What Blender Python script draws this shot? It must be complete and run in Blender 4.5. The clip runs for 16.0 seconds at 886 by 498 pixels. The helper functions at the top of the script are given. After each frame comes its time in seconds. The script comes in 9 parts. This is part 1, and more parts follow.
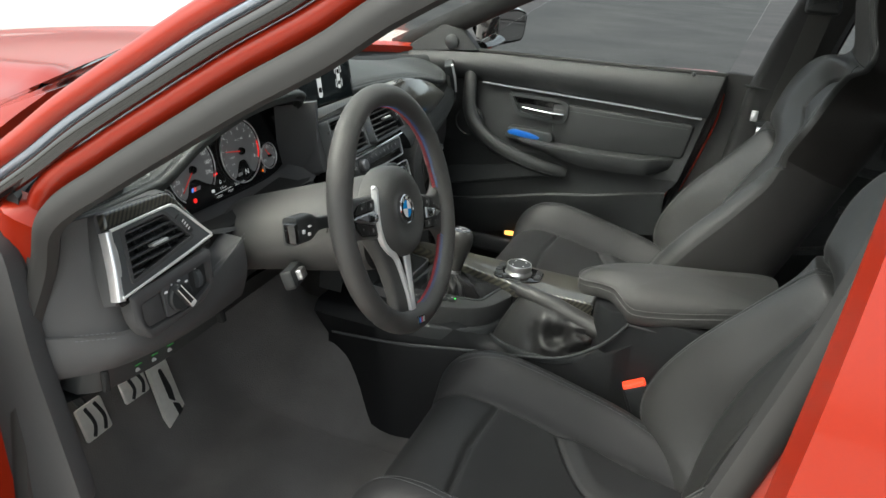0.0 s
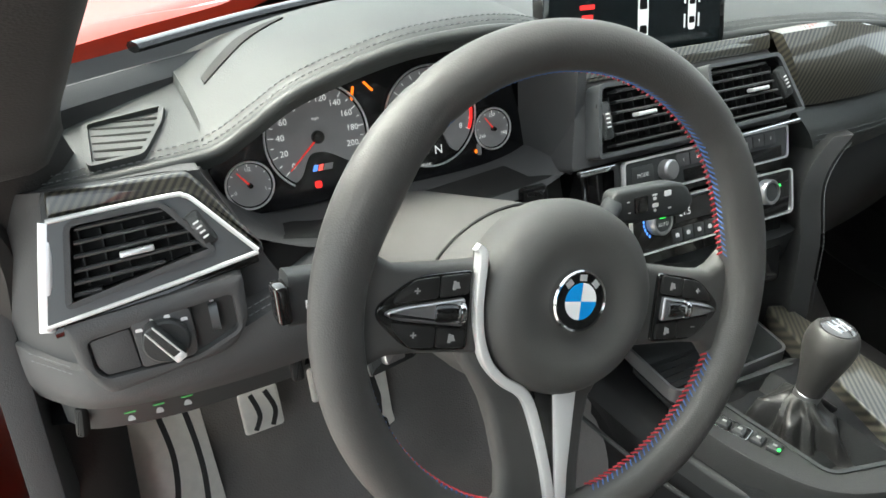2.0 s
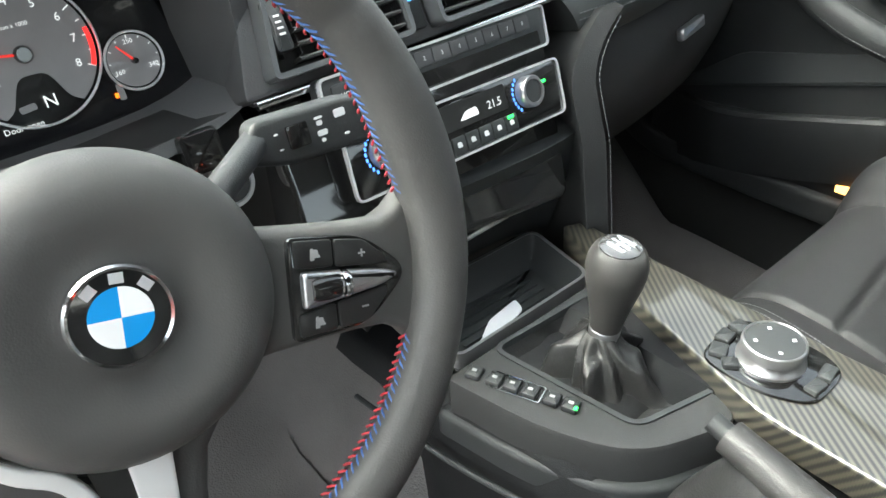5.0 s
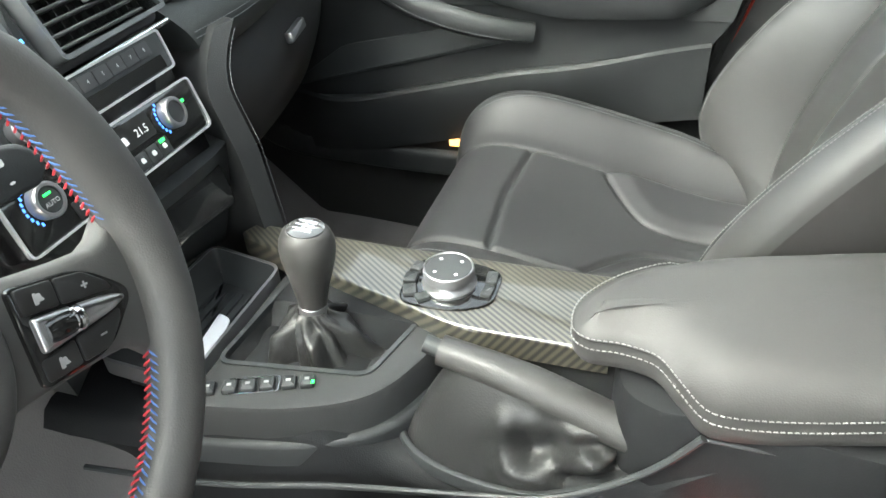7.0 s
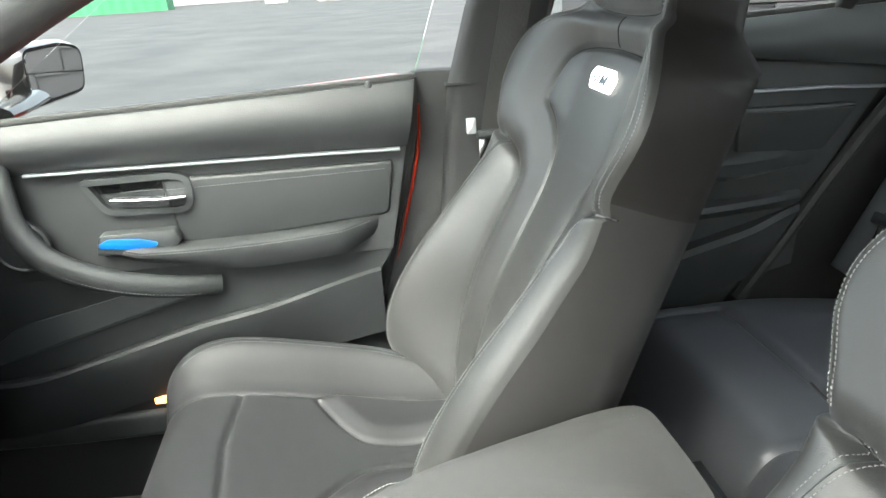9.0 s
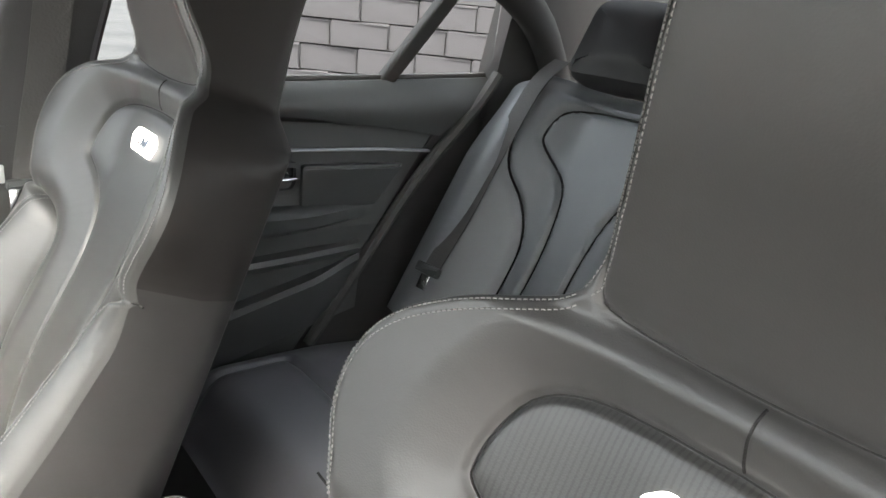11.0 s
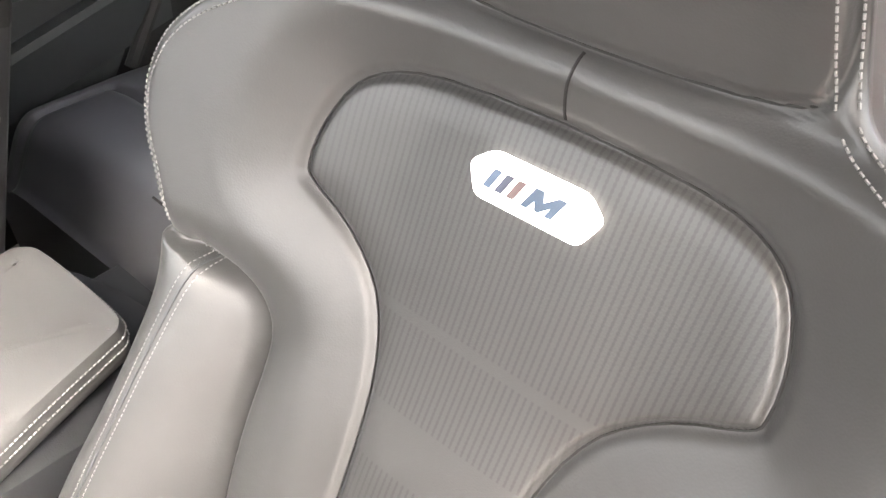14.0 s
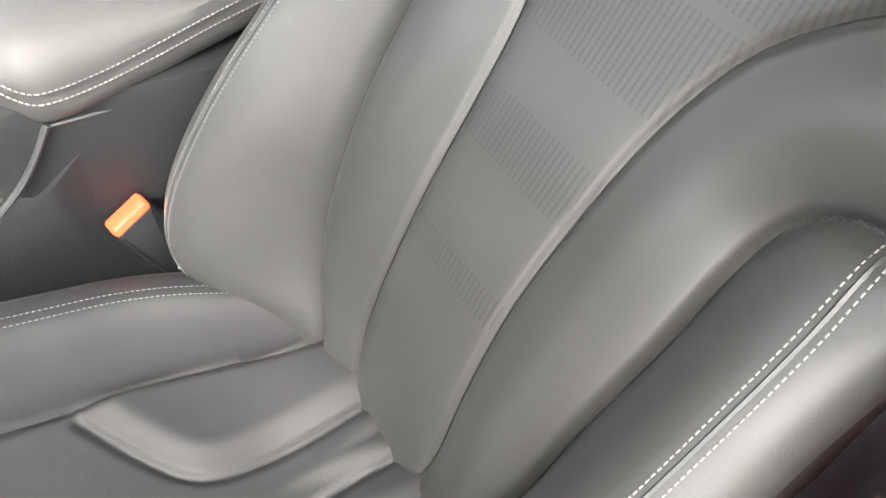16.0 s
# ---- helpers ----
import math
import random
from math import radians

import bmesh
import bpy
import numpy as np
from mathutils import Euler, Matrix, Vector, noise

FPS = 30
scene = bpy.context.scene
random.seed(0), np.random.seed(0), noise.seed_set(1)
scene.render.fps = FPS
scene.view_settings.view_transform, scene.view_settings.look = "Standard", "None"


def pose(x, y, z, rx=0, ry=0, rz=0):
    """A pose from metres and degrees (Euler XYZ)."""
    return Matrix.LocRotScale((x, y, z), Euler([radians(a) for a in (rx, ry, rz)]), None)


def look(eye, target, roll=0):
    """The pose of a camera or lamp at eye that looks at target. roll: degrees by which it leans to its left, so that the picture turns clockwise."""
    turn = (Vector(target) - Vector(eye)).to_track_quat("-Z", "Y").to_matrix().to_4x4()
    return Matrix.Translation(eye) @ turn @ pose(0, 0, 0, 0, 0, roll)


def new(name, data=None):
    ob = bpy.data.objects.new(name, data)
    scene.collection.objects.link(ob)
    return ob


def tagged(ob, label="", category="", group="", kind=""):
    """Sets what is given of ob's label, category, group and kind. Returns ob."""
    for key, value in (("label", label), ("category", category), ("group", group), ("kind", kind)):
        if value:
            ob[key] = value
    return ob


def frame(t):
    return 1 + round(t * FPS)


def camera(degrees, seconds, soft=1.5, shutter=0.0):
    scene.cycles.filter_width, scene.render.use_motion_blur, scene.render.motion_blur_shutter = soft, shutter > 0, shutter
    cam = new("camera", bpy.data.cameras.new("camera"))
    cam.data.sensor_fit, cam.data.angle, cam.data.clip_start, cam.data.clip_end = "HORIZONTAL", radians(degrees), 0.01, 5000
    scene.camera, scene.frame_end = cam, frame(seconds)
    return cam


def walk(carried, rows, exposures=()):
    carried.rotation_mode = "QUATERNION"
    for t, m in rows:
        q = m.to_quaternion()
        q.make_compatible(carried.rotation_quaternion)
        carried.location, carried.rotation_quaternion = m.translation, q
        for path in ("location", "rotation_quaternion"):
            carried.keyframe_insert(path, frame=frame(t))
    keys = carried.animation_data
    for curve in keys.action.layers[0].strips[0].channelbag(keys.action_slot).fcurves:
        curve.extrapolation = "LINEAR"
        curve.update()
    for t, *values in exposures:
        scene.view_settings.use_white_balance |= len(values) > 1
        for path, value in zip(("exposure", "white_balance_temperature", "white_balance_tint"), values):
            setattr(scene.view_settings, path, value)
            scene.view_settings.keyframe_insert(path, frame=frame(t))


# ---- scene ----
cam = camera(63.3, 16.0)
PATH = [
    (0, (-1.295, -0.383, 1.221), (0.446, 0.222, 0.446), 5.1),
    (0.5, (-1.1, -0.342, 1.236), (0.509, 0.462, 0.362), 3.1),
    (1, (-0.92, -0.349, 1.208), (0.496, 0.719, 0.284), 1.5),
    (1.5, (-0.752, -0.354, 1.166), (0.297, 1.028, 0.171), 0.8),
    (2, (-0.642, -0.313, 1.13), (0.174, 1.22, 0.138), 0.8),
    (2.5, (-0.573, -0.256, 1.074), (0.116, 1.322, 0.056), -1.8),
    (3, (-0.534, -0.218, 1.044), (0.114, 1.366, 0.007), -2.1),
    (3.5, (-0.5, -0.187, 1.03), (0.108, 1.393, -0.036), -3.0),
    (4, (-0.466, -0.193, 1.033), (0.331, 1.297, -0.037), -2.3),
    (4.5, (-0.43, -0.226, 1.038), (0.493, 1.189, -0.033), -3.2),
    (5, (-0.408, -0.26, 1.038), (0.612, 1.037, -0.092), -4.1),
    (5.2, (-0.4, -0.271, 1.035), (0.661, 0.981, -0.108), -4.7),
    (7.3, (-0.48, -0.274, 1.061), (1.149, 0.119, -0.031), -2.4),
    (7.5, (-0.482, -0.272, 1.07), (1.203, 0.014, 0.031), -1.7),
    (8, (-0.512, -0.279, 1.086), (1.275, -0.19, 0.191), -3.4),
    (8.2, (-0.523, -0.283, 1.091), (1.292, -0.261, 0.252), -4.0),
    (10.3, (-0.507, -0.337, 1.187), (1.222, -1.125, 0.564), 1.7),
    (10.5, (-0.507, -0.352, 1.183), (1.153, -1.283, 0.57), 3.3),
    (11, (-0.513, -0.37, 1.184), (0.957, -1.566, 0.543), 5.9),
    (11.5, (-0.521, -0.386, 1.19), (0.806, -1.729, 0.53), 6.3),
    (12, (-0.527, -0.387, 1.191), (0.636, -1.796, 0.377), 7.0),
    (12.5, (-0.521, -0.395, 1.173), (0.518, -1.802, 0.201), 7.5),
    (13, (-0.518, -0.401, 1.168), (0.451, -1.757, 0.062), 6.5),
    (13.5, (-0.517, -0.399, 1.168), (0.408, -1.688, -0.049), 5.0),
    (14, (-0.517, -0.401, 1.168), (0.368, -1.603, -0.163), 3.8),
    (14.5, (-0.55, -0.372, 1.136), (0.391, -1.514, -0.209), 4.2),
    (15, (-0.571, -0.351, 1.108), (0.365, -1.395, -0.317), 5.0),
    (15.5, (-0.582, -0.324, 1.087), (0.337, -1.317, -0.386), 6.3),
    (16, (-0.618, -0.34, 1.025), (0.405, -1.113, -0.51), 6.7),
]
EXPOSURES = [
    (0.0, 1.42, 6600, 2), (1.0, 1.75, 6600, 1), (1.5, 2.12, 6600, 1), (4.0, 2.58, 6500, 2), (5.0, 2.85, 6500, 2), (7.3, 2.98, 6500, 1), (8.2, 3.08, 6500, 1),
    (10.3, 3.3, 6700, 4), (11.5, 3.6, 7000, 12), (12.5, 4.12, 7400, 18), (14.0, 4.05, 7100, 14), (15.0, 3.76, 6800, 10), (16.0, 3.52, 6700, 8),
]
walk(cam, [(t, look(eye, target, roll)) for t, eye, target, roll in PATH], EXPOSURES)

# ---------------------------------------------------------------- sky and sun
world = bpy.data.worlds.new("sky")
scene.world = world
world.use_nodes = True
wn = world.node_tree.nodes
sky = wn.new("ShaderNodeTexSky")
sky.sky_type = "NISHITA"
sky.sun_disc = False
sky.sun_elevation = radians(55)
sky.sun_rotation = radians(-51)
sky.air_density, sky.dust_density, sky.ozone_density = 1.0, 4.0, 1.0
wn["Background"].inputs[1].default_value = 0.15
pale = wn.new("ShaderNodeHueSaturation")
pale.inputs["Saturation"].default_value = 0.35
world.node_tree.links.new(sky.outputs[0], pale.inputs["Color"])
world.node_tree.links.new(pale.outputs[0], wn["Background"].inputs[0])
sun = new("sun", bpy.data.lights.new("sun", "SUN"))
sun.data.energy, sun.data.angle, sun.data.color = 0.75, radians(36), (1.0, 0.95, 0.88)
sun.matrix_world = look((-2.0, 1.6, 3.7), (0, 0, 0))

# ---------------------------------------------------------------- materials
def mat(name, color, rough=0.5, metal=0.0, grain=0.0, grain_scale=900.0, vary=0.0, vary_scale=14.0, coat=0.0, spec=0.5, sheen=0.0, emit=None, strength=1.0, objvary=0.0):
    m = bpy.data.materials.new(name)
    m.use_nodes = True
    n, l = m.node_tree.nodes, m.node_tree.links
    b = n["Principled BSDF"]
    b.inputs["Base Color"].default_value = (*color, 1)
    b.inputs["Roughness"].default_value = rough
    b.inputs["Metallic"].default_value = metal
    b.inputs["Specular IOR Level"].default_value = spec
    b.inputs["Coat Weight"].default_value = coat
    b.inputs["Coat Roughness"].default_value = 0.03
    b.inputs["Sheen Weight"].default_value = sheen
    if emit:
        b.inputs["Emission Color"].default_value = (*emit, 1)
        b.inputs["Emission Strength"].default_value = strength
    tc = n.new("ShaderNodeTexCoord")
    if vary:
        no = n.new("ShaderNodeTexNoise")
        no.inputs["Scale"].default_value, no.inputs["Detail"].default_value = vary_scale, 6
        l.new(tc.outputs["Object"], no.inputs["Vector"])
        r = n.new("ShaderNodeMapRange")
        r.inputs["To Min"].default_value, r.inputs["To Max"].default_value = 1 - vary, 1 + vary
        l.new(no.outputs["Fac"], r.inputs["Value"])
        mx = n.new("ShaderNodeMix")
        mx.data_type, mx.blend_type = "RGBA", "MULTIPLY"
        mx.inputs[0].default_value = 1.0
        mx.inputs[6].default_value = (*color, 1)
        l.new(r.outputs[0], mx.inputs[7])
        l.new(mx.outputs[2], b.inputs["Base Color"])
        r2 = n.new("ShaderNodeMapRange")
        r2.inputs["To Min"].default_value, r2.inputs["To Max"].default_value = max(0.0, rough - 0.25 * vary), min(1.0, rough + 0.35 * vary)
        l.new(no.outputs["Fac"], r2.inputs["Value"])
        l.new(r2.outputs[0], b.inputs["Roughness"])
    if grain:
        g = n.new("ShaderNodeTexVoronoi")
        g.inputs["Scale"].default_value = grain_scale
        l.new(tc.outputs["Object"], g.inputs["Vector"])
        bp = n.new("ShaderNodeBump")
        bp.inputs["Strength"].default_value, bp.inputs["Distance"].default_value = grain, 0.0006
        l.new(g.outputs["Distance"], bp.inputs["Height"])
        l.new(bp.outputs[0], b.inputs["Normal"])
    return m


def carbon(name):
    """Clear-coated woven carbon: a twill of thin diagonal stripes."""
    m = mat(name, (0.03, 0.03, 0.03), 0.28, coat=1.0)
    n, l = m.node_tree.nodes, m.node_tree.links
    b = n["Principled BSDF"]
    tc = n.new("ShaderNodeTexCoord")
    sp = n.new("ShaderNodeSeparateXYZ")
    l.new(tc.outputs["Object"], sp.inputs[0])

    def op(kind, a, c=None):
        q = n.new("ShaderNodeMath")
        q.operation = kind
        for k, v in enumerate((a, c)):
            if v is None:
                continue
            if isinstance(v, (int, float)):
                q.inputs[k].default_value = v
            else:
                l.new(v, q.inputs[k])
        return q.outputs[0]

    # broad diagonal ribs, each of them cut by finer threads that run across
    rib = op("MULTIPLY_ADD", sp.outputs[0], 0.80)
    rib.node.inputs[2].default_value = 0.0
    rib = op("ADD", rib, op("MULTIPLY", op("ADD", sp.outputs[1], op("MULTIPLY", sp.outputs[2], 0.7)), -0.60))
    saw = op("FRACT", op("MULTIPLY", rib, 1 / 0.0056))
    tri = op("ABSOLUTE", op("SUBTRACT", saw, 0.5))
    thread = op("FRACT", op("MULTIPLY", op("ADD", sp.outputs[0], sp.outputs[1]), 1 / 0.0019))
    h = op("ADD", op("MULTIPLY", tri, 1.7), op("MULTIPLY", op("ABSOLUTE", op("SUBTRACT", thread, 0.5)), 0.35))
    r = n.new("ShaderNodeValToRGB")
    r.color_ramp.elements[0].color, r.color_ramp.elements[1].color = (0.010, 0.010, 0.010, 1), (0.066, 0.061, 0.046, 1)
    r.color_ramp.elements[0].position, r.color_ramp.elements[1].position = 0.28, 0.72
    l.new(h, r.inputs["Fac"])
    l.new(r.outputs[0], b.inputs["Base Color"])
    return m


M_LEATHER = mat("black_leather", (0.029, 0.0287, 0.028), 0.43, grain=0.10, grain_scale=700, vary=0.16, vary_scale=9)
# Perforated leather of the front cushions, darkened in colour to hold their shade.
M_SHADEPERF = mat("shaded_perforated_leather", (0.017, 0.017, 0.0178), 0.58, spec=0.3, grain=0.14, grain_scale=420, vary=0.12, vary_scale=11)
M_DASH = mat("dash_leather", (0.031, 0.034, 0.033), 0.52, grain=0.22, grain_scale=600, vary=0.12, vary_scale=8)
M_PLASTIC = mat("black_plastic", (0.024, 0.026, 0.027), 0.52, grain=0.18, grain_scale=900, vary=0.15, vary_scale=12)
M_SOFT = mat("soft_plastic", (0.055, 0.055, 0.057), 0.6, grain=0.25, grain_scale=700, vary=0.15, vary_scale=10)
M_DOORSKIN = mat("door_trim", (0.0145, 0.0155, 0.0163), 0.55, grain=0.25, grain_scale=700, vary=0.15, vary_scale=10)
M_CONSOLE = mat("console_plastic", (0.027, 0.0275, 0.028), 0.6, spec=0.35, grain=0.25, grain_scale=700, vary=0.15, vary_scale=10)
# Console plastic darkened in colour for the shade between seat and console.
M_SHADEPLASTIC = mat("shaded_plastic", (0.0082, 0.0085, 0.0094), 0.6, spec=0.25, grain=0.25, grain_scale=700, vary=0.15, vary_scale=10)
# Door trim again, lightened in colour for the window light at the rear.
M_REARDOORLIT = mat("rear_door_trim_lit", (0.034, 0.037, 0.0375), 0.45, grain=0.25, grain_scale=700, vary=0.15, vary_scale=10)
# Rear leathers: the front hide, lightened in colour for window light, cushion less so.
M_REARLIT = mat("rear_leather_lit", (0.090, 0.096, 0.102), 0.42, grain=0.15, grain_scale=700, vary=0.16, vary_scale=9)
M_REARSEATLIT = mat("rear_cushion_lit", (0.050, 0.051, 0.058), 0.45, grain=0.15, grain_scale=700, vary=0.16, vary_scale=9)
M_SLAT = mat("vent_slat", (0.06, 0.06, 0.062), 0.38, vary=0.1)
M_TRIM = mat("silver_trim", (0.74, 0.74, 0.735), 0.34, metal=0.3)
# Seat leather darkened in colour for shade on cushions and rear headrests.
M_SHADELEATHER = mat("shaded_leather", (0.0175, 0.0172, 0.0183), 0.55, spec=0.3, grain=0.10, grain_scale=700, vary=0.16, vary_scale=9)
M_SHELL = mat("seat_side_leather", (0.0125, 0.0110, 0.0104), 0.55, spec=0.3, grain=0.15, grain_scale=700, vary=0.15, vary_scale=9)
# Near-black that paints the crease shade along seat seams.
M_SEAM = mat("seam_crease_dark", (0.009, 0.0085, 0.0085), 0.7, spec=0.2)
# Seat leather darkened in colour for the shade on the lower flanks.
M_SHADEFLANK = mat("seat_flank_shaded", (0.0215, 0.0203, 0.0200), 0.5, spec=0.4, grain=0.12, grain_scale=700, vary=0.16, vary_scale=9)
M_METAL = mat("dark_satin_metal", (0.42, 0.42, 0.43), 0.28, metal=0.9)
M_ARM = mat("armrest_leather", (0.038, 0.037, 0.036), 0.62, grain=0.12, grain_scale=700, vary=0.16, vary_scale=9)
M_KNOB = mat("knob_leather", (0.032, 0.031, 0.030), 0.45, grain=0.15, grain_scale=800, vary=0.15, vary_scale=20)
M_GREYTRIM = mat("grey_trim", (0.10, 0.105, 0.11), 0.4, metal=0.4)
M_GLOSS = mat("piano_black", (0.008, 0.008, 0.008), 0.08, coat=0.6)
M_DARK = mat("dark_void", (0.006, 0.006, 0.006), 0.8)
M_CHROME = mat("chrome", (0.75, 0.75, 0.76), 0.12, metal=1.0)
M_SATIN = mat("satin_metal", (0.80, 0.80, 0.81), 0.34, metal=0.75, vary=0.08, vary_scale=60)
M_STEEL = mat("brushed_steel", (0.80, 0.77, 0.71), 0.36, metal=0.15, vary=0.12, vary_scale=90)
M_RUBBER = mat("rubber", (0.024, 0.0235, 0.023), 0.62, vary=0.2, vary_scale=20)
M_CARPET = mat("carpet", (0.132, 0.124, 0.121), 0.95, grain=1.0, grain_scale=380, vary=0.6, vary_scale=5, spec=0.2, sheen=0.1)
M_PAINT = mat("red_paint", (0.285, 0.017, 0.0045), 0.34, metal=0.0, vary=0.05, vary_scale=400, coat=0.30, spec=0.35)
M_STITCH = mat("white_thread", (0.145, 0.143, 0.138), 0.8)
M_GREYSTITCH = mat("grey_thread", (0.11, 0.113, 0.118), 0.8)
M_RED = mat("red_thread", (0.42, 0.03, 0.04), 0.7)
M_BLUE = mat("blue_thread", (0.05, 0.12, 0.32), 0.7)
M_DIMGREEN = mat("dim_green", (0.03, 0.16, 0.04), 0.5, emit=(0.1, 0.8, 0.15), strength=0.04)
M_CARBON = carbon("carbon_weave")
M_WHITE = mat("white_print", (0.75, 0.75, 0.75), 0.5)
M_HEADLINER = mat("headliner_cloth", (0.05, 0.05, 0.052), 0.95, grain=0.6, grain_scale=500, vary=0.15)
M_BELT = mat("belt_webbing", (0.03, 0.029, 0.028), 0.7, grain=0.6, grain_scale=260, vary=0.1)
M_PILLAR = mat("pillar_trim", (0.016, 0.0158, 0.016), 0.75, grain=0.3, grain_scale=500, vary=0.12)


def glass(name, tint=(0.92, 0.95, 0.94)):
    m = bpy.data.materials.new(name)
    m.use_nodes = True
    b = m.node_tree.nodes["Principled BSDF"]
    b.inputs["Base Color"].default_value = (*tint, 1)
    b.inputs["Roughness"].default_value, b.inputs["IOR"].default_value = 0.0, 1.1
    b.inputs["Transmission Weight"].default_value = 1.0
    return m


M_GLASS = glass("car_glass")


def perforate(m):
    """Columns of fine holes by the piece's own plan in metres: all over the upper part, three bands below."""
    n, l = m.node_tree.nodes, m.node_tree.links
    b = n["Principled BSDF"]

    def op(kind, a, c=None):
        q = n.new("ShaderNodeMath")
        q.operation = kind
        for k, v in enumerate((a, c)):
            if v is None:
                continue
            if isinstance(v, (int, float)):
                q.inputs[k].default_value = v
            else:
                l.new(v, q.inputs[k])
        return q.outputs[0]

    uvn = n.new("ShaderNodeUVMap")
    uvn.uv_map = "plan"
    sp = n.new("ShaderNodeSeparateXYZ")
    l.new(uvn.outputs[0], sp.inputs[0])
    u, v = sp.outputs[0], sp.outputs[1]
    fx = op("SUBTRACT", op("FRACT", op("MULTIPLY", u, 1 / 0.0046)), 0.5)
    fy = op("SUBTRACT", op("FRACT", op("MULTIPLY", v, 1 / 0.0034)), 0.5)
    dist = op("ADD", op("MULTIPLY", op("MULTIPLY", fx, fx), 2.0), op("MULTIPLY", op("MULTIPLY", fy, fy), 0.28))
    hole = op("MULTIPLY", op("LESS_THAN", dist, 0.085), 0.42)
    up = op("GREATER_THAN", v, 0.345)
    gap = op("LESS_THAN", op("ABSOLUTE", op("SUBTRACT", v, 0.408)), 0.004)
    band_ = op("MAXIMUM", op("LESS_THAN", op("ABSOLUTE", op("SUBTRACT", v, 0.283)), 0.020), op("LESS_THAN", op("ABSOLUTE", op("SUBTRACT", v, 0.182)), 0.012))
    mask = op("MULTIPLY", hole, op("MAXIMUM", op("SUBTRACT", up, gap), band_))
    old = b.inputs["Base Color"].links[0].from_socket
    mx = n.new("ShaderNodeMix")
    mx.data_type = "RGBA"
    mx.inputs[7].default_value = (0.004, 0.004, 0.004, 1)
    l.new(mask, mx.inputs[0])
    l.new(old, mx.inputs[6])
    l.new(mx.outputs[2], b.inputs["Base Color"])
    return m


M_INSERT = perforate(mat("perforated_insert", (0.029, 0.0287, 0.028), 0.43, grain=0.10, grain_scale=700, vary=0.16, vary_scale=9))

# ---------------------------------------------------------------- building helpers
def part(name, bm, material, parent=None, label="", flat=False, soft=False):
    """Link a bmesh as one mesh object, a part of parent."""
    bmesh.ops.recalc_face_normals(bm, faces=bm.faces)
    me = bpy.data.meshes.new(name)
    bm.to_mesh(me)
    bm.free()
    for mm in material if isinstance(material, (list, tuple)) else [material]:
        me.materials.append(mm)
    if not flat:
        me.polygons.foreach_set("use_smooth", [True] * len(me.polygons))
        if not soft:
            me.set_sharp_from_angle(angle=radians(38))
    ob = new(name, me)
    if parent:
        ob.parent = parent
    if label:
        ob["label"] = label
    if any(k in name for k in ("stitching", "perforation", "pictograms", "marks", "ticks", "ribs", "cold_scale")):
        ob["kind"] = "stuff"
    return ob


def thing(name, label, category, group="", kind=""):
    return tagged(new(name), label, category, group, kind)


def BM():
    return bmesh.new()


def axes(o, x, y):
    """A frame at o with x along x, y near y and z = x cross y."""
    x = Vector(x).normalized()
    z = x.cross(Vector(y)).normalized()
    y = z.cross(x)
    m = Matrix((x, y, z)).transposed().to_4x4()
    m.translation = o
    return m


def rings(bm, rows, close=True, caps=True, loop=False, mi=0):
    """Skin a list of rings of points."""
    vs = [[bm.verts.new(p) for p in r] for r in rows]
    n = len(vs[0])
    for a, b in zip(vs, vs[1:] + ([vs[0]] if loop else [])):
        for i in range(n if close else n - 1):
            j = (i + 1) % n
            try:
                bm.faces.new((a[i], a[j], b[j], b[i])).material_index = mi
            except ValueError:
                pass
    if caps and close and not loop:
        for r in (vs[0], vs[-1]):
            try:
                bm.faces.new(r).material_index = mi
            except ValueError:
                pass
    return vs


def smooth_path(pts, n=8, closed=False):
    """Catmull-Rom through points (any dimension)."""
    p = [np.array(q, float) for q in pts]
    out = []
    m = len(p)
    for i in range(m if closed else m - 1):
        a, b, c, d = (p[(i + k) % m] if closed else p[min(max(i + k, 0), m - 1)] for k in (-1, 0, 1, 2))
        for s in range(n):
            t = s / n
            out.append(0.5 * (2 * b + (c - a) * t + (2 * a - 5 * b + 4 * c - d) * t * t + (3 * b - a - 3 * c + d) * t**3))
    if not closed:
        out.append(p[-1])
    return [tuple(q) for q in out]


def sweep(bm, pts, prof, up=(0, 0, 1), closed=False, scale=None, mi=0, caps=True):
    """Sweep a profile of (side, up) pairs along a path."""
    P = [Vector(q) for q in pts]
    rows = []
    for i, q in enumerate(P):
        a, b = (P[i - 1], P[(i + 1) % len(P)]) if closed else (P[max(i - 1, 0)], P[min(i + 1, len(P) - 1)])
        t = (b - a).normalized()
        u = up[i] if isinstance(up, list) else up
        s = t.cross(Vector(u)).normalized()
        w = s.cross(t)
        k = scale[i] if scale else 1.0
        rows.append([q + s * (x * k) + w * (y * k) for x, y in prof])
    rings(bm, rows, True, caps, closed, mi)


def circle(r, n=10, sy=1.0):
    return [(r * math.cos(2 * math.pi * i / n), r * sy * math.sin(2 * math.pi * i / n)) for i in range(n)]


def tube(bm, pts, r, n=8, closed=False, up=(0, 0, 1), sy=1.0, mi=0):
    if isinstance(r, (list, tuple)):
        sweep(bm, pts, circle(1.0, n, sy), up, closed, list(r), mi)
    else:
        sweep(bm, pts, circle(r, n, sy), up, closed, None, mi)


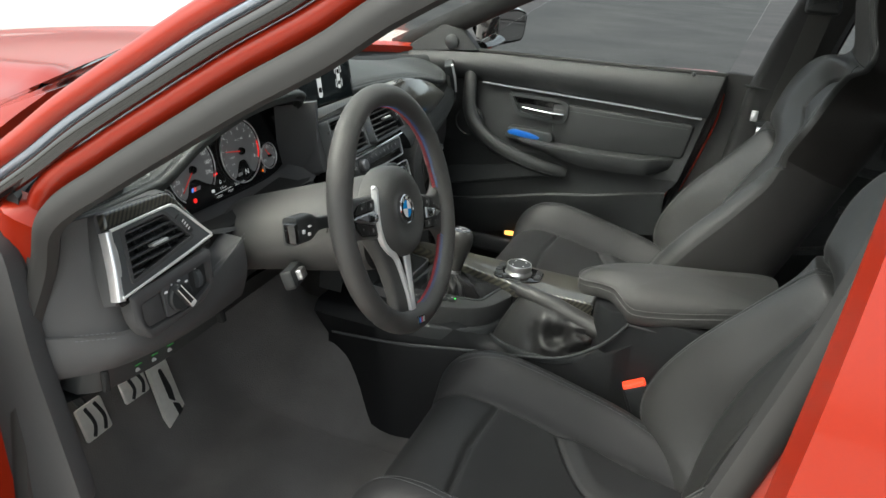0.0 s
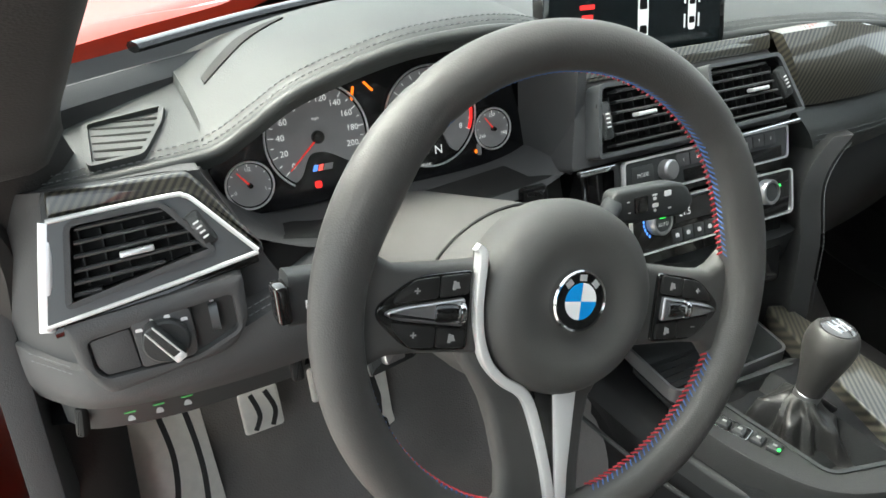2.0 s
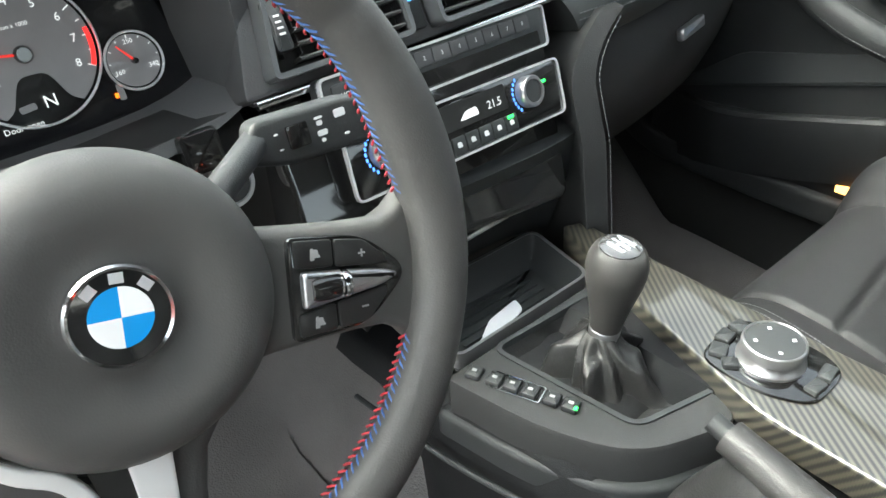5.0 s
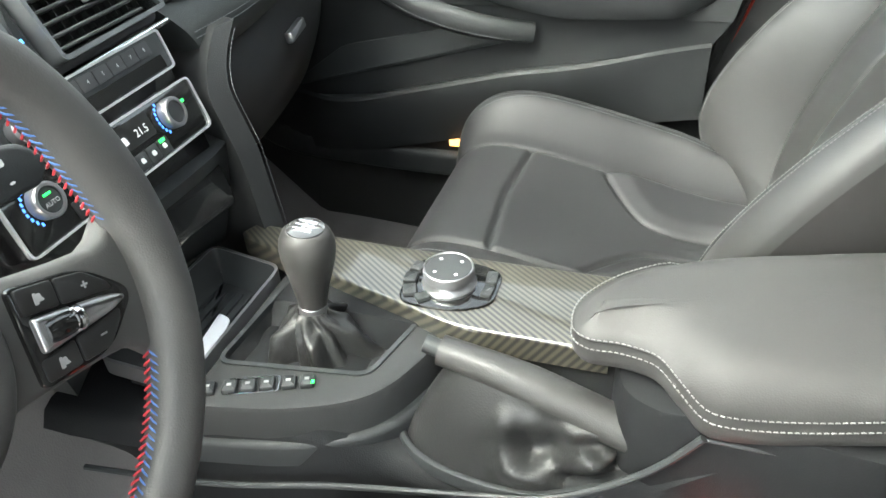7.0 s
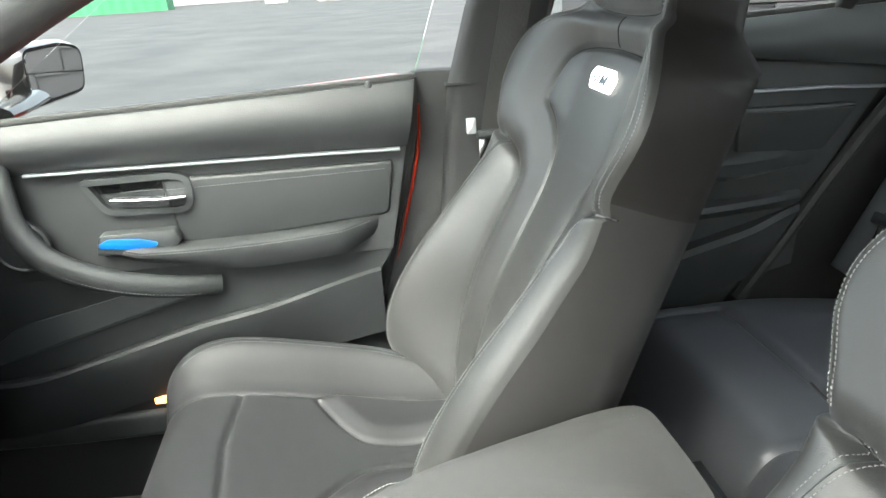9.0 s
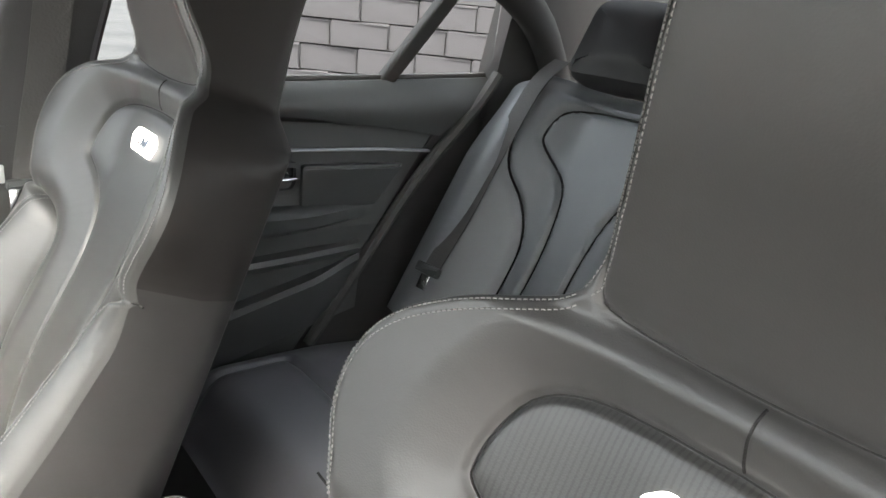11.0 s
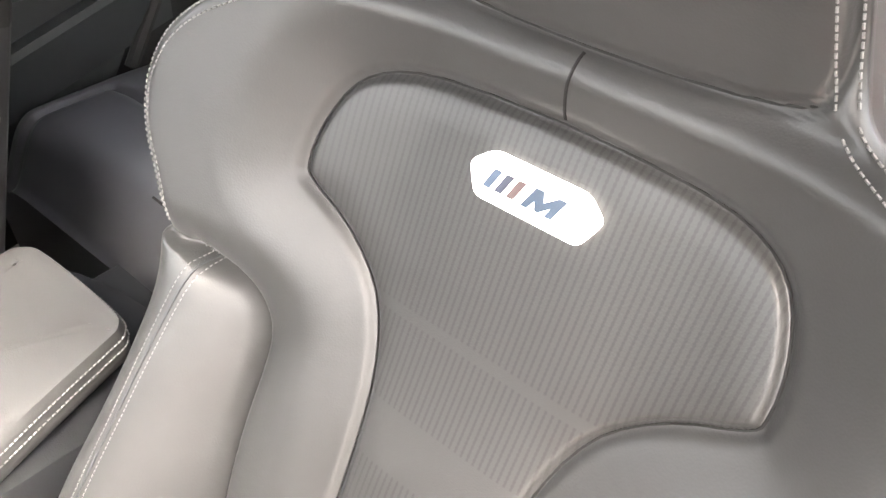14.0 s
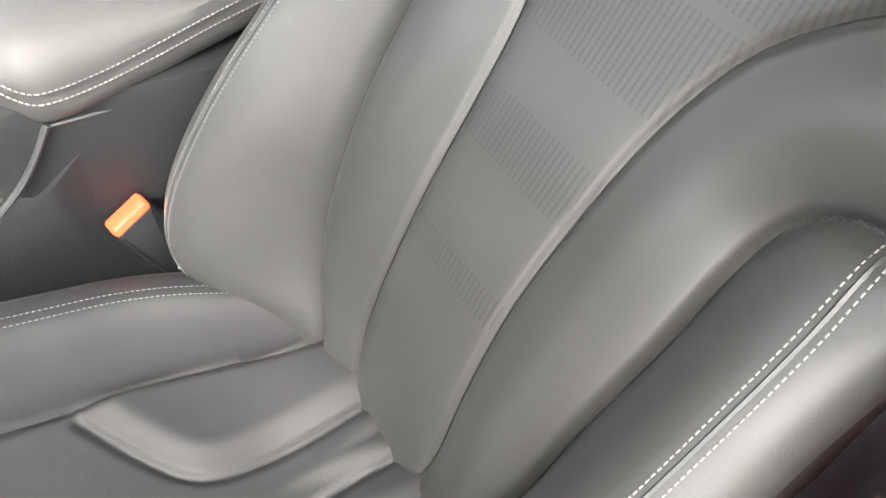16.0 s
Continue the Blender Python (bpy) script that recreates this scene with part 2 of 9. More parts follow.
def rounded(poly, r, n=4):
    """A polygon of (x, y) with its corners rounded by r (one number or one for each)."""
    out = []
    m = len(poly)
    for i in range(m):
        p, a, b = Vector(poly[i]), Vector(poly[i - 1]), Vector(poly[(i + 1) % m])
        k = r[i] if isinstance(r, (list, tuple)) else r
        if k <= 0:
            out.append(tuple(p))
            continue
        ka, kb = min(k, (a - p).length * 0.45), min(k, (b - p).length * 0.45)
        s, e = p + (a - p).normalized() * ka, p + (b - p).normalized() * kb
        for j in range(n + 1):
            t = j / n
            out.append(tuple(s * (1 - t) ** 2 + p * 2 * t * (1 - t) + e * t * t))
    return out


def inset(poly, d):
    """The polygon drawn in by d (counter-clockwise)."""
    out = []
    m = len(poly)
    area = sum(poly[i][0] * poly[(i + 1) % m][1] - poly[(i + 1) % m][0] * poly[i][1] for i in range(m))
    sg = 1 if area > 0 else -1
    for i in range(m):
        a, p, b = Vector(poly[i - 1]), Vector(poly[i]), Vector(poly[(i + 1) % m])
        u, v = (p - a), (b - p)
        u = u.normalized() if u.length > 1e-9 else v.normalized()
        v = v.normalized() if v.length > 1e-9 else u
        nn = Vector((-(u.y + v.y), u.x + v.x))
        nn = nn.normalized() if nn.length > 1e-6 else Vector((-u.y, u.x))
        k = max(0.5, nn.dot(Vector((-u.y, u.x))))
        out.append(tuple(p + nn * (sg * d / k)))
    return out


def plate(bm, poly, z0, z1, m, bev=0.0, seg=2, mi=0):
    """A flat plate of polygon outline from z0 to z1 in the frame m, its top edge rounded by bev."""
    lev = [(0.0, z0), (0.0, z1 - bev)] if bev else [(0.0, z0), (0.0, z1)]
    for k in range(1, seg + 1 if bev else 1):
        a = math.pi / 2 * k / seg
        lev.append((bev * (1 - math.cos(a)), z1 - bev + bev * math.sin(a)))
    rows = [[m @ Vector((x, y, z)) for x, y in (inset(poly, d) if d else poly)] for d, z in lev]
    rings(bm, rows, mi=mi)


def frame_ring(bm, outer, inner, z0, z1, m, mi=0):
    """A flat ring between two outlines of equal point counts."""
    rows = [[m @ Vector((x, y, z)) for x, y in pl] for pl, z in ((outer, z0), (outer, z1), (inner, z1), (inner, z0))]
    rings(bm, rows, caps=False, loop=True, mi=mi)


def box(bm, m, sx, sy, sz, bev=0.0, mi=0):
    """A box centred on m, its long edges rounded."""
    x, y = sx / 2, sy / 2
    po = rounded([(-x, -y), (x, -y), (x, y), (-x, y)], bev, 3) if bev else [(-x, -y), (x, -y), (x, y), (-x, y)]
    b = min(bev, sz * 0.45)
    if b:
        rows = []
        for d, z in ((b, -sz / 2), (b * 0.3, -sz / 2 + b * 0.3), (0, -sz / 2 + b), (0, sz / 2 - b), (b * 0.3, sz / 2 - b * 0.3), (b, sz / 2)):
            rows.append([m @ Vector((px, py, z)) for px, py in (inset(po, d) if d else po)])
        rings(bm, rows, mi=mi)
    else:
        rings(bm, [[m @ Vector((px, py, z)) for px, py in po] for z in (-sz / 2, sz / 2)], mi=mi)


def lathe(bm, prof, m, n=32, mi=0, sx=1.0, sy=1.0):
    """Turn a profile of (radius, z) round the z axis of m."""
    rings(bm, [[m @ Vector((r * sx * math.cos(2 * math.pi * i / n), r * sy * math.sin(2 * math.pi * i / n), z)) for i in range(n)] for r, z in prof], mi=mi)


def sheet(bm, fn, nu, nv, thick=0.0, direction=None, mi=0):
    """A surface fn(u, v) over the unit square, closed to a slab by thick along direction."""
    g = [[Vector(fn(i / nu, j / nv)) for i in range(nu + 1)] for j in range(nv + 1)]
    if not thick:
        vs = [[bm.verts.new(p) for p in r] for r in g]
        for j in range(nv):
            for i in range(nu):
                bm.faces.new((vs[j][i], vs[j][i + 1], vs[j + 1][i + 1], vs[j + 1][i])).material_index = mi
        return
    d = Vector(direction) * thick
    rows = [r + [p + d for p in reversed(r)] for r in g]
    rings(bm, rows, True, True, mi=mi)


def stitches(bm, pts, step=0.006, length=0.0038, r=0.0007, up=(0, 0, 1), lift=0.0006, side=0.0):
    """A row of short thread stitches along a path."""
    P = [Vector(q) for q in pts]
    acc, nxt = 0.0, 0.0
    for i in range(len(P) - 1):
        a, b = P[i], P[i + 1]
        d = (b - a).length
        if d < 1e-7:
            continue
        t = (b - a) / d
        u = Vector(up[i] if isinstance(up, list) else up)
        s = t.cross(u)
        s = s.normalized() if s.length > 1e-6 else Vector((1, 0, 0))
        w = s.cross(t)
        while nxt <= acc + d:
            c = a + t * (nxt - acc) + s * side + w * lift
            e = t * (length / 2)
            rr = [[c - e + s * (r * x) + w * (r * y * 0.6) for x, y in ((-1, 0), (0, 1), (1, 0), (0, -1))], [c - e * 0.4 + s * (r * x) + w * (r * (y + 0.5)) for x, y in ((-1, 0), (0, 1), (1, 0), (0, -1))], [c + e * 0.4 + s * (r * x) + w * (r * (y + 0.5)) for x, y in ((-1, 0), (0, 1), (1, 0), (0, -1))], [c + e + s * (r * x) + w * (r * y * 0.6) for x, y in ((-1, 0), (0, 1), (1, 0), (0, -1))]]
            rings(bm, rr)
            nxt += step
        acc += d


TEXT_CACHE = {}


def text(name, body, size, m, material, parent, depth=0.0003, label=""):
    """Raised lettering in the built-in font, centred on the frame m."""
    if body not in TEXT_CACHE:
        cu = bpy.data.curves.new("lettering", "FONT")
        cu.body, cu.size, cu.align_x, cu.align_y, cu.resolution_u = body, 1.0, "CENTER", "CENTER", 2
        ob = bpy.data.objects.new("lettering", cu)
        me = bpy.data.meshes.new_from_object(ob)
        TEXT_CACHE[body] = ([tuple(v.co) for v in me.vertices], [tuple(p.vertices) for p in me.polygons])
        bpy.data.objects.remove(ob)
        bpy.data.meshes.remove(me)
    vs, fs = TEXT_CACHE[body]
    me = bpy.data.meshes.new(name)
    me.from_pydata([m @ Vector((x * size, y * size, depth)) for x, y, z in vs], [], fs)
    me.materials.append(material)
    ob = new(name, me)
    ob.parent = parent
    if label:
        ob["label"] = label
    return ob

# ---------------------------------------------------------------- ground and surroundings
def asphalt(name, a, b, scale):
    m = mat(name, a, 0.85, spec=0.3)
    n, l = m.node_tree.nodes, m.node_tree.links
    bs = n["Principled BSDF"]
    tc = n.new("ShaderNodeTexCoord")
    big, fine = n.new("ShaderNodeTexNoise"), n.new("ShaderNodeTexNoise")
    big.inputs["Scale"].default_value, big.inputs["Detail"].default_value = scale, 8
    fine.inputs["Scale"].default_value, fine.inputs["Detail"].default_value = 60, 4
    for q in (big, fine):
        l.new(tc.outputs["Object"], q.inputs["Vector"])
    r = n.new("ShaderNodeValToRGB")
    r.color_ramp.elements[0].color, r.color_ramp.elements[1].color = (*a, 1), (*b, 1)
    r.color_ramp.elements[0].position, r.color_ramp.elements[1].position = 0.35, 0.68
    l.new(big.outputs["Fac"], r.inputs["Fac"])
    cr = n.new("ShaderNodeTexVoronoi")
    cr.feature = "DISTANCE_TO_EDGE"
    cr.inputs["Scale"].default_value = 0.55
    wv = n.new("ShaderNodeMix")
    wv.data_type = "RGBA"
    wv.inputs[0].default_value = 0.12
    l.new(tc.outputs["Object"], wv.inputs[6])
    l.new(big.outputs["Color"], wv.inputs[7])
    l.new(wv.outputs[2], cr.inputs["Vector"])
    rr = n.new("ShaderNodeMapRange")
    rr.inputs["From Max"].default_value = 0.02
    rr.inputs["To Min"].default_value, rr.inputs["To Max"].default_value = 0.82, 1.0
    l.new(cr.outputs["Distance"], rr.inputs["Value"])
    mx = n.new("ShaderNodeMix")
    mx.data_type, mx.blend_type = "RGBA", "MULTIPLY"
    mx.inputs[0].default_value = 1.0
    l.new(r.outputs[0], mx.inputs[6])
    l.new(rr.outputs[0], mx.inputs[7])
    l.new(mx.outputs[2], bs.inputs["Base Color"])
    bp = n.new("ShaderNodeBump")
    bp.inputs["Strength"].default_value, bp.inputs["Distance"].default_value = 0.6, 0.01
    l.new(fine.outputs["Fac"], bp.inputs["Height"])
    l.new(bp.outputs[0], bs.inputs["Normal"])
    return m


M_ASPHALT = asphalt("worn_asphalt", (0.026, 0.026, 0.0275), (0.048, 0.0475, 0.047), 0.7)
M_PALE = asphalt("pale_concrete", (0.42, 0.40, 0.37), (0.62, 0.60, 0.57), 0.5)
bm = BM()
sheet(bm, lambda u, v: (-150 + 300 * u, -150 + 300 * v, 0.0), 8, 8)
tagged(part("ground", bm, M_ASPHALT), "grey worn asphalt of an open parking lot", "ground", kind="structure")
bm = BM()
# Unseen stretch under and left of the car is added to bounce light in.
plate(bm, rounded([(-14, -7.0), (1.1, -7.0), (1.3, 3.2), (9, 3.6), (11, 26), (-14, 24)], 0.8), 0.0, 0.012, Matrix(), 0.004, 1)
tagged(part("pavement", bm, M_PALE), "pale cracked concrete paving ahead of the car, extended unseen beneath and left of it", "pavement", kind="structure")

# block retaining wall beyond the rear right window
M_BLOCK = mat("dark_block", (0.027, 0.0255, 0.029), 0.9, grain=1.0, grain_scale=30, vary=0.4, vary_scale=3)
M_BLOCKGAP = mat("block_joint", (0.016, 0.0155, 0.017), 0.95)
wall = tagged(new("wall_retaining"), "dark grey split-faced concrete block retaining wall", "wall", kind="structure")
wm = axes((4.3, -3.75, 0), (-0.57, -0.82, 0), (0, 0, 1))
bm = BM()
box(bm, wm @ Matrix.Translation((1.2, 1.5, -0.22)), 6.4, 3.0, 0.2)
part("core", bm, M_BLOCKGAP, wall)
rnd = random.Random(4)
bm = BM()
box(bm, Matrix(), 0.446, 0.1965, 0.22, 0.012)
for v in bm.verts:
    v.co += Vector((rnd.uniform(-1, 1), rnd.uniform(-1, 1), rnd.uniform(-1, 1))) * 0.008
blk = part("block", bm, M_BLOCK, wall)
block_mesh = blk.data
for r in range(15):
    for c in range(14):
        x, y = -1.75 + c * 0.449 + (0.22 if r % 2 else 0), 0.10 + r * 0.199
        ob = blk if (r, c) == (0, 0) else new("block", block_mesh)
        ob.parent = wall
        ob.matrix_basis = wm @ Matrix.Translation((x, y, -0.04 + rnd.uniform(-0.02, 0.02))) @ pose(0, 0, 0, 0, 0, rnd.uniform(-0.8, 0.8))

pole = tagged(new("white_pole"), "white painted steel pole standing on the asphalt", "pole")
bm = BM()
tube(bm, [(2.62, -2.88, 0), (2.62, -2.88, 3.2)], 0.055, 14)
part("post", bm, mat("white_painted_pole", (0.8, 0.8, 0.78), 0.5, vary=0.1), pole)
bm = BM()
box(bm, Matrix.Translation((2.62, -2.88, 0.01)), 0.2, 0.2, 0.02, 0.004)
part("base_plate", bm, M_BLOCKGAP, pole)

# things at the far edge of the lot
M_FARWHITE = mat("far_white", (0.75, 0.75, 0.73), 0.6, vary=0.1, vary_scale=2)
M_FARGREEN = mat("far_green", (0.03, 0.16, 0.07), 0.6, vary=0.2, vary_scale=2)
M_FARGREY = mat("far_grey", (0.35, 0.35, 0.36), 0.7, vary=0.2, vary_scale=2)


def bin_(x, y, s, h, m, label, name="storage_bin"):
    x, y, s, h = x * 2.4, y * 2.4, s * 1.6, h * 1.6
    t = thing(name, label, "bin", "bins at the lot edge")
    b = BM()
    lathe(b, [(s * 0.42, 0), (s * 0.5, 0.05), (s * 0.55, h * 0.85), (s * 0.58, h * 0.86), (s * 0.58, h * 0.93), (s * 0.4, h)], Matrix.Translation((x, y, 0)), 14)
    part("body", b, m, t)


for x, y, s, h, m, lab in ((23, 1.6, 1.0, 1.1, M_FARWHITE, "white plastic bin at the far edge of the lot"), (22, 0.0, 1.1, 1.0, M_FARWHITE, "white plastic bin at the far edge of the lot"), (23, -1.2, 0.9, 1.2, M_FARGREEN, "green bin among white ones at the lot edge"), (22, -2.3, 1.2, 1.0, M_FARWHITE, "white plastic bin at the far edge of the lot"), (23, -3.8, 1.0, 1.1, M_FARWHITE, "white plastic bin at the far edge of the lot")):
    bin_(x, y, s, h, m, lab)
cont = thing("shipping_container", "green steel shipping container at the lot edge", "container")
bm = BM()
n = 60
rows = []
for k in range(n + 1):
    yy = 12.0 + 12.0 * k / n
    dx = 0.06 * (1 if k % 4 < 2 else 0)
    rows.append([(58.0 - dx, yy, 0.0), (58.0 - dx, yy, 2.7), (60.4, yy, 2.7), (60.4, yy, 0.0)])
rings(bm, rows)
part("body", bm, M_FARGREEN, cont)
bm = BM()
box(bm, Matrix.Translation((76, -6, 2.5)), 4.0, 80.0, 5.0, 0.05)
part("wall", bm, M_FARGREY, tagged(new("warehouse"), "low grey warehouse beyond the parking lot", "building"))

# ---------------------------------------------------------------- car body
car = thing("car_body", "orange-red sedan body shell with dark headliner and trim", "car")


SEAL = [(-0.77, 0.30, 0.30), (-0.762, 0.362, 0.45), (-0.752, 0.362, 0.60), (-0.742, 0.345, 0.73), (-0.73, 0.312, 0.83), (-0.745, 0.270, 0.905), (-0.733, 0.200, 0.960), (-0.715, 0.115, 1.020), (-0.700, 0.045, 1.068), (-0.683, -0.035, 1.118), (-0.670, -0.100, 1.166), (-0.652, -0.200, 1.222), (-0.635, -0.33, 1.268), (-0.625, -0.46, 1.286), (-0.635, -0.555, 1.255), (-0.655, -0.572, 1.15), (-0.688, -0.540, 1.06), (-0.716, -0.510, 0.95), (-0.735, -0.467, 0.80), (-0.745, -0.43, 0.66), (-0.75, -0.37, 0.50), (-0.75, -0.28, 0.37), (-0.755, -0.1, 0.32), (-0.765, 0.12, 0.30)]
seal_path = smooth_path(SEAL, 8, True)
lipped = [(-0.016, -0.012), (-0.004, -0.016), (0.008, -0.013), (0.015, -0.004), (0.012, 0.008), (0.002, 0.012), (-0.008, 0.011), (-0.014, 0.006), (-0.012, 0.001), (-0.018, -0.002)]
bm = BM()
sweep(bm, seal_path, [(x * 1.05, y * 1.05) for x, y in lipped], (-1, 0, 0.0), True)
part("door_seal", bm, M_RUBBER, car, "black rubber door seal round the open doorway")


# painted flange and pillar outside the seal: a band whose edge steps outward from the doorway
def band(name, rows_fn, material, label="", closed=True):
    b = BM()
    n = len(seal_path)
    cen = Vector((-0.70, -0.05, 0.80))
    rr = []
    for i, p in enumerate(seal_path):
        q = Vector(p)
        t = (Vector(seal_path[(i + 1) % n]) - Vector(seal_path[i - 1])).normalized()
        o = t.cross(Vector((-1, 0, 0))).normalized()
        if o.dot(q - cen) < 0:
            o = -o
        rr.append([q + o * a + Vector((-c, 0, 0)) for a, c in rows_fn(i / n, q)])
    rings(b, rr, close=False, caps=False, loop=closed)
    return part(name, b, material, car, label)


band("door_frame", lambda t, q: [(0.022, -0.020), (0.026, -0.014), (0.033, -0.009), (0.040, -0.008), (0.045, -0.010), (0.049, -0.014), (0.052, -0.024)] if q.z > 0.88 and q.y > -0.45 else [(0.010, -0.006), (0.013, 0.001), (0.035, 0.012), (0.048, 0.015), (0.056, 0.013), (0.062, 0.004), (0.10, -0.004) if q.z < 0.88 and q.y > 0.0 else (0.063, -0.004)], M_PAINT, "glossy orange-red painted door frame")
band("seal_channel", lambda t, q: [(0.004, -0.014), (0.012, -0.024), (0.022, -0.027), (0.028, -0.024)], M_RUBBER, "black channel outside the door seal")
band("inner_trim", lambda t, q: [(-0.002, -0.012), (0.0, -0.035), (0.002, -0.062), (0.008, -0.074), (0.035, -0.09)] if q.z > 0.9 and q.y > -0.35 else [(0.002, -0.008), (0.004, -0.02), (0.014, -0.05), (0.03, -0.075), (0.05, -0.085)], M_PILLAR, "dark grey moulded inner pillar trim")

# windscreen pillar: black glass strip, bright strip and outer paint rail running up the screen edge
PIL = [(-0.80, 0.56, 0.69), (-0.77, 0.40, 0.81), (-0.745, 0.270, 0.905), (-0.733, 0.200, 0.960), (-0.715, 0.115, 1.020), (-0.700, 0.045, 1.068), (-0.683, -0.035, 1.118), (-0.670, -0.100, 1.166), (-0.652, -0.200, 1.222), (-0.635, -0.33, 1.268), (-0.625, -0.6, 1.30)]
pil = smooth_path(PIL, 6)


def rail(name, a, c, w, h, material, label=""):
    """A moulding that runs up the windscreen edge, a outward from the doorway and c inboard."""
    b = BM()
    sweep(b, [Vector(p) + Vector((c, 0.6 * a, 0.8 * a)) for p in pil], [(x * w, y * h) for x, y in circle(1, 12)], (-0.75, 0.2, 0.6))
    return part(name, b, material, car, label)


rail("pillar_gloss", 0.061, 0.010, 0.0135, 0.010, M_GLOSS, "gloss black windscreen edge strip")
rail("pillar_bright", 0.0745, 0.008, 0.0050, 0.006, mat("grey_strip", (0.32, 0.36, 0.42), 0.25, metal=0.7), "grey reflecting screen moulding")
rail("pillar_paint", 0.091, 0.008, 0.0135, 0.012, M_PAINT, "orange-red painted windscreen pillar")

# bonnet and scuttle
def bonnet_edge(x):
    """Rear edge of the bonnet over the width of the car."""
    return 0.735 - 0.40 * abs(x / 0.84) ** 1.6


def bonnet(u, v):
    x = -0.735 + 1.47 * u
    k = abs(x) / 0.84
    y = bonnet_edge(x) + (1.86 - bonnet_edge(x)) * v
    z = 0.972 - 0.06 * v - 0.030 * k**3 - 0.075 * v * v + 0.016 * math.exp(-((k - 0.46) / 0.06) ** 2) * (1 - 0.4 * v)
    if v < 0.03:
        z -= 0.010 * (1 - v / 0.03) ** 2
    return (x, y, z)


bm = BM()
sheet(bm, bonnet, 60, 44, 0.02, (0, 0, -1))
part("bonnet", bm, M_PAINT, car, "sun-lit orange-red painted bonnet")
bm = BM()
sheet(bm, lambda u, v: (-0.74 + 1.48 * u, bonnet_edge(-0.74 + 1.48 * u) - 0.085 + 0.11 * v, 0.918 + 0.012 * math.sin(v * 9) + 0.012 * v), 40, 12, 0.02, (0, 0, -1))
part("scuttle", bm, M_PLASTIC, car, "black plastic scuttle panel under the screen")
bm = BM()
sheet(bm, lambda u, v: (-0.86 - 0.05 * math.sin(v * 3), 0.35 + 1.4 * u, 0.25 + 0.62 * v - 0.04 * u), 12, 8, 0.03, (1, 0, 0))
part("front_wing", bm, M_PAINT, car, "orange-red painted front wing")
bm = BM()
sweep(bm, smooth_path([(-0.58, bonnet_edge(-0.58) - 0.055, 0.948), (-0.42, bonnet_edge(-0.42) - 0.050, 0.952), (-0.22, bonnet_edge(-0.22) - 0.048, 0.954), (0.02, bonnet_edge(0.02) - 0.05, 0.952)], 6), [(x * 0.010, y * 0.006) for x, y in circle(1, 8)])
part("wiper_arm", bm, M_GLOSS, car, "black wiper arm at the foot of the screen")


# glass
def quad(name, a, b, c, d, thick, nrm, material, parent, bulge=0.0, label=""):
    A, B, C, D = map(Vector, (a, b, c, d))
    nv = Vector(nrm).normalized()
    bb = BM()
    sheet(bb, lambda u, v: A.lerp(B, u).lerp(D.lerp(C, u), v) + nv * (bulge * 4 * u * (1 - u)), 12, 8, thick, nv)
    ob = part(name, bb, material, parent, label)
    return ob


ws = quad("windscreen", (-0.72, 0.56, 0.925), (0.72, 0.56, 0.925), (0.56, -0.28, 1.33), (-0.56, -0.28, 1.33), 0.005, (0, 0.44, 0.9), M_GLASS, car, 0.07, "clear laminated windscreen")
rg = quad("rear_glass", (-0.60, -2.05, 1.02), (0.60, -2.05, 1.02), (0.52, -1.52, 1.34), (-0.52, -1.52, 1.34), 0.005, (0, -0.5, 0.86), M_GLASS, car, 0.05, "rear window glass")
for g in (ws, rg):
    g.visible_shadow = False

# roof with headliner
bm = BM()
def roof(u, v):
    x = -0.57 + 1.14 * u
    y = -0.26 - 1.28 * v
    return (x, y, 1.345 - 0.05 * (2 * u - 1) ** 2 + 0.03 * math.sin(math.pi * v))


sheet(bm, roof, 20, 20, 0.03, (0, 0, 1))
part("headliner", bm, M_HEADLINER, car, "dark anthracite cloth headliner")
bm = BM()
sheet(bm, lambda u, v: tuple(Vector(roof(u, v)) + Vector((0, 0, 0.035))), 20, 20, 0.012, (0, 0, 1))
part("roof_skin", bm, M_PAINT, car)

# floor pan and carpet
tub = tagged(new("floor"), "dark charcoal carpeted car floor", "floor", kind="structure")
bm = BM()
def carpet(u, v):
    x = -0.74 + 1.48 * u
    y = -1.25 + 2.1 * v
    z = 0.225 + 0.012 * math.sin(7 * x + 3 * y)
    z += 0.20 * math.exp(-((x + 0.0) / 0.11) ** 4)
    if y > 0.42:
        z += (y - 0.42) ** 1.0 * 0.95
    z += 0.012 * noise.noise(Vector((x * 6, y * 6, 0)))
    return (x, y, z)


sheet(bm, carpet, 90, 110, 0.03, (0, 0, -1))
part("carpet", bm, M_CARPET, tub)
bm = BM()
box(bm, Matrix.Translation((0, -0.2, 0.14)), 1.66, 3.4, 0.06, 0.02)
part("floor_pan", bm, M_DARK, tub)
mat_ = thing("floor_mat", "dark velour floor mat in the driver's footwell", "floor mat")
bm = BM()
def fmat(u, v):
    x = -0.60 + 0.44 * u
    y = -0.22 + 0.66 * v
    return (x, y, carpet((x + 0.74) / 1.48, (y + 1.25) / 2.1)[2] + 0.007 + 0.004 * noise.noise(Vector((x * 9, y * 9, 3))))


sheet(bm, fmat, 40, 50, 0.006, (0, 0, -1))
part("mat", bm, M_CARPET, mat_)

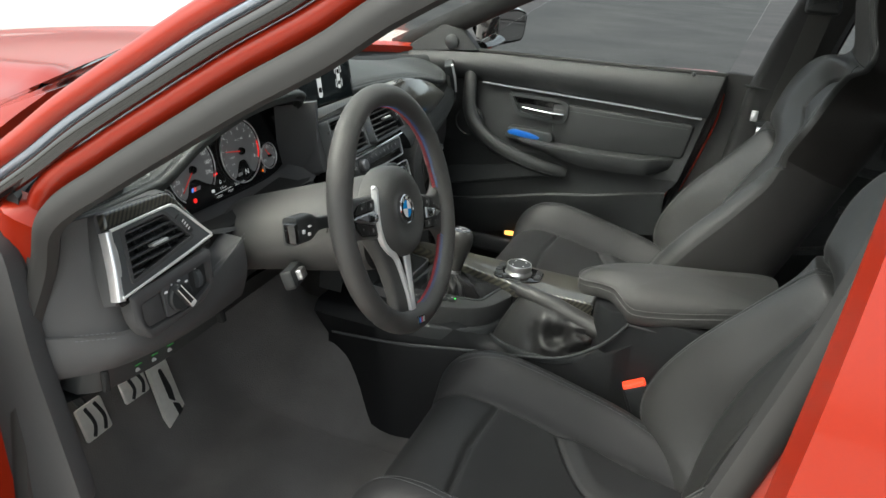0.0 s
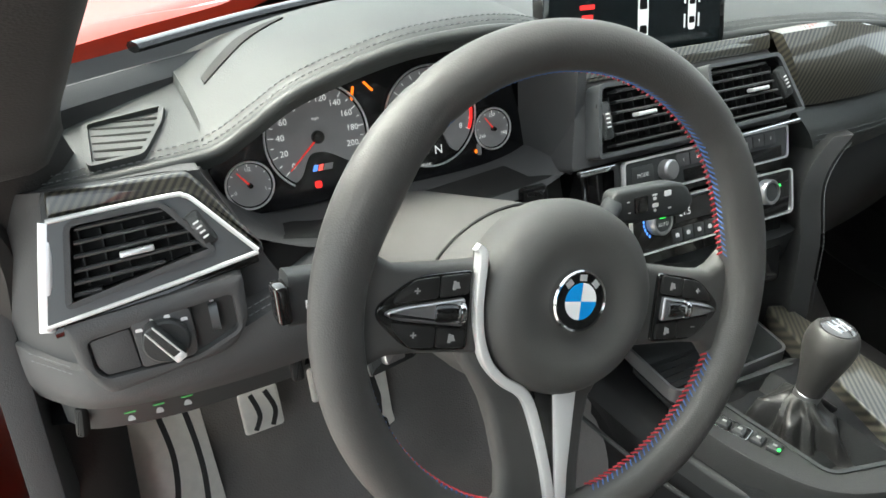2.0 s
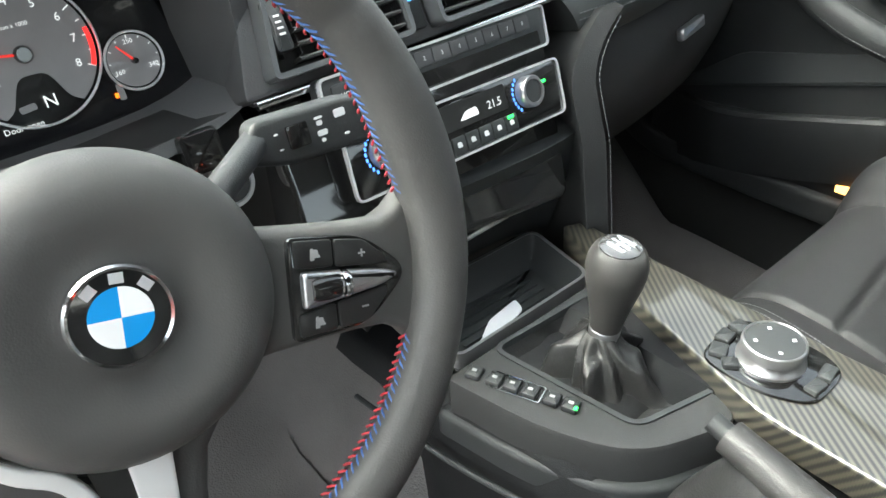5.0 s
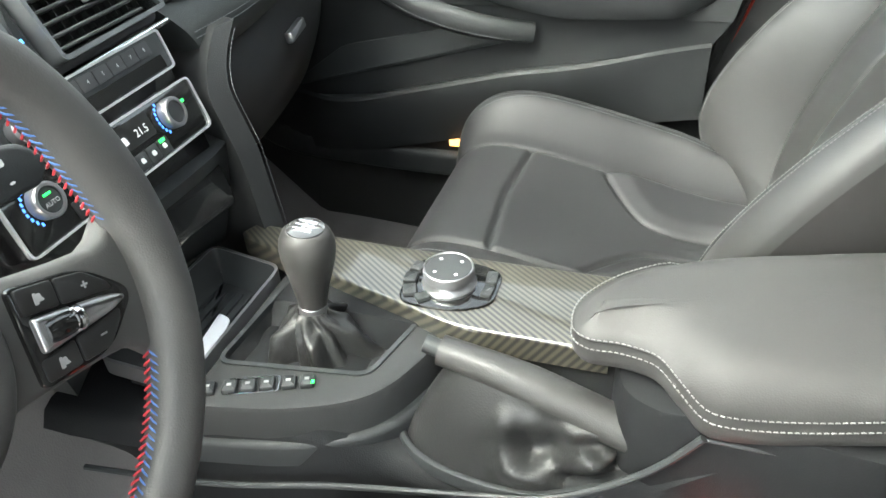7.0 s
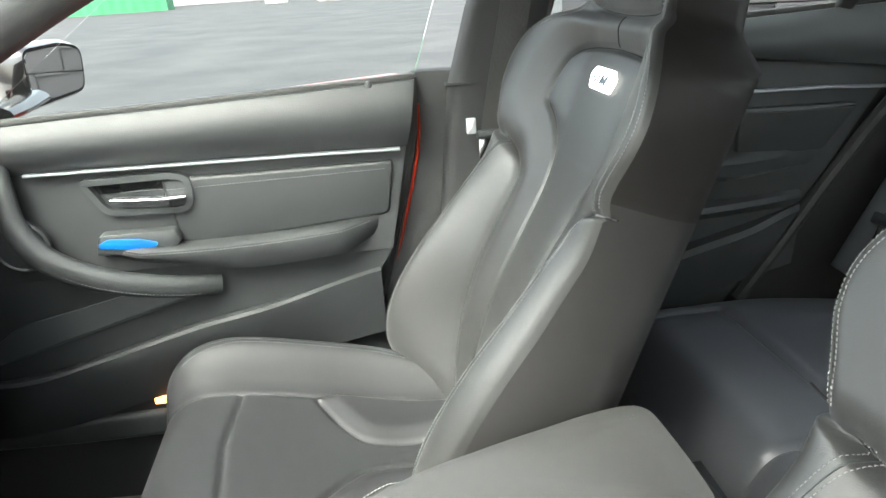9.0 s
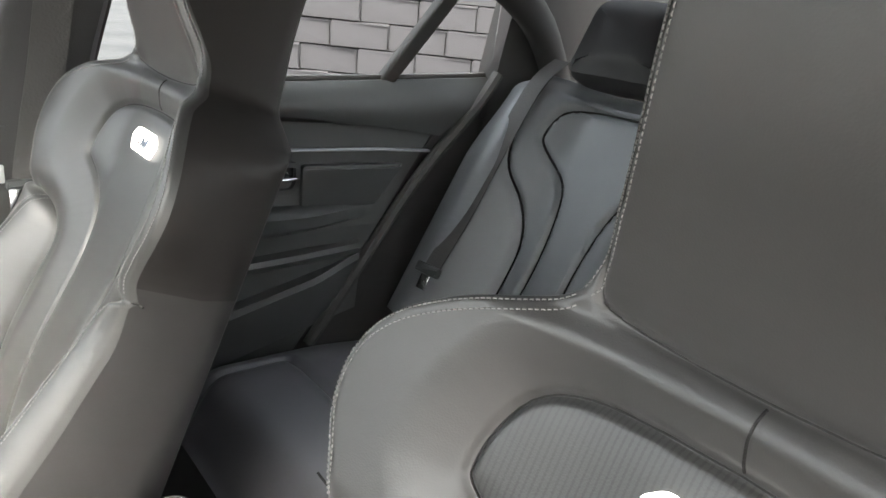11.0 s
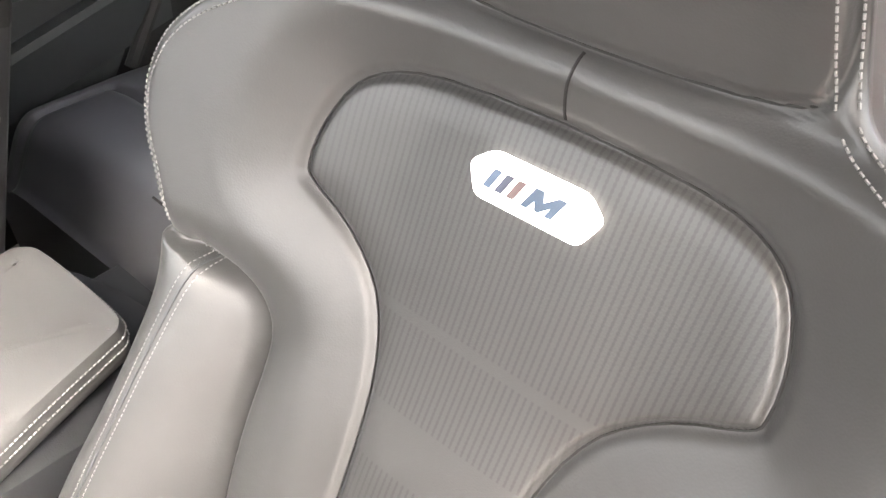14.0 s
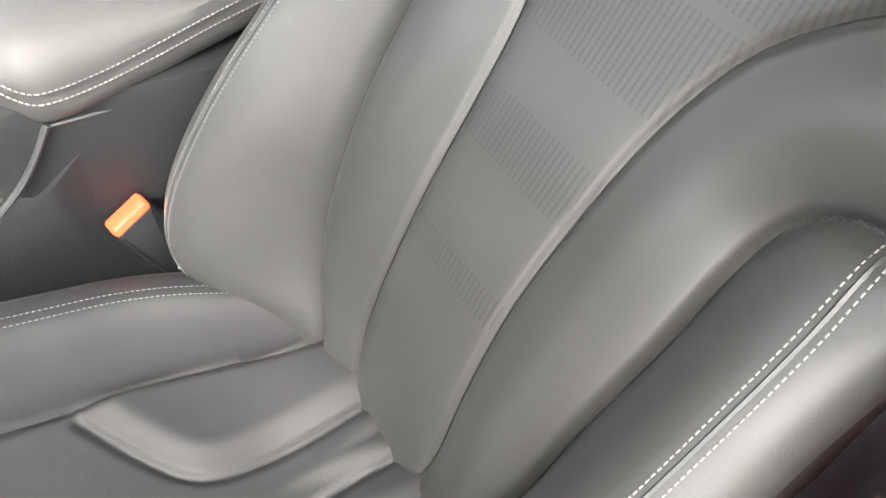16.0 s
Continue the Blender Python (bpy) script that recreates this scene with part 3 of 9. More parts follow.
# lower sides and pillars that close the cabin
for sx, nm in ((-1, "left"), (1, "right")):
    bm = BM()
    sheet(bm, lambda u, v: (sx * (0.80 + 0.02 * v), -1.6 + 2.2 * u, 0.18 + 0.14 * v), 10, 4, 0.08, (-sx, 0, 0))
    part("sill", bm, M_PAINT, car)
    bm = BM()
    sweep(bm, smooth_path([(sx * 0.79, -0.54, 0.28), (sx * 0.78, -0.545, 0.6), (sx * 0.74, -0.575, 0.95), (sx * 0.665, -0.615, 1.18), (sx * 0.60, -0.64, 1.33)], 5), rounded([(-0.05, -0.02), (0.05, -0.02), (0.05, 0.02), (-0.05, 0.02)], 0.012), (sx, 0, 0.1))
    part("b_post", bm, M_PILLAR, car)
    bm = BM()
    sheet(bm, lambda u, v: (sx * (0.72 - 0.14 * max(0, v - 0.45) * 1.6), -1.42 - 0.75 * u - 0.0 * v, 0.35 + 0.98 * v - 0.25 * u * max(0, v - 0.6)), 8, 12, 0.06, (sx, 0, 0))
    part("rear_quarter", bm, M_PAINT if sx < 0 else M_PILLAR, car)
    # headliner side rail
    bm = BM()
    sweep(bm, smooth_path([(sx * 0.735, 0.52, 0.93), (sx * 0.695, 0.30, 1.045), (sx * 0.652, 0.08, 1.155), (sx * 0.60, -0.14, 1.24), (sx * 0.575, -0.35, 1.285), (sx * 0.57, -0.8, 1.31), (sx * 0.575, -1.2, 1.28), (sx * 0.60, -1.45, 1.18), (sx * 0.66, -1.62, 1.02)], 6), [(x * 0.035, y * 0.022) for x, y in circle(1, 12)], (sx, 0, 0.5))
    if sx > 0:
        part("roof_rail", bm, M_PILLAR, car, "dark moulded roof rail trim")
    else:
        bm.free()
bm = BM()
sheet(bm, lambda u, v: (0.722 - 0.03 * v, -0.79 - 0.57 * v - 0.5 * u, 0.25 + 0.76 * v), 8, 8, 0.02, (1, 0, 0))
part("quarter_trim", bm, M_PILLAR, car, "dark moulded trim beside the rear bench")
bm = BM()
sheet(bm, lambda u, v: (-0.6 + 1.2 * u, -1.56 - 0.55 * v, 1.0 - 0.0 * v), 8, 6, 0.05, (0, 0, -1))
part("parcel_shelf", bm, M_HEADLINER, car)
bm = BM()
box(bm, Matrix.Translation((0, -2.1, 0.6)), 1.5, 0.05, 0.9)
part("tail_panel", bm, M_PAINT, car)
bm = BM()
box(bm, Matrix.Translation((0, 0.84, 0.55)), 1.6, 0.04, 0.8)
part("bulkhead", bm, M_DARK, car)

# inner sill and door aperture on the passenger side
bm = BM()
plate(bm, rounded([(-0.62, 0.20), (0.62, 0.20), (1.6, 0.25), (1.6, 0.42), (0.62, 0.44), (0.585, 0.98), (0.40, 0.985), (0.36, 0.70), (0.25, 0.50), (0.12, 0.425), (-0.30, 0.42), (-0.50, 0.44), (-0.60, 0.60)], 0.02), 0.0, 0.03, axes((0.742, 0, 0), (0, -1, 0), (0, 0, 1)), 0.008)
part("aperture_trim", bm, M_PILLAR, car, "dark trim round the closed door")
bm = BM()
sweep(bm, smooth_path([(0.705, 0.60, 0.60), (0.70, 0.50, 0.44), (0.70, 0.30, 0.405), (0.70, -0.1, 0.40), (0.70, -0.40, 0.40)], 6), rounded([(-0.03, -0.03), (0.03, -0.03), (0.03, 0.02), (-0.02, 0.03)], 0.012, 3), (0, 0, 1))
part("sill_trim", bm, M_DOORSKIN, car, "dark plastic sill cover")
bm = BM()
plate(bm, rounded([(-0.80, 0.20), (-0.42, 0.20), (-0.42, 0.50), (-0.46, 0.80), (-0.80, 0.90)], 0.03), 0, 0.02, axes((0.735, 0, 0), (0, -1, 0), (0, 0, 1)), 0.006)
part("kick_panel", bm, M_PLASTIC, car)

# left rear door skin beside the doorway
bm = BM()
def rskin(u, v):
    z = 0.30 + 0.79 * v
    y = -0.485 - 0.95 * u - 0.12 * (z - 0.87) * (1 - u)
    return (-0.845 + 0.06 * max(0, v - 0.7) ** 1.5 / 0.16 + 0.035 * math.exp(-((z - 0.52) / 0.09) ** 2) - 0.022 * math.exp(-((z - 0.80) / 0.045) ** 2), y, z)


sheet(bm, rskin, 14, 34, 0.05, (1, 0, 0))
part("rear_door_skin", bm, M_PAINT, car, "orange-red painted rear door skin")
bm = BM()
sheet(bm, lambda u, v: (-0.78 + 0.18 * v, -0.60 - 0.83 * u, 1.08 + 0.25 * v), 10, 6, 0.006, (1, 0, 0.5))
g = part("rear_left_glass", bm, M_GLASS, car)
g.visible_shadow = False

# ---------------------------------------------------------------- front seats
UPV, NRM = Vector((0, -0.36, 0.933)).normalized(), Vector((0, 0.933, 0.36)).normalized()
# half-width of the backrest against height
BW = [(-0.07, 0.165), (-0.055, 0.196), (-0.03, 0.219), (0.0, 0.236), (0.03, 0.244), (0.08, 0.250), (0.16, 0.248), (0.24, 0.241), (0.30, 0.236), (0.355, 0.235), (0.385, 0.236), (0.41, 0.238), (0.435, 0.248), (0.46, 0.260), (0.49, 0.264), (0.52, 0.255), (0.545, 0.236), (0.565, 0.210), (0.58, 0.184), (0.594, 0.155), (0.606, 0.134), (0.622, 0.124), (0.66, 0.110), (0.70, 0.098), (0.76, 0.090), (0.82, 0.085), (0.85, 0.076), (0.87, 0.055)]
# how far the padding's base stands over the plane against height: lumbar swell below, forward lean of the headrest above
LEAN = [(-0.07, 0.004), (0.0, 0.014), (0.06, 0.024), (0.12, 0.031), (0.20, 0.033), (0.28, 0.024), (0.36, 0.012), (0.44, 0.006), (0.56, 0.005), (0.61, 0.014), (0.66, 0.050), (0.70, 0.078), (0.76, 0.106), (0.82, 0.122), (0.87, 0.128)]
# height of the side bolster at its ridge
RISE = [(-0.07, 0.02), (-0.04, 0.062), (0.0, 0.098), (0.05, 0.105), (0.12, 0.092), (0.22, 0.066), (0.30, 0.050), (0.36, 0.041), (0.43, 0.040)]


BW = smooth_path(BW, 6)


def table(tab, x):
    return float(np.interp(x, [a for a, b in tab], [b for a, b in tab]))


def seg_dist(px, py, path):
    best = 9.0
    for (ax, ay), (bx, by) in zip(path, path[1:]):
        dx, dy = bx - ax, by - ay
        t = max(0.0, min(1.0, ((px - ax) * dx + (py - ay) * dy) / (dx * dx + dy * dy + 1e-12)))
        best = min(best, math.hypot(px - ax - t * dx, py - ay - t * dy))
    return best


def sstep(a, b, x):
    t = max(0.0, min(1.0, (x - a) / (b - a)))
    return t * t * (3 - 2 * t)


# seams of the backrest, one half: (u, v)
INSERT = smooth_path([(0.0, 0.556), (0.07, 0.553), (0.110, 0.546), (0.134, 0.530), (0.148, 0.500), (0.152, 0.472), (0.146, 0.460), (0.115, 0.438), (0.085, 0.405), (0.068, 0.36), (0.060, 0.30), (0.057, 0.20), (0.060, 0.10), (0.062, 0.03), (0.056, -0.02)], 3)
BOLSTER = smooth_path([(0.262, 0.400), (0.228, 0.392), (0.180, 0.378), (0.158, 0.358), (0.150, 0.325), (0.150, 0.26), (0.146, 0.18), (0.142, 0.10), (0.128, 0.04), (0.112, 0.0), (0.105, -0.03)], 3)
HEADSEAM = smooth_path([(0.0, 0.597), (0.06, 0.599), (0.10, 0.604), (0.113, 0.613), (0.112, 0.64), (0.098, 0.68), (0.088, 0.73), (0.082, 0.79), (0.077, 0.84), (0.060, 0.87)], 3)
COLLAR = [(0.0, 0.560), (0.0, 0.594)]
BO_T = sorted([(v, u) for u, v in BOLSTER])


def insert_half(v):
    if v > 0.472:
        return table(sorted((b, a) for a, b in INSERT if b >= 0.472), v) if v < 0.556 else 0.0
    return table(sorted((b, a) for a, b in INSERT if b <= 0.472), v)


def ss(a, b, x):
    t = np.clip((x - a) / (b - a), 0.0, 1.0)
    return t * t * (3 - 2 * t)


def path_dist(px, py, path):
    best = np.full(np.shape(px), 9.0)
    for (ax, ay), (bx, by) in zip(path, path[1:]):
        dx, dy = bx - ax, by - ay
        t = np.clip(((px - ax) * dx + (py - ay) * dy) / (dx * dx + dy * dy + 1e-12), 0.0, 1.0)
        best = np.minimum(best, np.hypot(px - ax - t * dx, py - ay - t * dy))
    return best


def interp(tab, x):
    return np.interp(x, [a for a, b in tab], [b for a, b in tab])


LEAN_S, RISE_S = smooth_path(LEAN, 6), smooth_path(RISE, 6)
IN_HI = sorted((b, a) for a, b in INSERT if b >= 0.472)
IN_LO = sorted((b, a) for a, b in INSERT if b <= 0.472)


def back_depth(u, v):
    """Height of the backrest's padding over its plane, for arrays of places."""
    a = np.abs(u)
    w = interp(BW, v)
    d = interp(LEAN_S, v)
    hi = np.where(v > 0.472, np.where(v < 0.556, interp(IN_HI, v), 0.0), interp(IN_LO, v))
    out = (a > hi) | (v > 0.556)
    d = d + 0.013 * np.where(out, ss(0.0, 0.050, path_dist(a, v, INSERT)), 0.0) * (1 - ss(0.575, 0.60, v))
    d = d + 0.050 * ss(0.07, 0.27, a) * ss(0.33, 0.42, v) * (1 - ss(0.60, 0.64, v))
    bi = interp(BO_T, v)
    x = np.clip((a - bi) / np.maximum(0.02, 0.210 - bi), 0.0, 1.0)
    low = 1 - ss(0.33, 0.42, v)
    d = d + interp(RISE_S, v) * (np.sin(x * np.pi / 2) ** 1.25) * low
    r = 0.016 + 0.020 * (1 - ss(0.22, 0.47, v))
    e = np.clip((w - a) / r, 0.0, 1.0)
    d = d - 0.85 * r * (1 - np.sqrt(np.maximum(0.0, 1 - (1 - e) ** 2)))
    g = 0.0
    for path, depth, wid in ((INSERT, 0.0055, 0.0038), (BOLSTER, 0.010, 0.0044), (HEADSEAM, 0.0040, 0.0030), (COLLAR, 0.0008, 0.0020)):
        q = path_dist(a, v, path)
        if path is BOLSTER:
            q = q + 0.02 * ss(0.205, 0.235, a)
        g = np.maximum(g, depth * np.exp(-(q / wid) ** 2) + 0.45 * depth * np.exp(-(q / 0.014) ** 2))
    return d - g


def backrest_d(u, v):
    return float(back_depth(np.array([u]), np.array([v]))[0])


def backrest_region(u, v):
    a = abs(u)
    if v > 0.597 and a < table([(b, c) for c, b in HEADSEAM[2:]], v):
        return "headrest_panel"
    if v < 0.556 and a < insert_half(v):
        return "insert"
    if v < 0.40 and a > table(BO_T, v):
        return "bolster_right" if u > 0 else "bolster_left"
    return "backrest"


def seat_point(o, u, v, d):
    return o + Vector((u, 0, 0)) + UPV * v + NRM * d


def shade_from(ob, cells_normals):
    """Shade a piece with the normals of the whole surface that it was cut from."""
    me = ob.data
    key = lambda v: (round(v.co.x, 5), round(v.co.y, 5), round(v.co.z, 5))
    if sum(v.normal.dot(Vector(cells_normals[key(v)])) for v in me.vertices if key(v) in cells_normals) < 0:
        me.flip_normals()
    table_ = [cells_normals.get((round(v.co.x, 5), round(v.co.y, 5), round(v.co.z, 5)), v.normal) for v in me.vertices]
    me.normals_split_custom_set_from_vertices([tuple(q) for q in table_])


def grid_normals(pos, sign=1.0):
    """Normals of a grid of points, by place."""
    P = np.array([[tuple(q) for q in r] for r in pos])
    du, dv = np.gradient(P, axis=1), np.gradient(P, axis=0)
    n = np.cross(du, dv) * sign
    n /= np.linalg.norm(n, axis=2, keepdims=True) + 1e-12
    return {(round(p[0], 5), round(p[1], 5), round(p[2], 5)): q for p, q in zip(P.reshape(-1, 3).astype(np.float32).astype(float).tolist(), n.reshape(-1, 3).tolist())}


def make_seat(name, o, label, inner=1.0):
    seat = thing(name, label, "car seat", "front seats")
    nu, nv = 300, 400
    vs_ = np.linspace(-0.07, 0.87, nv + 1)
    ts = np.linspace(-1, 1, nu + 1)
    ts = np.sign(ts) * (np.abs(ts) ** 0.9)
    GV = np.repeat(vs_[:, None], nu + 1, 1)
    GU = ts[None, :] * interp(BW, vs_)[:, None]
    GD = back_depth(GU, GV)
    grid = [[(float(GU[j, i]), float(GV[j, i])) for i in range(nu + 1)] for j in range(nv + 1)]
    pos = [[seat_point(o, GU[j, i], GV[j, i], GD[j, i]) for i in range(nu + 1)] for j in range(nv + 1)]
    nrm_of = grid_normals(pos, -1.0)
    regs = {}
    for j in range(nv):
        for i in range(nu):
            u, v = (grid[j][i][0] + grid[j + 1][i + 1][0]) / 2, (grid[j][i][1] + grid[j + 1][i + 1][1]) / 2
            regs.setdefault(backrest_region(u, v), []).append((j, i))
    look_ = {"headrest_panel": (M_LEATHER, "smooth dark leather headrest facing"), "insert": (M_INSERT, "perforated leather backrest insert"), "bolster_left": (M_LEATHER, "raised leather side bolster"), "bolster_right": (M_LEATHER, "raised leather side bolster"), "backrest": (M_LEATHER, "")}
    for reg, cells in regs.items():
        b = BM()
        made = {}
        def vert(j, i):
            if (j, i) not in made:
                made[(j, i)] = b.verts.new(pos[j][i])
            return made[(j, i)]
        plan = b.loops.layers.uv.new("plan") if reg == "insert" else None
        for j, i in cells:
            f = b.faces.new((vert(j, i), vert(j, i + 1), vert(j + 1, i + 1), vert(j + 1, i)))
            if plan:
                for lp, (jj, i2) in zip(f.loops, ((j, i), (j, i + 1), (j + 1, i + 1), (j + 1, i))):
                    lp[plan].uv = grid[jj][i2]
        if reg == "backrest":
            # rounded back shell joined to the front's outline
            edge = [pos[j][0] for j in range(nv + 1)] + [pos[nv][i] for i in range(1, nu + 1)] + [pos[j][nu] for j in range(nv - 1, -1, -1)] + [pos[0][i] for i in range(nu - 1, 0, -1)]
            flat = [q - NRM * (q - o).dot(NRM) for q in edge]
            rr = [edge, [q - NRM * 0.012 for q in edge]]
            for wmax, k, dd in ((0.240, 1.0, -0.015), (0.226, 1.0, -0.042), (0.214, 1.0, -0.062), (0.198, 0.98, -0.074), (0.180, 0.92, -0.080), (0.15, 0.6, -0.086), (0.1, 0.15, -0.088)):
                rr.append([Vector((o.x + max(-wmax, min(wmax, (q.x - o.x))) * k, q.y, q.z)) + NRM * dd for q in flat])
            sh = BM()
            rings(sh, rr, True, False)
            # Lower flank carries painted shade; above it lies the dark leather side panel.
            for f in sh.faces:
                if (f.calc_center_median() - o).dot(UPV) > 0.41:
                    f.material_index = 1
            part("back_shell", sh, [M_SHADEFLANK, M_SHELL], seat, "dark leather side and back of the seat", soft=True)
        shade_from(part({"bolster_left": "bolster", "bolster_right": "bolster"}.get(reg, reg), b, look_[reg][0], seat, look_[reg][1], soft=True), nrm_of)

    def on_back(path, off=0.0, sgn=1):
        return [seat_point(o, sgn * (u + off), v, backrest_d(sgn * (u + off), v)) for u, v in path]

    # thread: twin rows along shoulder edge, headrest edge and bolster ridge
    b = BM()
    ridge = smooth_path([(0.196, 0.392), (0.203, 0.34), (0.208, 0.24), (0.211, 0.14), (0.211, 0.05), (0.203, -0.01), (0.188, -0.045)], 8)
    rim_ = [(u, v) for v, u in BW]

    def inside(path, d):
        """The path drawn in from the outline by d."""
        res = []
        for k in range(1, len(path) - 1):
            tx, ty = path[k + 1][0] - path[k - 1][0], path[k + 1][1] - path[k - 1][1]
            n_ = math.hypot(tx, ty) + 1e-9
            res.append((path[k][0] - d * ty / n_, path[k][1] + d * tx / n_))
        return res

    shoulder = [p for p in rim_ if 0.395 < p[1] < 0.612]
    headedge = [p for p in rim_ if 0.612 < p[1] < 0.845]
    for sgn in (1, -1):
        for off in (-0.0045, 0.0045):
            stitches(b, on_back(ridge, off, sgn), 0.0040, 0.0025, 0.0005, NRM, 0.0005)
        for path, offs in ((shoulder, (0.0045, 0.0115)), (headedge, (0.0035, 0.0120))):
            for off in offs:
                stitches(b, on_back(inside(path, off), 0.0, sgn), 0.0040, 0.0027, 0.0006, NRM, 0.0006)
    part("stitching", b, M_STITCH, seat, "pale grey contrast stitching")
    # sewn seams: dark tubes paint the crease shade where the pieces meet
    for path in (INSERT, BOLSTER, [p for p in HEADSEAM if p[1] < 0.612]):
        for sgn in (1, -1):
            b = BM()
            tube(b, [q - NRM * 0.0002 for q in on_back(path, 0.0, sgn)], 0.0011, 6, up=NRM)
            part("seam", b, M_SEAM, seat)
    b = BM()
    tube(b, on_back(smooth_path([(0.0, 0.559), (0.0015, 0.575), (0.0, 0.594)], 6)), 0.0010, 6, up=NRM)
    part("seam", b, M_SEAM, seat)
    # ridge welt between the two rows
    for sgn in (1, -1):
        b = BM()
        tube(b, on_back(ridge, 0.0, sgn), 0.0014, 5, up=NRM)
        part("piping", b, M_PLASTIC, seat)
    # lit badge on the insert
    b = BM()
    m = axes(seat_point(o, 0.0, 0.515, backrest_d(0.02, 0.515) + 0.001), (-1, 0, 0), UPV)
    po = rounded([(-0.043, 0.004), (-0.034, -0.014), (0.034, -0.014), (0.043, 0.004), (0.030, 0.015), (-0.030, 0.015)], 0.005)
    plate(b, po, 0, 0.004, m, 0.0015)
    badge = part("badge", b, mat("badge_white", (0.8, 0.8, 0.78), 0.4, emit=(1.0, 0.98, 0.94), strength=0.55), seat, "softly lit white badge plate")
    mi = m @ Matrix.Translation((0, 0, 0.0042))
    mm = mi @ Matrix.Scale(-1, 4, (1, 0, 0))
    M_PRINT = bpy.data.materials.get("badge_print") or mat("badge_print", (0.035, 0.055, 0.085), 0.35)
    M_BAR = [bpy.data.materials.get("badge_bar_" + q) or mat("badge_bar_" + q, c, 0.4) for q, c in (("sky", (0.045, 0.07, 0.11)), ("navy", (0.03, 0.035, 0.055)), ("red", (0.07, 0.045, 0.045)))]
    for k in range(3):
        b = BM()
        x = 0.022 - k * 0.008
        plate(b, [(x + 0.003, -0.006), (x + 0.008, -0.006), (x + 0.003, 0.006), (x - 0.002, 0.006)], 0, 0.0005, mm)
        part("bar", b, M_BAR[k], badge)
    b = BM()
    plate(b, [(x - 0.30 * (y - 0.0065), y) for x, y in ((-0.004, -0.0065), (0.0005, -0.0065), (-0.002, 0.0065), (-0.007, 0.0065), (-0.0105, 0.0005), (-0.0165, 0.0065), (-0.0215, 0.0065), (-0.0195, -0.0065), (-0.0150, -0.0065), (-0.0155, -0.001), (-0.0110, -0.0060), (-0.0085, -0.0060), (-0.0055, -0.001))], 0, 0.0005, mm)
    part("emblem", b, M_PRINT, badge)
    # cushion
    PLEAT = smooth_path([(0.120, -0.262), (0.066, -0.298), (0.034, -0.334), (0.027, -0.40), (0.030, -0.50), (0.030, -0.54)], 4)

    def wide(t):
        """Half widths of the cushion at its edge, its ridge and its seam, from the bite (0) to the front (1)."""
        k = sstep(0.0, 0.45, t)
        return 0.196 + 0.044 * k, 0.142 + 0.048 * k, 0.104 + 0.032 * k

    def gusset(a, y):
        return y < -0.262 and a > table(sorted((q, p) for p, q in PLEAT), y)

    def cush(u, t):
        """u across as for the full width, t from the bite (0) to the front (1)."""
        y = -0.535 + 0.520 * t
        w, r, hi = wide(t)
        u = u * w / 0.24
        a = abs(u)
        z = 0.425 + 0.055 * sstep(0.2, 0.85, t)
        z += 0.064 * (inner if u < 0 else 1.0) * math.sin(math.pi / 2 * max(0.0, min(1.0, (a - hi) / (r - hi)))) ** 1.2 * (1 - 0.25 * sstep(0.75, 1, t)) * (0.55 + 0.45 * sstep(0, 0.35, t))
        z -= 0.050 * (1 - math.sqrt(max(0.0, 1 - max(0.0, (a - r) / (w - r + 1e-6)) ** 2)))
        z -= 0.080 * (1 - math.sqrt(max(0.0, 1 - max(0.0, (t - 0.85) / 0.1501) ** 2)))
        z -= 0.012 * (1 - (a / hi) ** 2) * sstep(0.1, 0.3, t) * (1 - sstep(0.6, 0.8, t)) if a < hi else 0.0
        g = max(0.009 * math.exp(-((a - hi) / 0.005) ** 2) * (1 - sstep(0.9, 1, t)), 0.007 * math.exp(-((t - 0.77 + 0.15 * a) / 0.008) ** 2) * (a < hi))
        if t < 0.6 and a < hi:
            q = seg_dist(a, y, PLEAT)
            z += 0.010 * sstep(0.0, 0.032, q) * gusset(a, y)
            g = max(g, 0.006 * math.exp(-(q / 0.004) ** 2))
            z += 0.0022 * math.sin(150 * a + 40 * y) * math.exp(-((y + 0.46) / 0.07) ** 2) * (not gusset(a, y))
        return o + Vector((u, y + 0.50, z - g - 0.45))

    nu2, nv2 = 130, 130
    us = np.linspace(-0.24, 0.24, nu2 + 1)
    tt = np.linspace(0, 1, nv2 + 1)
    pos2 = [[cush(u, t) for u in us] for t in tt]
    nrm2 = grid_normals(pos2)
    regs = {}
    for j in range(nv2):
        for i in range(nu2):
            u, t = (us[i] + us[i + 1]) / 2, (tt[j] + tt[j + 1]) / 2
            w_, r_, hi = wide(t)
            a = abs(u) * w_ / 0.24
            r = ("cushion_bolster_r" if u > 0 else "cushion_bolster_l") if a > hi else ("thigh_pad" if t > 0.77 - 0.15 * a else ("gusset_r" if u > 0 else "gusset_l") if gusset(a, -0.535 + 0.520 * t) else "cushion")
            regs.setdefault(r, []).append((j, i))
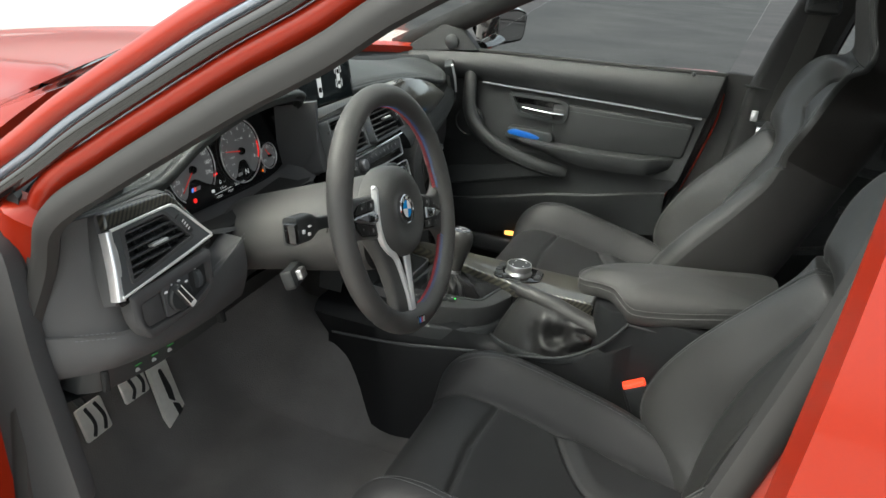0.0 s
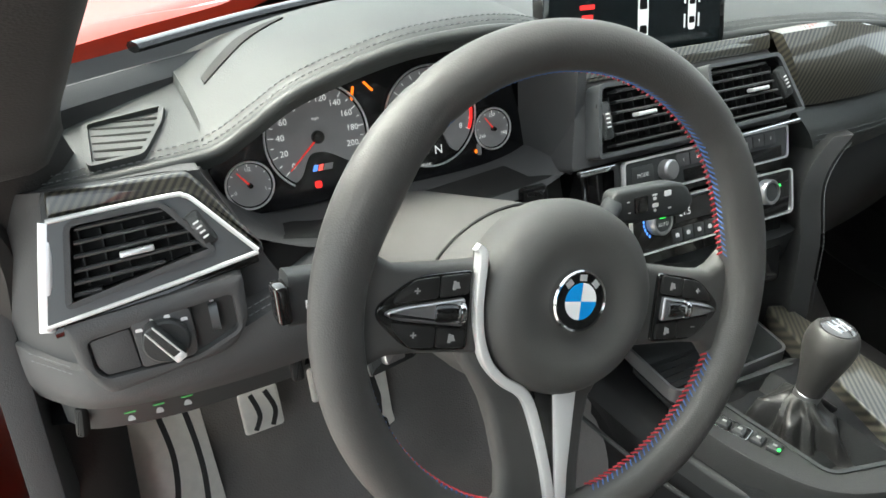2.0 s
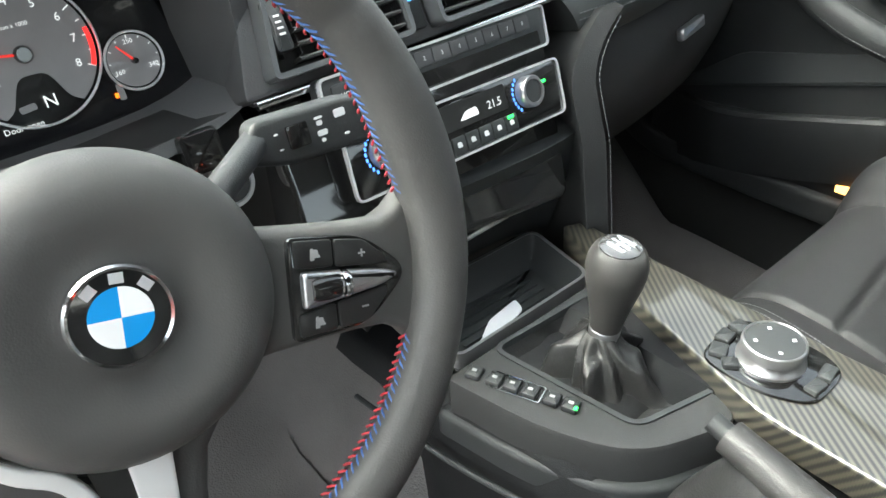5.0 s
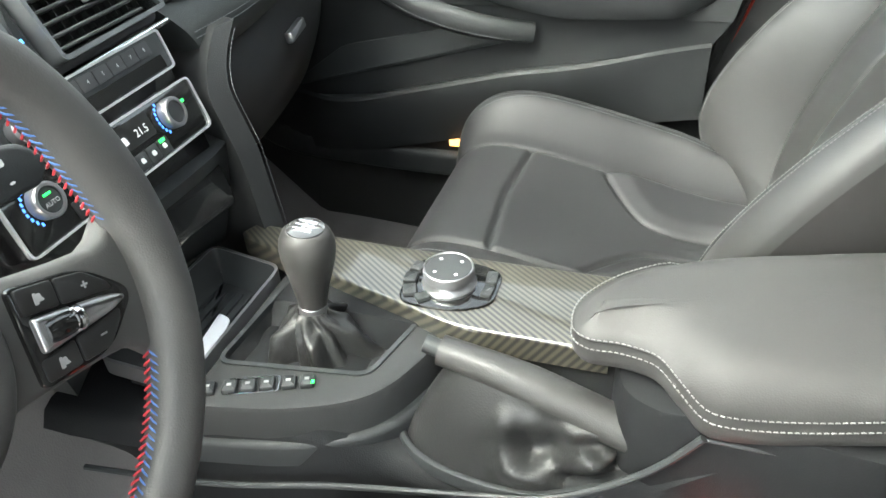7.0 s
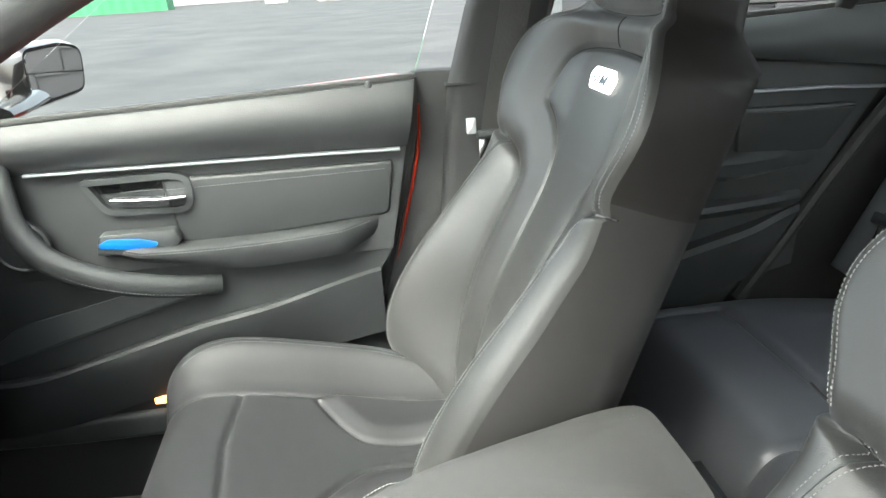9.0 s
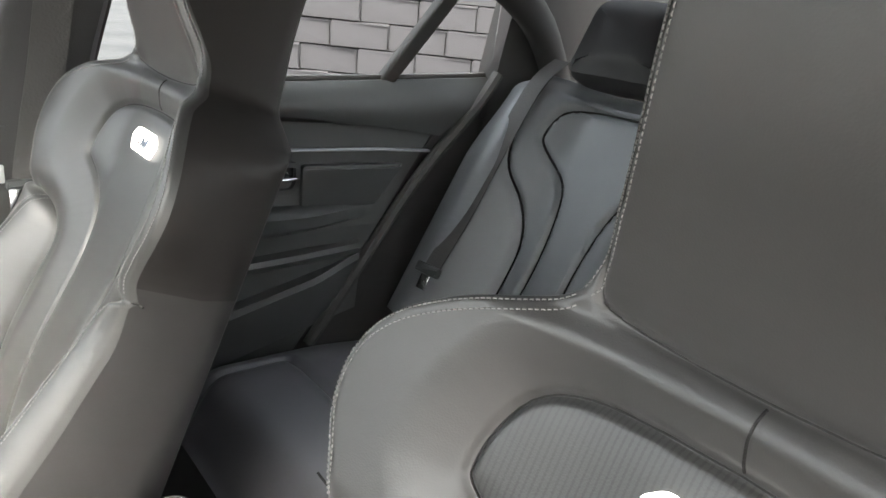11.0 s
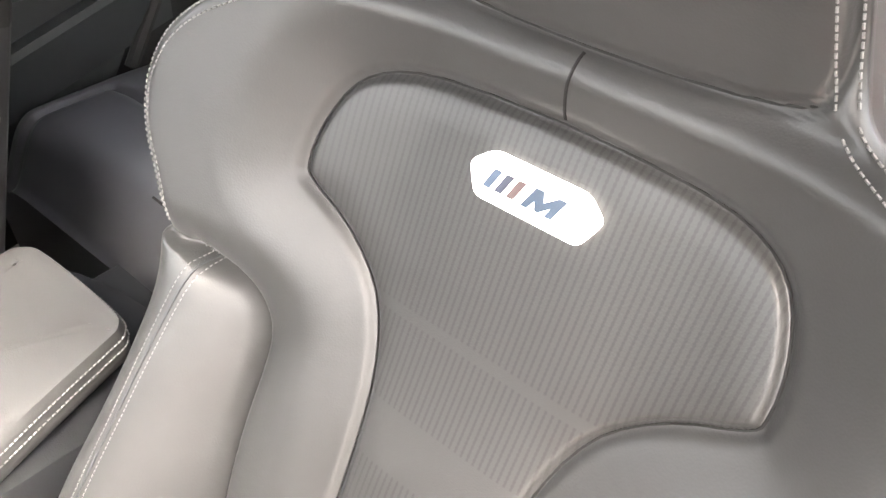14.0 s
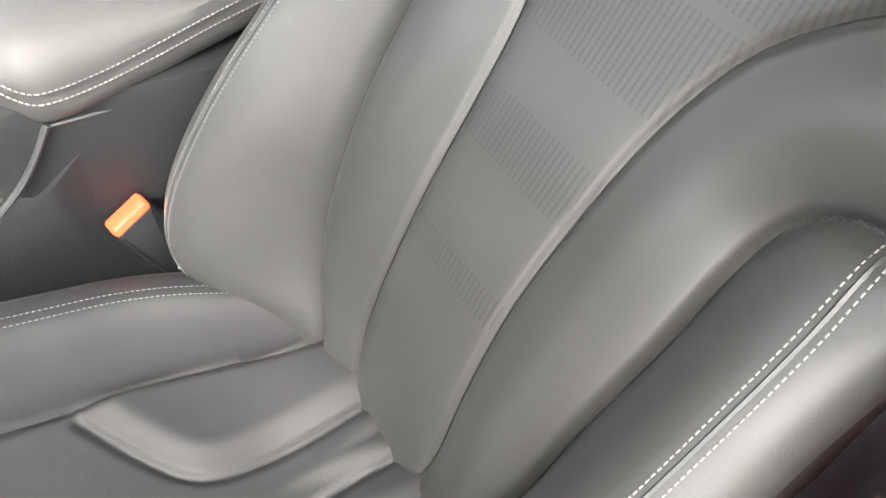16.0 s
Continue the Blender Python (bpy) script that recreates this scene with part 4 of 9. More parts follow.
    for reg, cells in regs.items():
        b = BM()
        made = {}
        def vert(j, i):
            if (j, i) not in made:
                made[(j, i)] = b.verts.new(pos2[j][i])
            return made[(j, i)]
        for j, i in cells:
            b.faces.new((vert(j, i), vert(j, i + 1), vert(j + 1, i + 1), vert(j + 1, i)))
        if reg == "cushion":
            edge = [pos2[j][0] for j in range(nv2 + 1)] + [pos2[nv2][i] for i in range(1, nu2 + 1)] + [pos2[j][nu2] for j in range(nv2 - 1, -1, -1)] + [pos2[0][i] for i in range(nu2 - 1, 0, -1)]
            rr = [edge, [q + Vector((0, 0.008 if q.y > o.y + 0.5 else 0, -0.02)) for q in edge], [Vector((o.x + (q.x - o.x) * 0.98, q.y, o.z - 0.14)) for q in edge], [Vector((o.x + (q.x - o.x) * 0.9, q.y * 0.95 + 0.05 * o.y, o.z - 0.17)) for q in edge]]
            rings(b, rr, True, False)
        shade_from(part({"cushion_bolster_r": "cushion_bolster", "cushion_bolster_l": "cushion_bolster", "gusset_r": "cushion_gusset", "gusset_l": "cushion_gusset"}.get(reg, reg), b, M_SHADEPERF if reg in ("cushion", "thigh_pad") else M_SHADELEATHER, seat, "smooth leather cushion bolster" if "bolster" in reg else "", soft=True), nrm2)
    b = BM()
    for sgn in (1, -1):
        for off in (-0.0045, 0.0045):
            stitches(b, [cush(sgn * ((wide(t)[1] + off - 0.012 * sstep(0.7, 1, t)) * 0.24 / wide(t)[0]), t) for t in np.linspace(0.04, 0.93, 60)], 0.0045, 0.0028, 0.0005, (0, 0, 1), 0.0005)
    part("cushion_stitching", b, M_GREYSTITCH, seat)
    # side valance and base
    for sgn in (1, -1):
        b = BM()
        box(b, Matrix.Translation(o + Vector((sgn * 0.222, 0.22, -0.145))), 0.03, 0.46, 0.07, 0.012)
        part("side_valance", b, M_PLASTIC, seat, "black plastic seat side cover")
        b = BM()
        box(b, Matrix.Translation((o.x + sgn * 0.19, o.y + 0.18, 0.25)), 0.04, 0.55, 0.05, 0.006)
        part("runner", b, M_STEEL, seat)
        b = BM()
        lathe(b, [(0.0, 0), (0.03, 0.0), (0.032, 0.01), (0.026, 0.02), (0.0, 0.022)], axes(o + Vector((sgn * 0.235, 0.03, 0.0)), (0, 1, 0), (0, 0, 1)) if sgn > 0 else axes(o + Vector((sgn * 0.235, 0.03, 0.0)), (0, 0, 1), (0, 1, 0)), 18)
        part("recliner_cover", b, M_PLASTIC, seat)
    return seat


DRIVER_O = Vector((-0.37, -0.50, 0.45))
PASS_O = Vector((0.366, -0.435, 0.512))
make_seat("sport_seat", DRIVER_O, "black leather sport bucket seat with integrated headrest at the wheel")
make_seat("sport_seat", PASS_O, "black leather sport bucket seat with integrated headrest for the passenger", 0.25)

# ---------------------------------------------------------------- steering wheel
HUB = Vector((-0.37, 0.0, 0.86))
ct, st = math.cos(radians(17)), math.sin(radians(17))
WHEEL = axes(HUB, (1, 0, 0), (0, st, ct)) @ pose(0, 0, 0, 0, 0, -14.5)
sw = thing("steering_wheel", "black leather three-spoke sport steering wheel with tricolour stitching", "steering wheel")
M_RIM = mat("rim_leather", (0.051, 0.0495, 0.048), 0.52, grain=0.16, grain_scale=800, vary=0.18, vary_scale=16)
M_WPLASTIC = mat("wheel_plastic", (0.058, 0.057, 0.055), 0.56, grain=0.12, grain_scale=900, vary=0.12, vary_scale=14)


M_DIMPRINT = mat("grey_print", (0.30, 0.30, 0.30), 0.5)


def rim_section(a):
    """Half widths of the rim across and through at an angle: thumb rests at ten and two."""
    d = math.degrees(a) % 360
    grip = sum(math.exp(-(min(abs(d - c), 360 - abs(d - c)) / 16) ** 2) for c in (22, 158))
    return 0.0165 + 0.0030 * grip, 0.0160 + 0.001 * grip, 0.168 - 0.0030 * grip


bm = BM()
rows = []
NS = 160
for i in range(NS):
    a = 2 * math.pi * i / NS
    wx, wn, rc = rim_section(a)
    ring = []
    for k in range(20):
        p = 2 * math.pi * k / 20
        x, z = wx * math.cos(p), wn * math.sin(p)
        seam = 0.0010 if min(abs((math.degrees(a) % 360) - c) for c in (47, 136, 236, 304)) < 1.2 else 0.0
        s = 1 - seam / 0.016
        ring.append(WHEEL @ Vector(((rc + x * s) * math.cos(a), (rc + x * s) * math.sin(a), -0.012 + z * s)))
    rows.append(ring)
rings(bm, rows, loop=True)
part("rim", bm, M_RIM, sw, "thick black leather rim")
# cross stitching along the inner face, blue and red legs
for nm, mt, ph, sg in (("blue_stitching", M_BLUE, 0.0, 1), ("red_stitching", M_RED, 0.5, -1)):
    bm = BM()
    nst = 205
    for i in range(nst):
        a0 = 2 * math.pi * (i + 0.15 * ph) / nst
        d = math.degrees(a0) % 360
        if min(abs(d - c) for c in (-4, 184, 356, 270)) < 15:
            continue
        a1 = 2 * math.pi * (i + 0.85) / nst
        wx, wn, rc = rim_section(a0)
        r0 = rc - wx * 0.93
        for h0, h1 in ((0.0030, -0.0028),) if sg > 0 else ((-0.0085, -0.0022),):
            p0, p1 = WHEEL @ Vector((r0 * math.cos(a0), r0 * math.sin(a0), -0.012 + h0)), WHEEL @ Vector(((r0 - 0.0006) * math.cos(a1), (r0 - 0.0006) * math.sin(a1), -0.012 + h1))
            tube(bm, [p0, p0.lerp(p1, 0.5) + (HUB - p0).normalized() * 0.0008, p1], 0.0008, 5)
    part(nm, bm, mt, sw)

# hub cushion
bm = BM()
prof = [(0.0690, -0.045), (0.0712, -0.030), (0.0705, -0.019), (0.0680, -0.0105), (0.0635, -0.0045), (0.0575, -0.0008), (0.0500, 0.0006), (0.0420, -0.0006), (0.0340, -0.0030), (0.0275, -0.0046), (0.022, -0.0050), (0.0, -0.0050)]
rings(bm, [[WHEEL @ Vector((0.002 + r * math.cos(2 * math.pi * i / 64), r * 0.98 * math.sin(2 * math.pi * i / 64) - 0.003, z)) for i in range(64)] for r, z in prof])
part("hub", bm, M_WPLASTIC, sw, "round black airbag cover")
# round emblem
bm = BM()
lathe(bm, [(0.0218, -0.006), (0.0218, 0.000), (0.0208, 0.0012), (0.0196, 0.0006), (0.0196, -0.001)], WHEEL, 48)
ering = part("emblem", bm, M_CHROME, sw, "round roundel with blue and white quarters")
bm = BM()
lathe(bm, [(0.0196, -0.004), (0.0196, 0.0002), (0.0128, 0.0004), (0.0128, -0.004)], WHEEL, 48)
part("emblem_ring", bm, M_GLOSS, ering)
M_EBLUE, M_EWHITE = mat("emblem_blue", (0.01, 0.25, 0.62), 0.25), mat("emblem_white", (0.75, 0.75, 0.76), 0.25)
for q in range(4):
    bm = BM()
    pts = [(0, 0)] + [(0.0128 * math.cos(math.pi / 2 * (q + k / 10)), 0.0128 * math.sin(math.pi / 2 * (q + k / 10))) for k in range(11)]
    plate(bm, pts, -0.003, 0.0009, WHEEL)
    part("quarter", bm, M_EBLUE if q % 2 else M_EWHITE, ering)
for a in (132, 90, 48):
    bm = BM()
    mm = WHEEL @ pose(0, 0, 0, 0, 0, a - 90) @ Matrix.Translation((0, 0.0163, 0.0004))
    plate(bm, [(-0.0028, -0.0022), (0.0028, -0.0022), (0.0028, 0.0022), (-0.0028, 0.0022)], 0, 0.0004, mm)
    part("emblem_mark", bm, M_SATIN, ering)


# spokes
def wpt(x, y, n):
    return WHEEL @ Vector((x, y, n))


M_PADBLACK = mat("pad_black", (0.014, 0.014, 0.014), 0.38, grain=0.1, grain_scale=900, vary=0.12, vary_scale=30)
for sg in (-1, 1):
    bm = BM()
    rows = []
    for x, yc, hh, n0, th in ((0.050, -0.008, 0.036, -0.024, 0.022), (0.070, -0.008, 0.031, -0.018, 0.020), (0.090, -0.008, 0.0295, -0.0160, 0.019), (0.115, -0.0085, 0.0285, -0.0155, 0.018), (0.132, -0.009, 0.0290, -0.0155, 0.017), (0.142, -0.009, 0.034, -0.0165, 0.016), (0.151, -0.009, 0.044, -0.0175, 0.014), (0.160, -0.008, 0.058, -0.0190, 0.012)):
        sec = rounded([(-hh, -th), (hh, -th), (hh, 0.004), (-hh, 0.004)], 0.008, 4)
        rows.append([wpt(sg * x, yc + a, n0 + b) for a, b in sec])
    rings(bm, rows)
    spoke = part("spoke", bm, M_WPLASTIC, sw, "black spoke with switch pad")
    # recessed pointed pad with four keys round a bright tapering bar
    tip = [(0.078, 0.0185), (0.120, 0.0140), (0.1475, -0.0085), (0.121, -0.0335), (0.078, -0.0345)]
    bm = BM()
    plate(bm, rounded([(sg * x, y) for x, y in tip], [0.005, 0.012, 0.012, 0.012, 0.005], 5), -0.016, -0.0105, WHEEL, 0.0015)
    part("switch_pad", bm, M_GLOSS, spoke)
    mid = 0.1015
    for ko in ([(0.0810, 0.0030), (mid, 0.0005), (mid, 0.0145), (0.0810, 0.0165)], [(mid + 0.0010, 0.0003), (0.1330, -0.0030), (0.1310, 0.0020), (0.1190, 0.0118), (mid + 0.0010, 0.0143)], [(0.0810, -0.0320), (mid, -0.0315), (mid, -0.0180), (0.0810, -0.0205)], [(mid + 0.0010, -0.0315), (0.1195, -0.0312), (0.1310, -0.0200), (0.1330, -0.0140), (mid + 0.0010, -0.0178)]):
        bm = BM()
        plate(bm, rounded([(sg * x, y) for x, y in ko], 0.0022, 3), -0.0115, -0.0090, WHEEL, 0.0009)
        part("switch_key", bm, M_PADBLACK, spoke)
        cx, cy = sum(x for x, y in ko) / len(ko), sum(y for x, y in ko) / len(ko)
        bm = BM()
        if cx < mid:
            for dx, dy, w_, h_ in ((-0.0011, 0.0, 0.0012, 0.0030), (0.0008, 0.0008, 0.0016, 0.0014), (0.0004, -0.0010, 0.0030, 0.0009)):
                plate(bm, rounded([(sg * cx + dx - w_, cy + dy - h_), (sg * cx + dx + w_, cy + dy - h_), (sg * cx + dx + w_ * 0.7, cy + dy + h_), (sg * cx + dx - w_ * 0.6, cy + dy + h_)], 0.0006, 2), -0.0092, -0.0087, WHEEL)
        else:
            for w_, h_ in ((0.0020, 0.0005), (0.0005, 0.0020)) if cy > -0.01 or sg < 0 else ((0.0020, 0.0005),):
                plate(bm, [(sg * cx - w_, cy - h_), (sg * cx + w_, cy - h_), (sg * cx + w_, cy + h_), (sg * cx - w_, cy + h_)], -0.0092, -0.0087 - 0.0001 * (w_ < h_), WHEEL)
        part("switch_mark", bm, M_DIMPRINT, spoke)
    bm = BM()
    plate(bm, rounded([(sg * 0.0835, -0.0182), (sg * 0.1290, -0.0138), (sg * 0.1400, -0.0092), (sg * 0.1290, -0.0048), (sg * 0.0835, 0.0010)], [0.003, 0.008, 0.005, 0.008, 0.003], 4), -0.0115, -0.0070, WHEEL, 0.0028, 4)
    part("rocker_trim", bm, M_METAL, spoke, "satin metal rocker bar")
    bm = BM()
    rings(bm, [[wpt(sg * 0.0965 + 0.0085 * s, -0.0088 + q * math.cos(p), -0.0085 + q * 0.8 * math.sin(p)) for p in np.linspace(0, 2 * math.pi, 18, endpoint=False)] for s, q in ((-1, 0.0052), (-0.7, 0.0062), (0, 0.0065), (0.7, 0.0062), (1, 0.0052))])
    part("thumb_roller", bm, M_GLOSS, spoke, "knurled black thumb roller")
    # Chrome disc added at the right end to imitate the roller's highlight.
    bm = BM()
    rings(bm, [[wpt(sg * 0.0965 + s, -0.0088 + q * math.cos(p), -0.0084 + q * 0.85 * math.sin(p)) for p in np.linspace(0, 2 * math.pi, 18, endpoint=False)] for s, q in ((0.0080, 0.0068), (0.0090, 0.0074), (0.0110, 0.0074), (0.0120, 0.0066))])
    part("roller_cap", bm, M_CHROME, spoke)

# lower double spoke
bm = BM()
rows = []
for y, xa, xb, n0, th in ((-0.030, -0.080, 0.072, -0.026, 0.018), (-0.045, -0.074, 0.060, -0.023, 0.018), (-0.060, -0.063, 0.044, -0.021, 0.018), (-0.075, -0.054, 0.034, -0.020, 0.017), (-0.095, -0.046, 0.031, -0.019, 0.016), (-0.125, -0.037, 0.031, -0.018, 0.015), (-0.148, -0.034, 0.034, -0.019, 0.014), (-0.162, -0.042, 0.044, -0.021, 0.012)):
    c_, h_ = (xa + xb) / 2, (xb - xa) / 2
    rows.append([wpt(c_ + a, y, n0 + b) for a, b in rounded([(-h_, -th), (h_, -th), (h_, 0.005), (-h_, 0.005)], 0.009, 4)])
rings(bm, rows)
low = part("lower_spoke", bm, M_WPLASTIC, sw)
# bright strip round the side of the hub that runs down the left prong
path = smooth_path([(-0.0790, 0.0335, -0.0085), (-0.0748, 0.0300, -0.0085), (-0.0738, 0.0200, -0.0090), (-0.0735, 0.0060, -0.0095), (-0.0720, -0.0110, -0.0105), (-0.0675, -0.0290, -0.0115), (-0.0590, -0.0455, -0.0120), (-0.0455, -0.0580, -0.0125), (-0.0315, -0.0655, -0.0125), (-0.0235, -0.0745, -0.0125), (-0.0150, -0.0930, -0.0122), (-0.0030, -0.1250, -0.0120), (0.0070, -0.1560, -0.0125)], 6)
bm = BM()
sweep(bm, [wpt(*p) for p in path], rounded([(-0.0036, -0.006), (0.0036, -0.006), (0.0030, 0.0024), (-0.0030, 0.0024)], 0.0012, 3), WHEEL.col[2].to_3d(), False, [0.75 + 0.25 * sstep(0, 0.1, k / len(path)) + 0.25 * sstep(0.5, 0.65, k / len(path)) for k in range(len(path))])
part("spoke_trim", bm, M_TRIM, sw, "bright satin metal spoke trim")
bm = BM()
plate(bm, rounded([(0.0040, -0.0660), (-0.0045, -0.0660), (0.0055, -0.1270), (0.0105, -0.1590), (0.0195, -0.1590), (0.0165, -0.1270), (0.0150, -0.0660)], 0.002, 2), -0.018, -0.0098, WHEEL, 0.0015)
part("spoke_trim", bm, M_TRIM, sw, "bright satin metal spoke trim")
bm = BM()
plate(bm, rounded([(-0.0200, -0.0660), (-0.0040, -0.0660), (0.0105, -0.1570), (0.0070, -0.1570)], 0.001, 2), -0.02, -0.0122, WHEEL)
part("spoke_slot", bm, M_GLOSS, sw)
# gap between the hub and its strip, its shade painted by a near-black ring
bm = BM()
rings(bm, [[wpt(0.002 + r * math.cos(a), -0.003 + 0.985 * r * math.sin(a), -0.0135) for r in (0.0700, 0.0735)] for a in np.linspace(radians(174), radians(262), 40)], close=False, caps=False)
part("hub_gap", bm, M_DARK, sw)
# small tricolour tag at the foot of the rim
bm = BM()
plate(bm, [(-0.008, -0.172), (0.014, -0.172), (0.014, -0.160), (-0.008, -0.160)], -0.002, 0.0045, WHEEL, 0.0008)
tag = part("rim_tag", bm, M_GLOSS, sw, "small tag with slanted stripes")
for x, mt in ((-0.008, mat("tag_blue", (0.05, 0.2, 0.6), 0.4)), (-0.0045, mat("tag_navy", (0.05, 0.06, 0.22), 0.4)), (-0.001, mat("tag_red", (0.6, 0.03, 0.03), 0.4)), (0.0045, M_SATIN)):
    bm = BM()
    w_ = 0.003 if x < 0.004 else 0.0045
    plate(bm, [(x + 0.003, -0.170), (x + 0.003 + w_, -0.170), (x + w_ + 0.0045, -0.162), (x + 0.0045, -0.162)], 0.0045, 0.0049, WHEEL)
    part("stripe", bm, mt, tag)

# column shroud, stalks
col = thing("steering_column", "black plastic steering column shroud with control stalks", "steering column")
bm = BM()
rows = []
for y, z, rx, rz in ((0.035, 0.832, 0.070, 0.074), (0.075, 0.821, 0.077, 0.075), (0.13, 0.806, 0.080, 0.071), (0.20, 0.786, 0.080, 0.065), (0.29, 0.758, 0.080, 0.060)):
    rows.append([(HUB.x + rx * math.cos(p), y, z + rz * math.sin(p)) for p in [2 * math.pi * k / 40 for k in range(40)]])
rings(bm, rows)
part("shroud", bm, M_WPLASTIC, col)
bm = BM()
tube(bm, [(HUB.x + 0.0778 * math.cos(p), 0.090, 0.8165 + 0.0750 * math.sin(p)) for p in np.linspace(0.15, math.pi - 0.15, 30)], 0.0014, 5)
part("shroud_joint", bm, M_DARK, col)


def stalk(path, w0, w1, label):
    b = BM()
    P = smooth_path(path, 5)
    sc = [w0 + (w1 - w0) * sstep(0.35, 0.62, k / (len(P) - 1)) for k in range(len(P))]
    sweep(b, P, rounded([(-0.55, -1.0), (0.55, -1.0), (0.55, 1.0), (-0.55, 1.0)], 0.35, 3), (0, 0.15, 1), False, sc)
    return part("stalk", b, M_PLASTIC, col, label)


SM = axes((-0.210, 0.103, 0.857), (1, 0, 0), (0, 0.25, 1))
bm = BM()
plate(bm, rounded([(-0.050, -0.010), (-0.027, -0.017), (0.036, -0.021), (0.048, -0.009), (0.036, 0.008), (0.022, 0.012), (-0.044, 0.015)], [0.006, 0.006, 0.006, 0.008, 0.006, 0.006, 0.008], 4), -0.016, 0.0, SM, 0.004, 3)
sr = part("stalk", bm, M_PLASTIC, col, "broad wiper stalk with white pictograms")
bm = BM()
tube(bm, smooth_path([(-0.310, 0.070, 0.846), (-0.28, 0.092, 0.851), (-0.25, 0.112, 0.857)], 5), 0.009, 12)
part("stalk_arm", bm, M_PLASTIC, sr)
sl = stalk([(-0.435, 0.070, 0.850), (-0.47, 0.080, 0.855), (-0.50, 0.086, 0.858), (-0.525, 0.088, 0.861), (-0.548, 0.088, 0.864)], 0.009, 0.019, "indicator stalk with white pictograms")
for (x0, x1, y0, y1, mt, z) in ((-0.024, -0.010, -0.008, 0.006, M_GLOSS, 0.0026), (-0.004, 0.002, 0.004, 0.0055, M_WHITE, 0.001), (-0.003, 0.001, 0.000, 0.0030, M_WHITE, 0.001), (-0.004, 0.003, -0.0065, -0.003, M_WHITE, 0.001), (-0.0025, 0.0005, -0.0105, -0.008, M_WHITE, 0.001), (0.010, 0.018, 0.001, 0.006, M_WHITE, 0.001), (0.014, 0.018, -0.011, -0.0095, M_WHITE, 0.001), (-0.032, -0.029, 0.003, 0.0042, M_WHITE, 0.001), (-0.031, -0.028, -0.0065, -0.0055, M_WHITE, 0.001)):
    bm = BM()
    plate(bm, rounded([(x0, y0), (x1, y0), (x1, y1), (x0, y1)], 0.0008, 1), -0.004, z - 0.0005, SM, 0.0004 if mt is M_GLOSS else 0)
    part("stalk_mark" if mt is M_WHITE else "stalk_rocker", bm, mt, sr)
bm = BM()
box(bm, axes((-0.5515, 0.083, 0.864), (1, 0, 0), (0, 0.15, 1)), 0.010, 0.028, 0.018, 0.003)
part("stalk_button", bm, M_GLOSS, sl)
SL = axes((-0.525, 0.074, 0.861), (1, -0.03, -0.1), (0, 0.15, 1))
for (x0, x1, y0, y1) in ((-0.012, -0.008, -0.002, 0.003), (0.001, 0.005, -0.007, -0.003), (0.002, 0.007, 0.004, 0.0065)):
    bm = BM()
    plate(bm, [(x0, y0), (x1, y0), (x1, y1), (x0, y1)], -0.002, 0.0008, SL)
    part("stalk_mark", bm, M_WHITE, sl)
bm = BM()
box(bm, axes((-0.455, 0.140, 0.752), (1, 0.2, 0), (0, 0.4, 1)), 0.05, 0.030, 0.02, 0.005)
kb = part("column_switch", bm, M_PLASTIC, col)
bm = BM()
box(bm, axes((-0.455, 0.132, 0.756), (1, 0.2, 0), (0, 0.4, 1)), 0.020, 0.016, 0.02, 0.003)
part("switch_key", bm, M_METAL, kb)

# ---------------------------------------------------------------- dashboard
dash = thing("dashboard", "black leather dashboard with carbon trim and pale stitching", "dashboard")
BROW = smooth_path([(-0.725, 0.325, 0.868), (-0.673, 0.298, 0.882), (-0.615, 0.294, 0.888), (-0.562, 0.290, 0.894), (-0.538, 0.286, 0.901), (-0.508, 0.280, 0.921), (-0.470, 0.272, 0.946), (-0.400, 0.262, 0.971), (-0.345, 0.257, 0.981), (-0.275, 0.255, 0.983), (-0.215, 0.268, 0.970), (-0.188, 0.300, 0.945), (-0.15, 0.345, 0.925), (-0.06, 0.352, 0.918), (0.08, 0.345, 0.918), (0.16, 0.320, 0.928), (0.24, 0.295, 0.932), (0.34, 0.282, 0.926), (0.44, 0.276, 0.908), (0.52, 0.285, 0.898), (0.60, 0.32, 0.905), (0.725, 0.40, 0.90)], 6)


def on_brow(s):
    k = s * (len(BROW) - 1)
    i = min(int(k), len(BROW) - 2)
    return Vector(BROW[i]).lerp(Vector(BROW[i + 1]), k - i)


def dash_top(u, v):
    p = on_brow(u)
    yw = 0.775 - 0.27 * abs(p.x / 0.74) ** 2.0
    zw = 0.905
    t = v
    y = p.y + (yw - p.y) * t
    z = p.z + (zw - p.z) * (t**1.3) + 0.022 * math.sin(math.pi * min(1, t * 1.15)) * (0.6 if p.x < -0.55 else 1.0)
    if t < 0.06:
        z -= 0.010 * (1 - t / 0.06) ** 2
    return (p.x, y, z)


bm = BM()
sheet(bm, dash_top, 160, 36, 0.008, (0, 0.4, -1))
part("dash_top", bm, M_DASH, dash, "grained black leather dash top")
bm = BM()
for off in (0.035, 0.058):
    stitches(bm, [dash_top(u, off) for u in np.linspace(0.01, 0.99, 400)], 0.0062, 0.0040, 0.0007, (0, -0.5, 0.85), 0.0012)
part("dash_stitching", bm, M_GREYSTITCH, dash, "pale grey twin stitching along the dash edge")
# rolled edge
bm = BM()
tube(bm, [Vector(p) + Vector((0, 0.005, -0.0065)) for p in BROW], 0.0065, 10)
part("dash_roll", bm, M_DASH, dash)

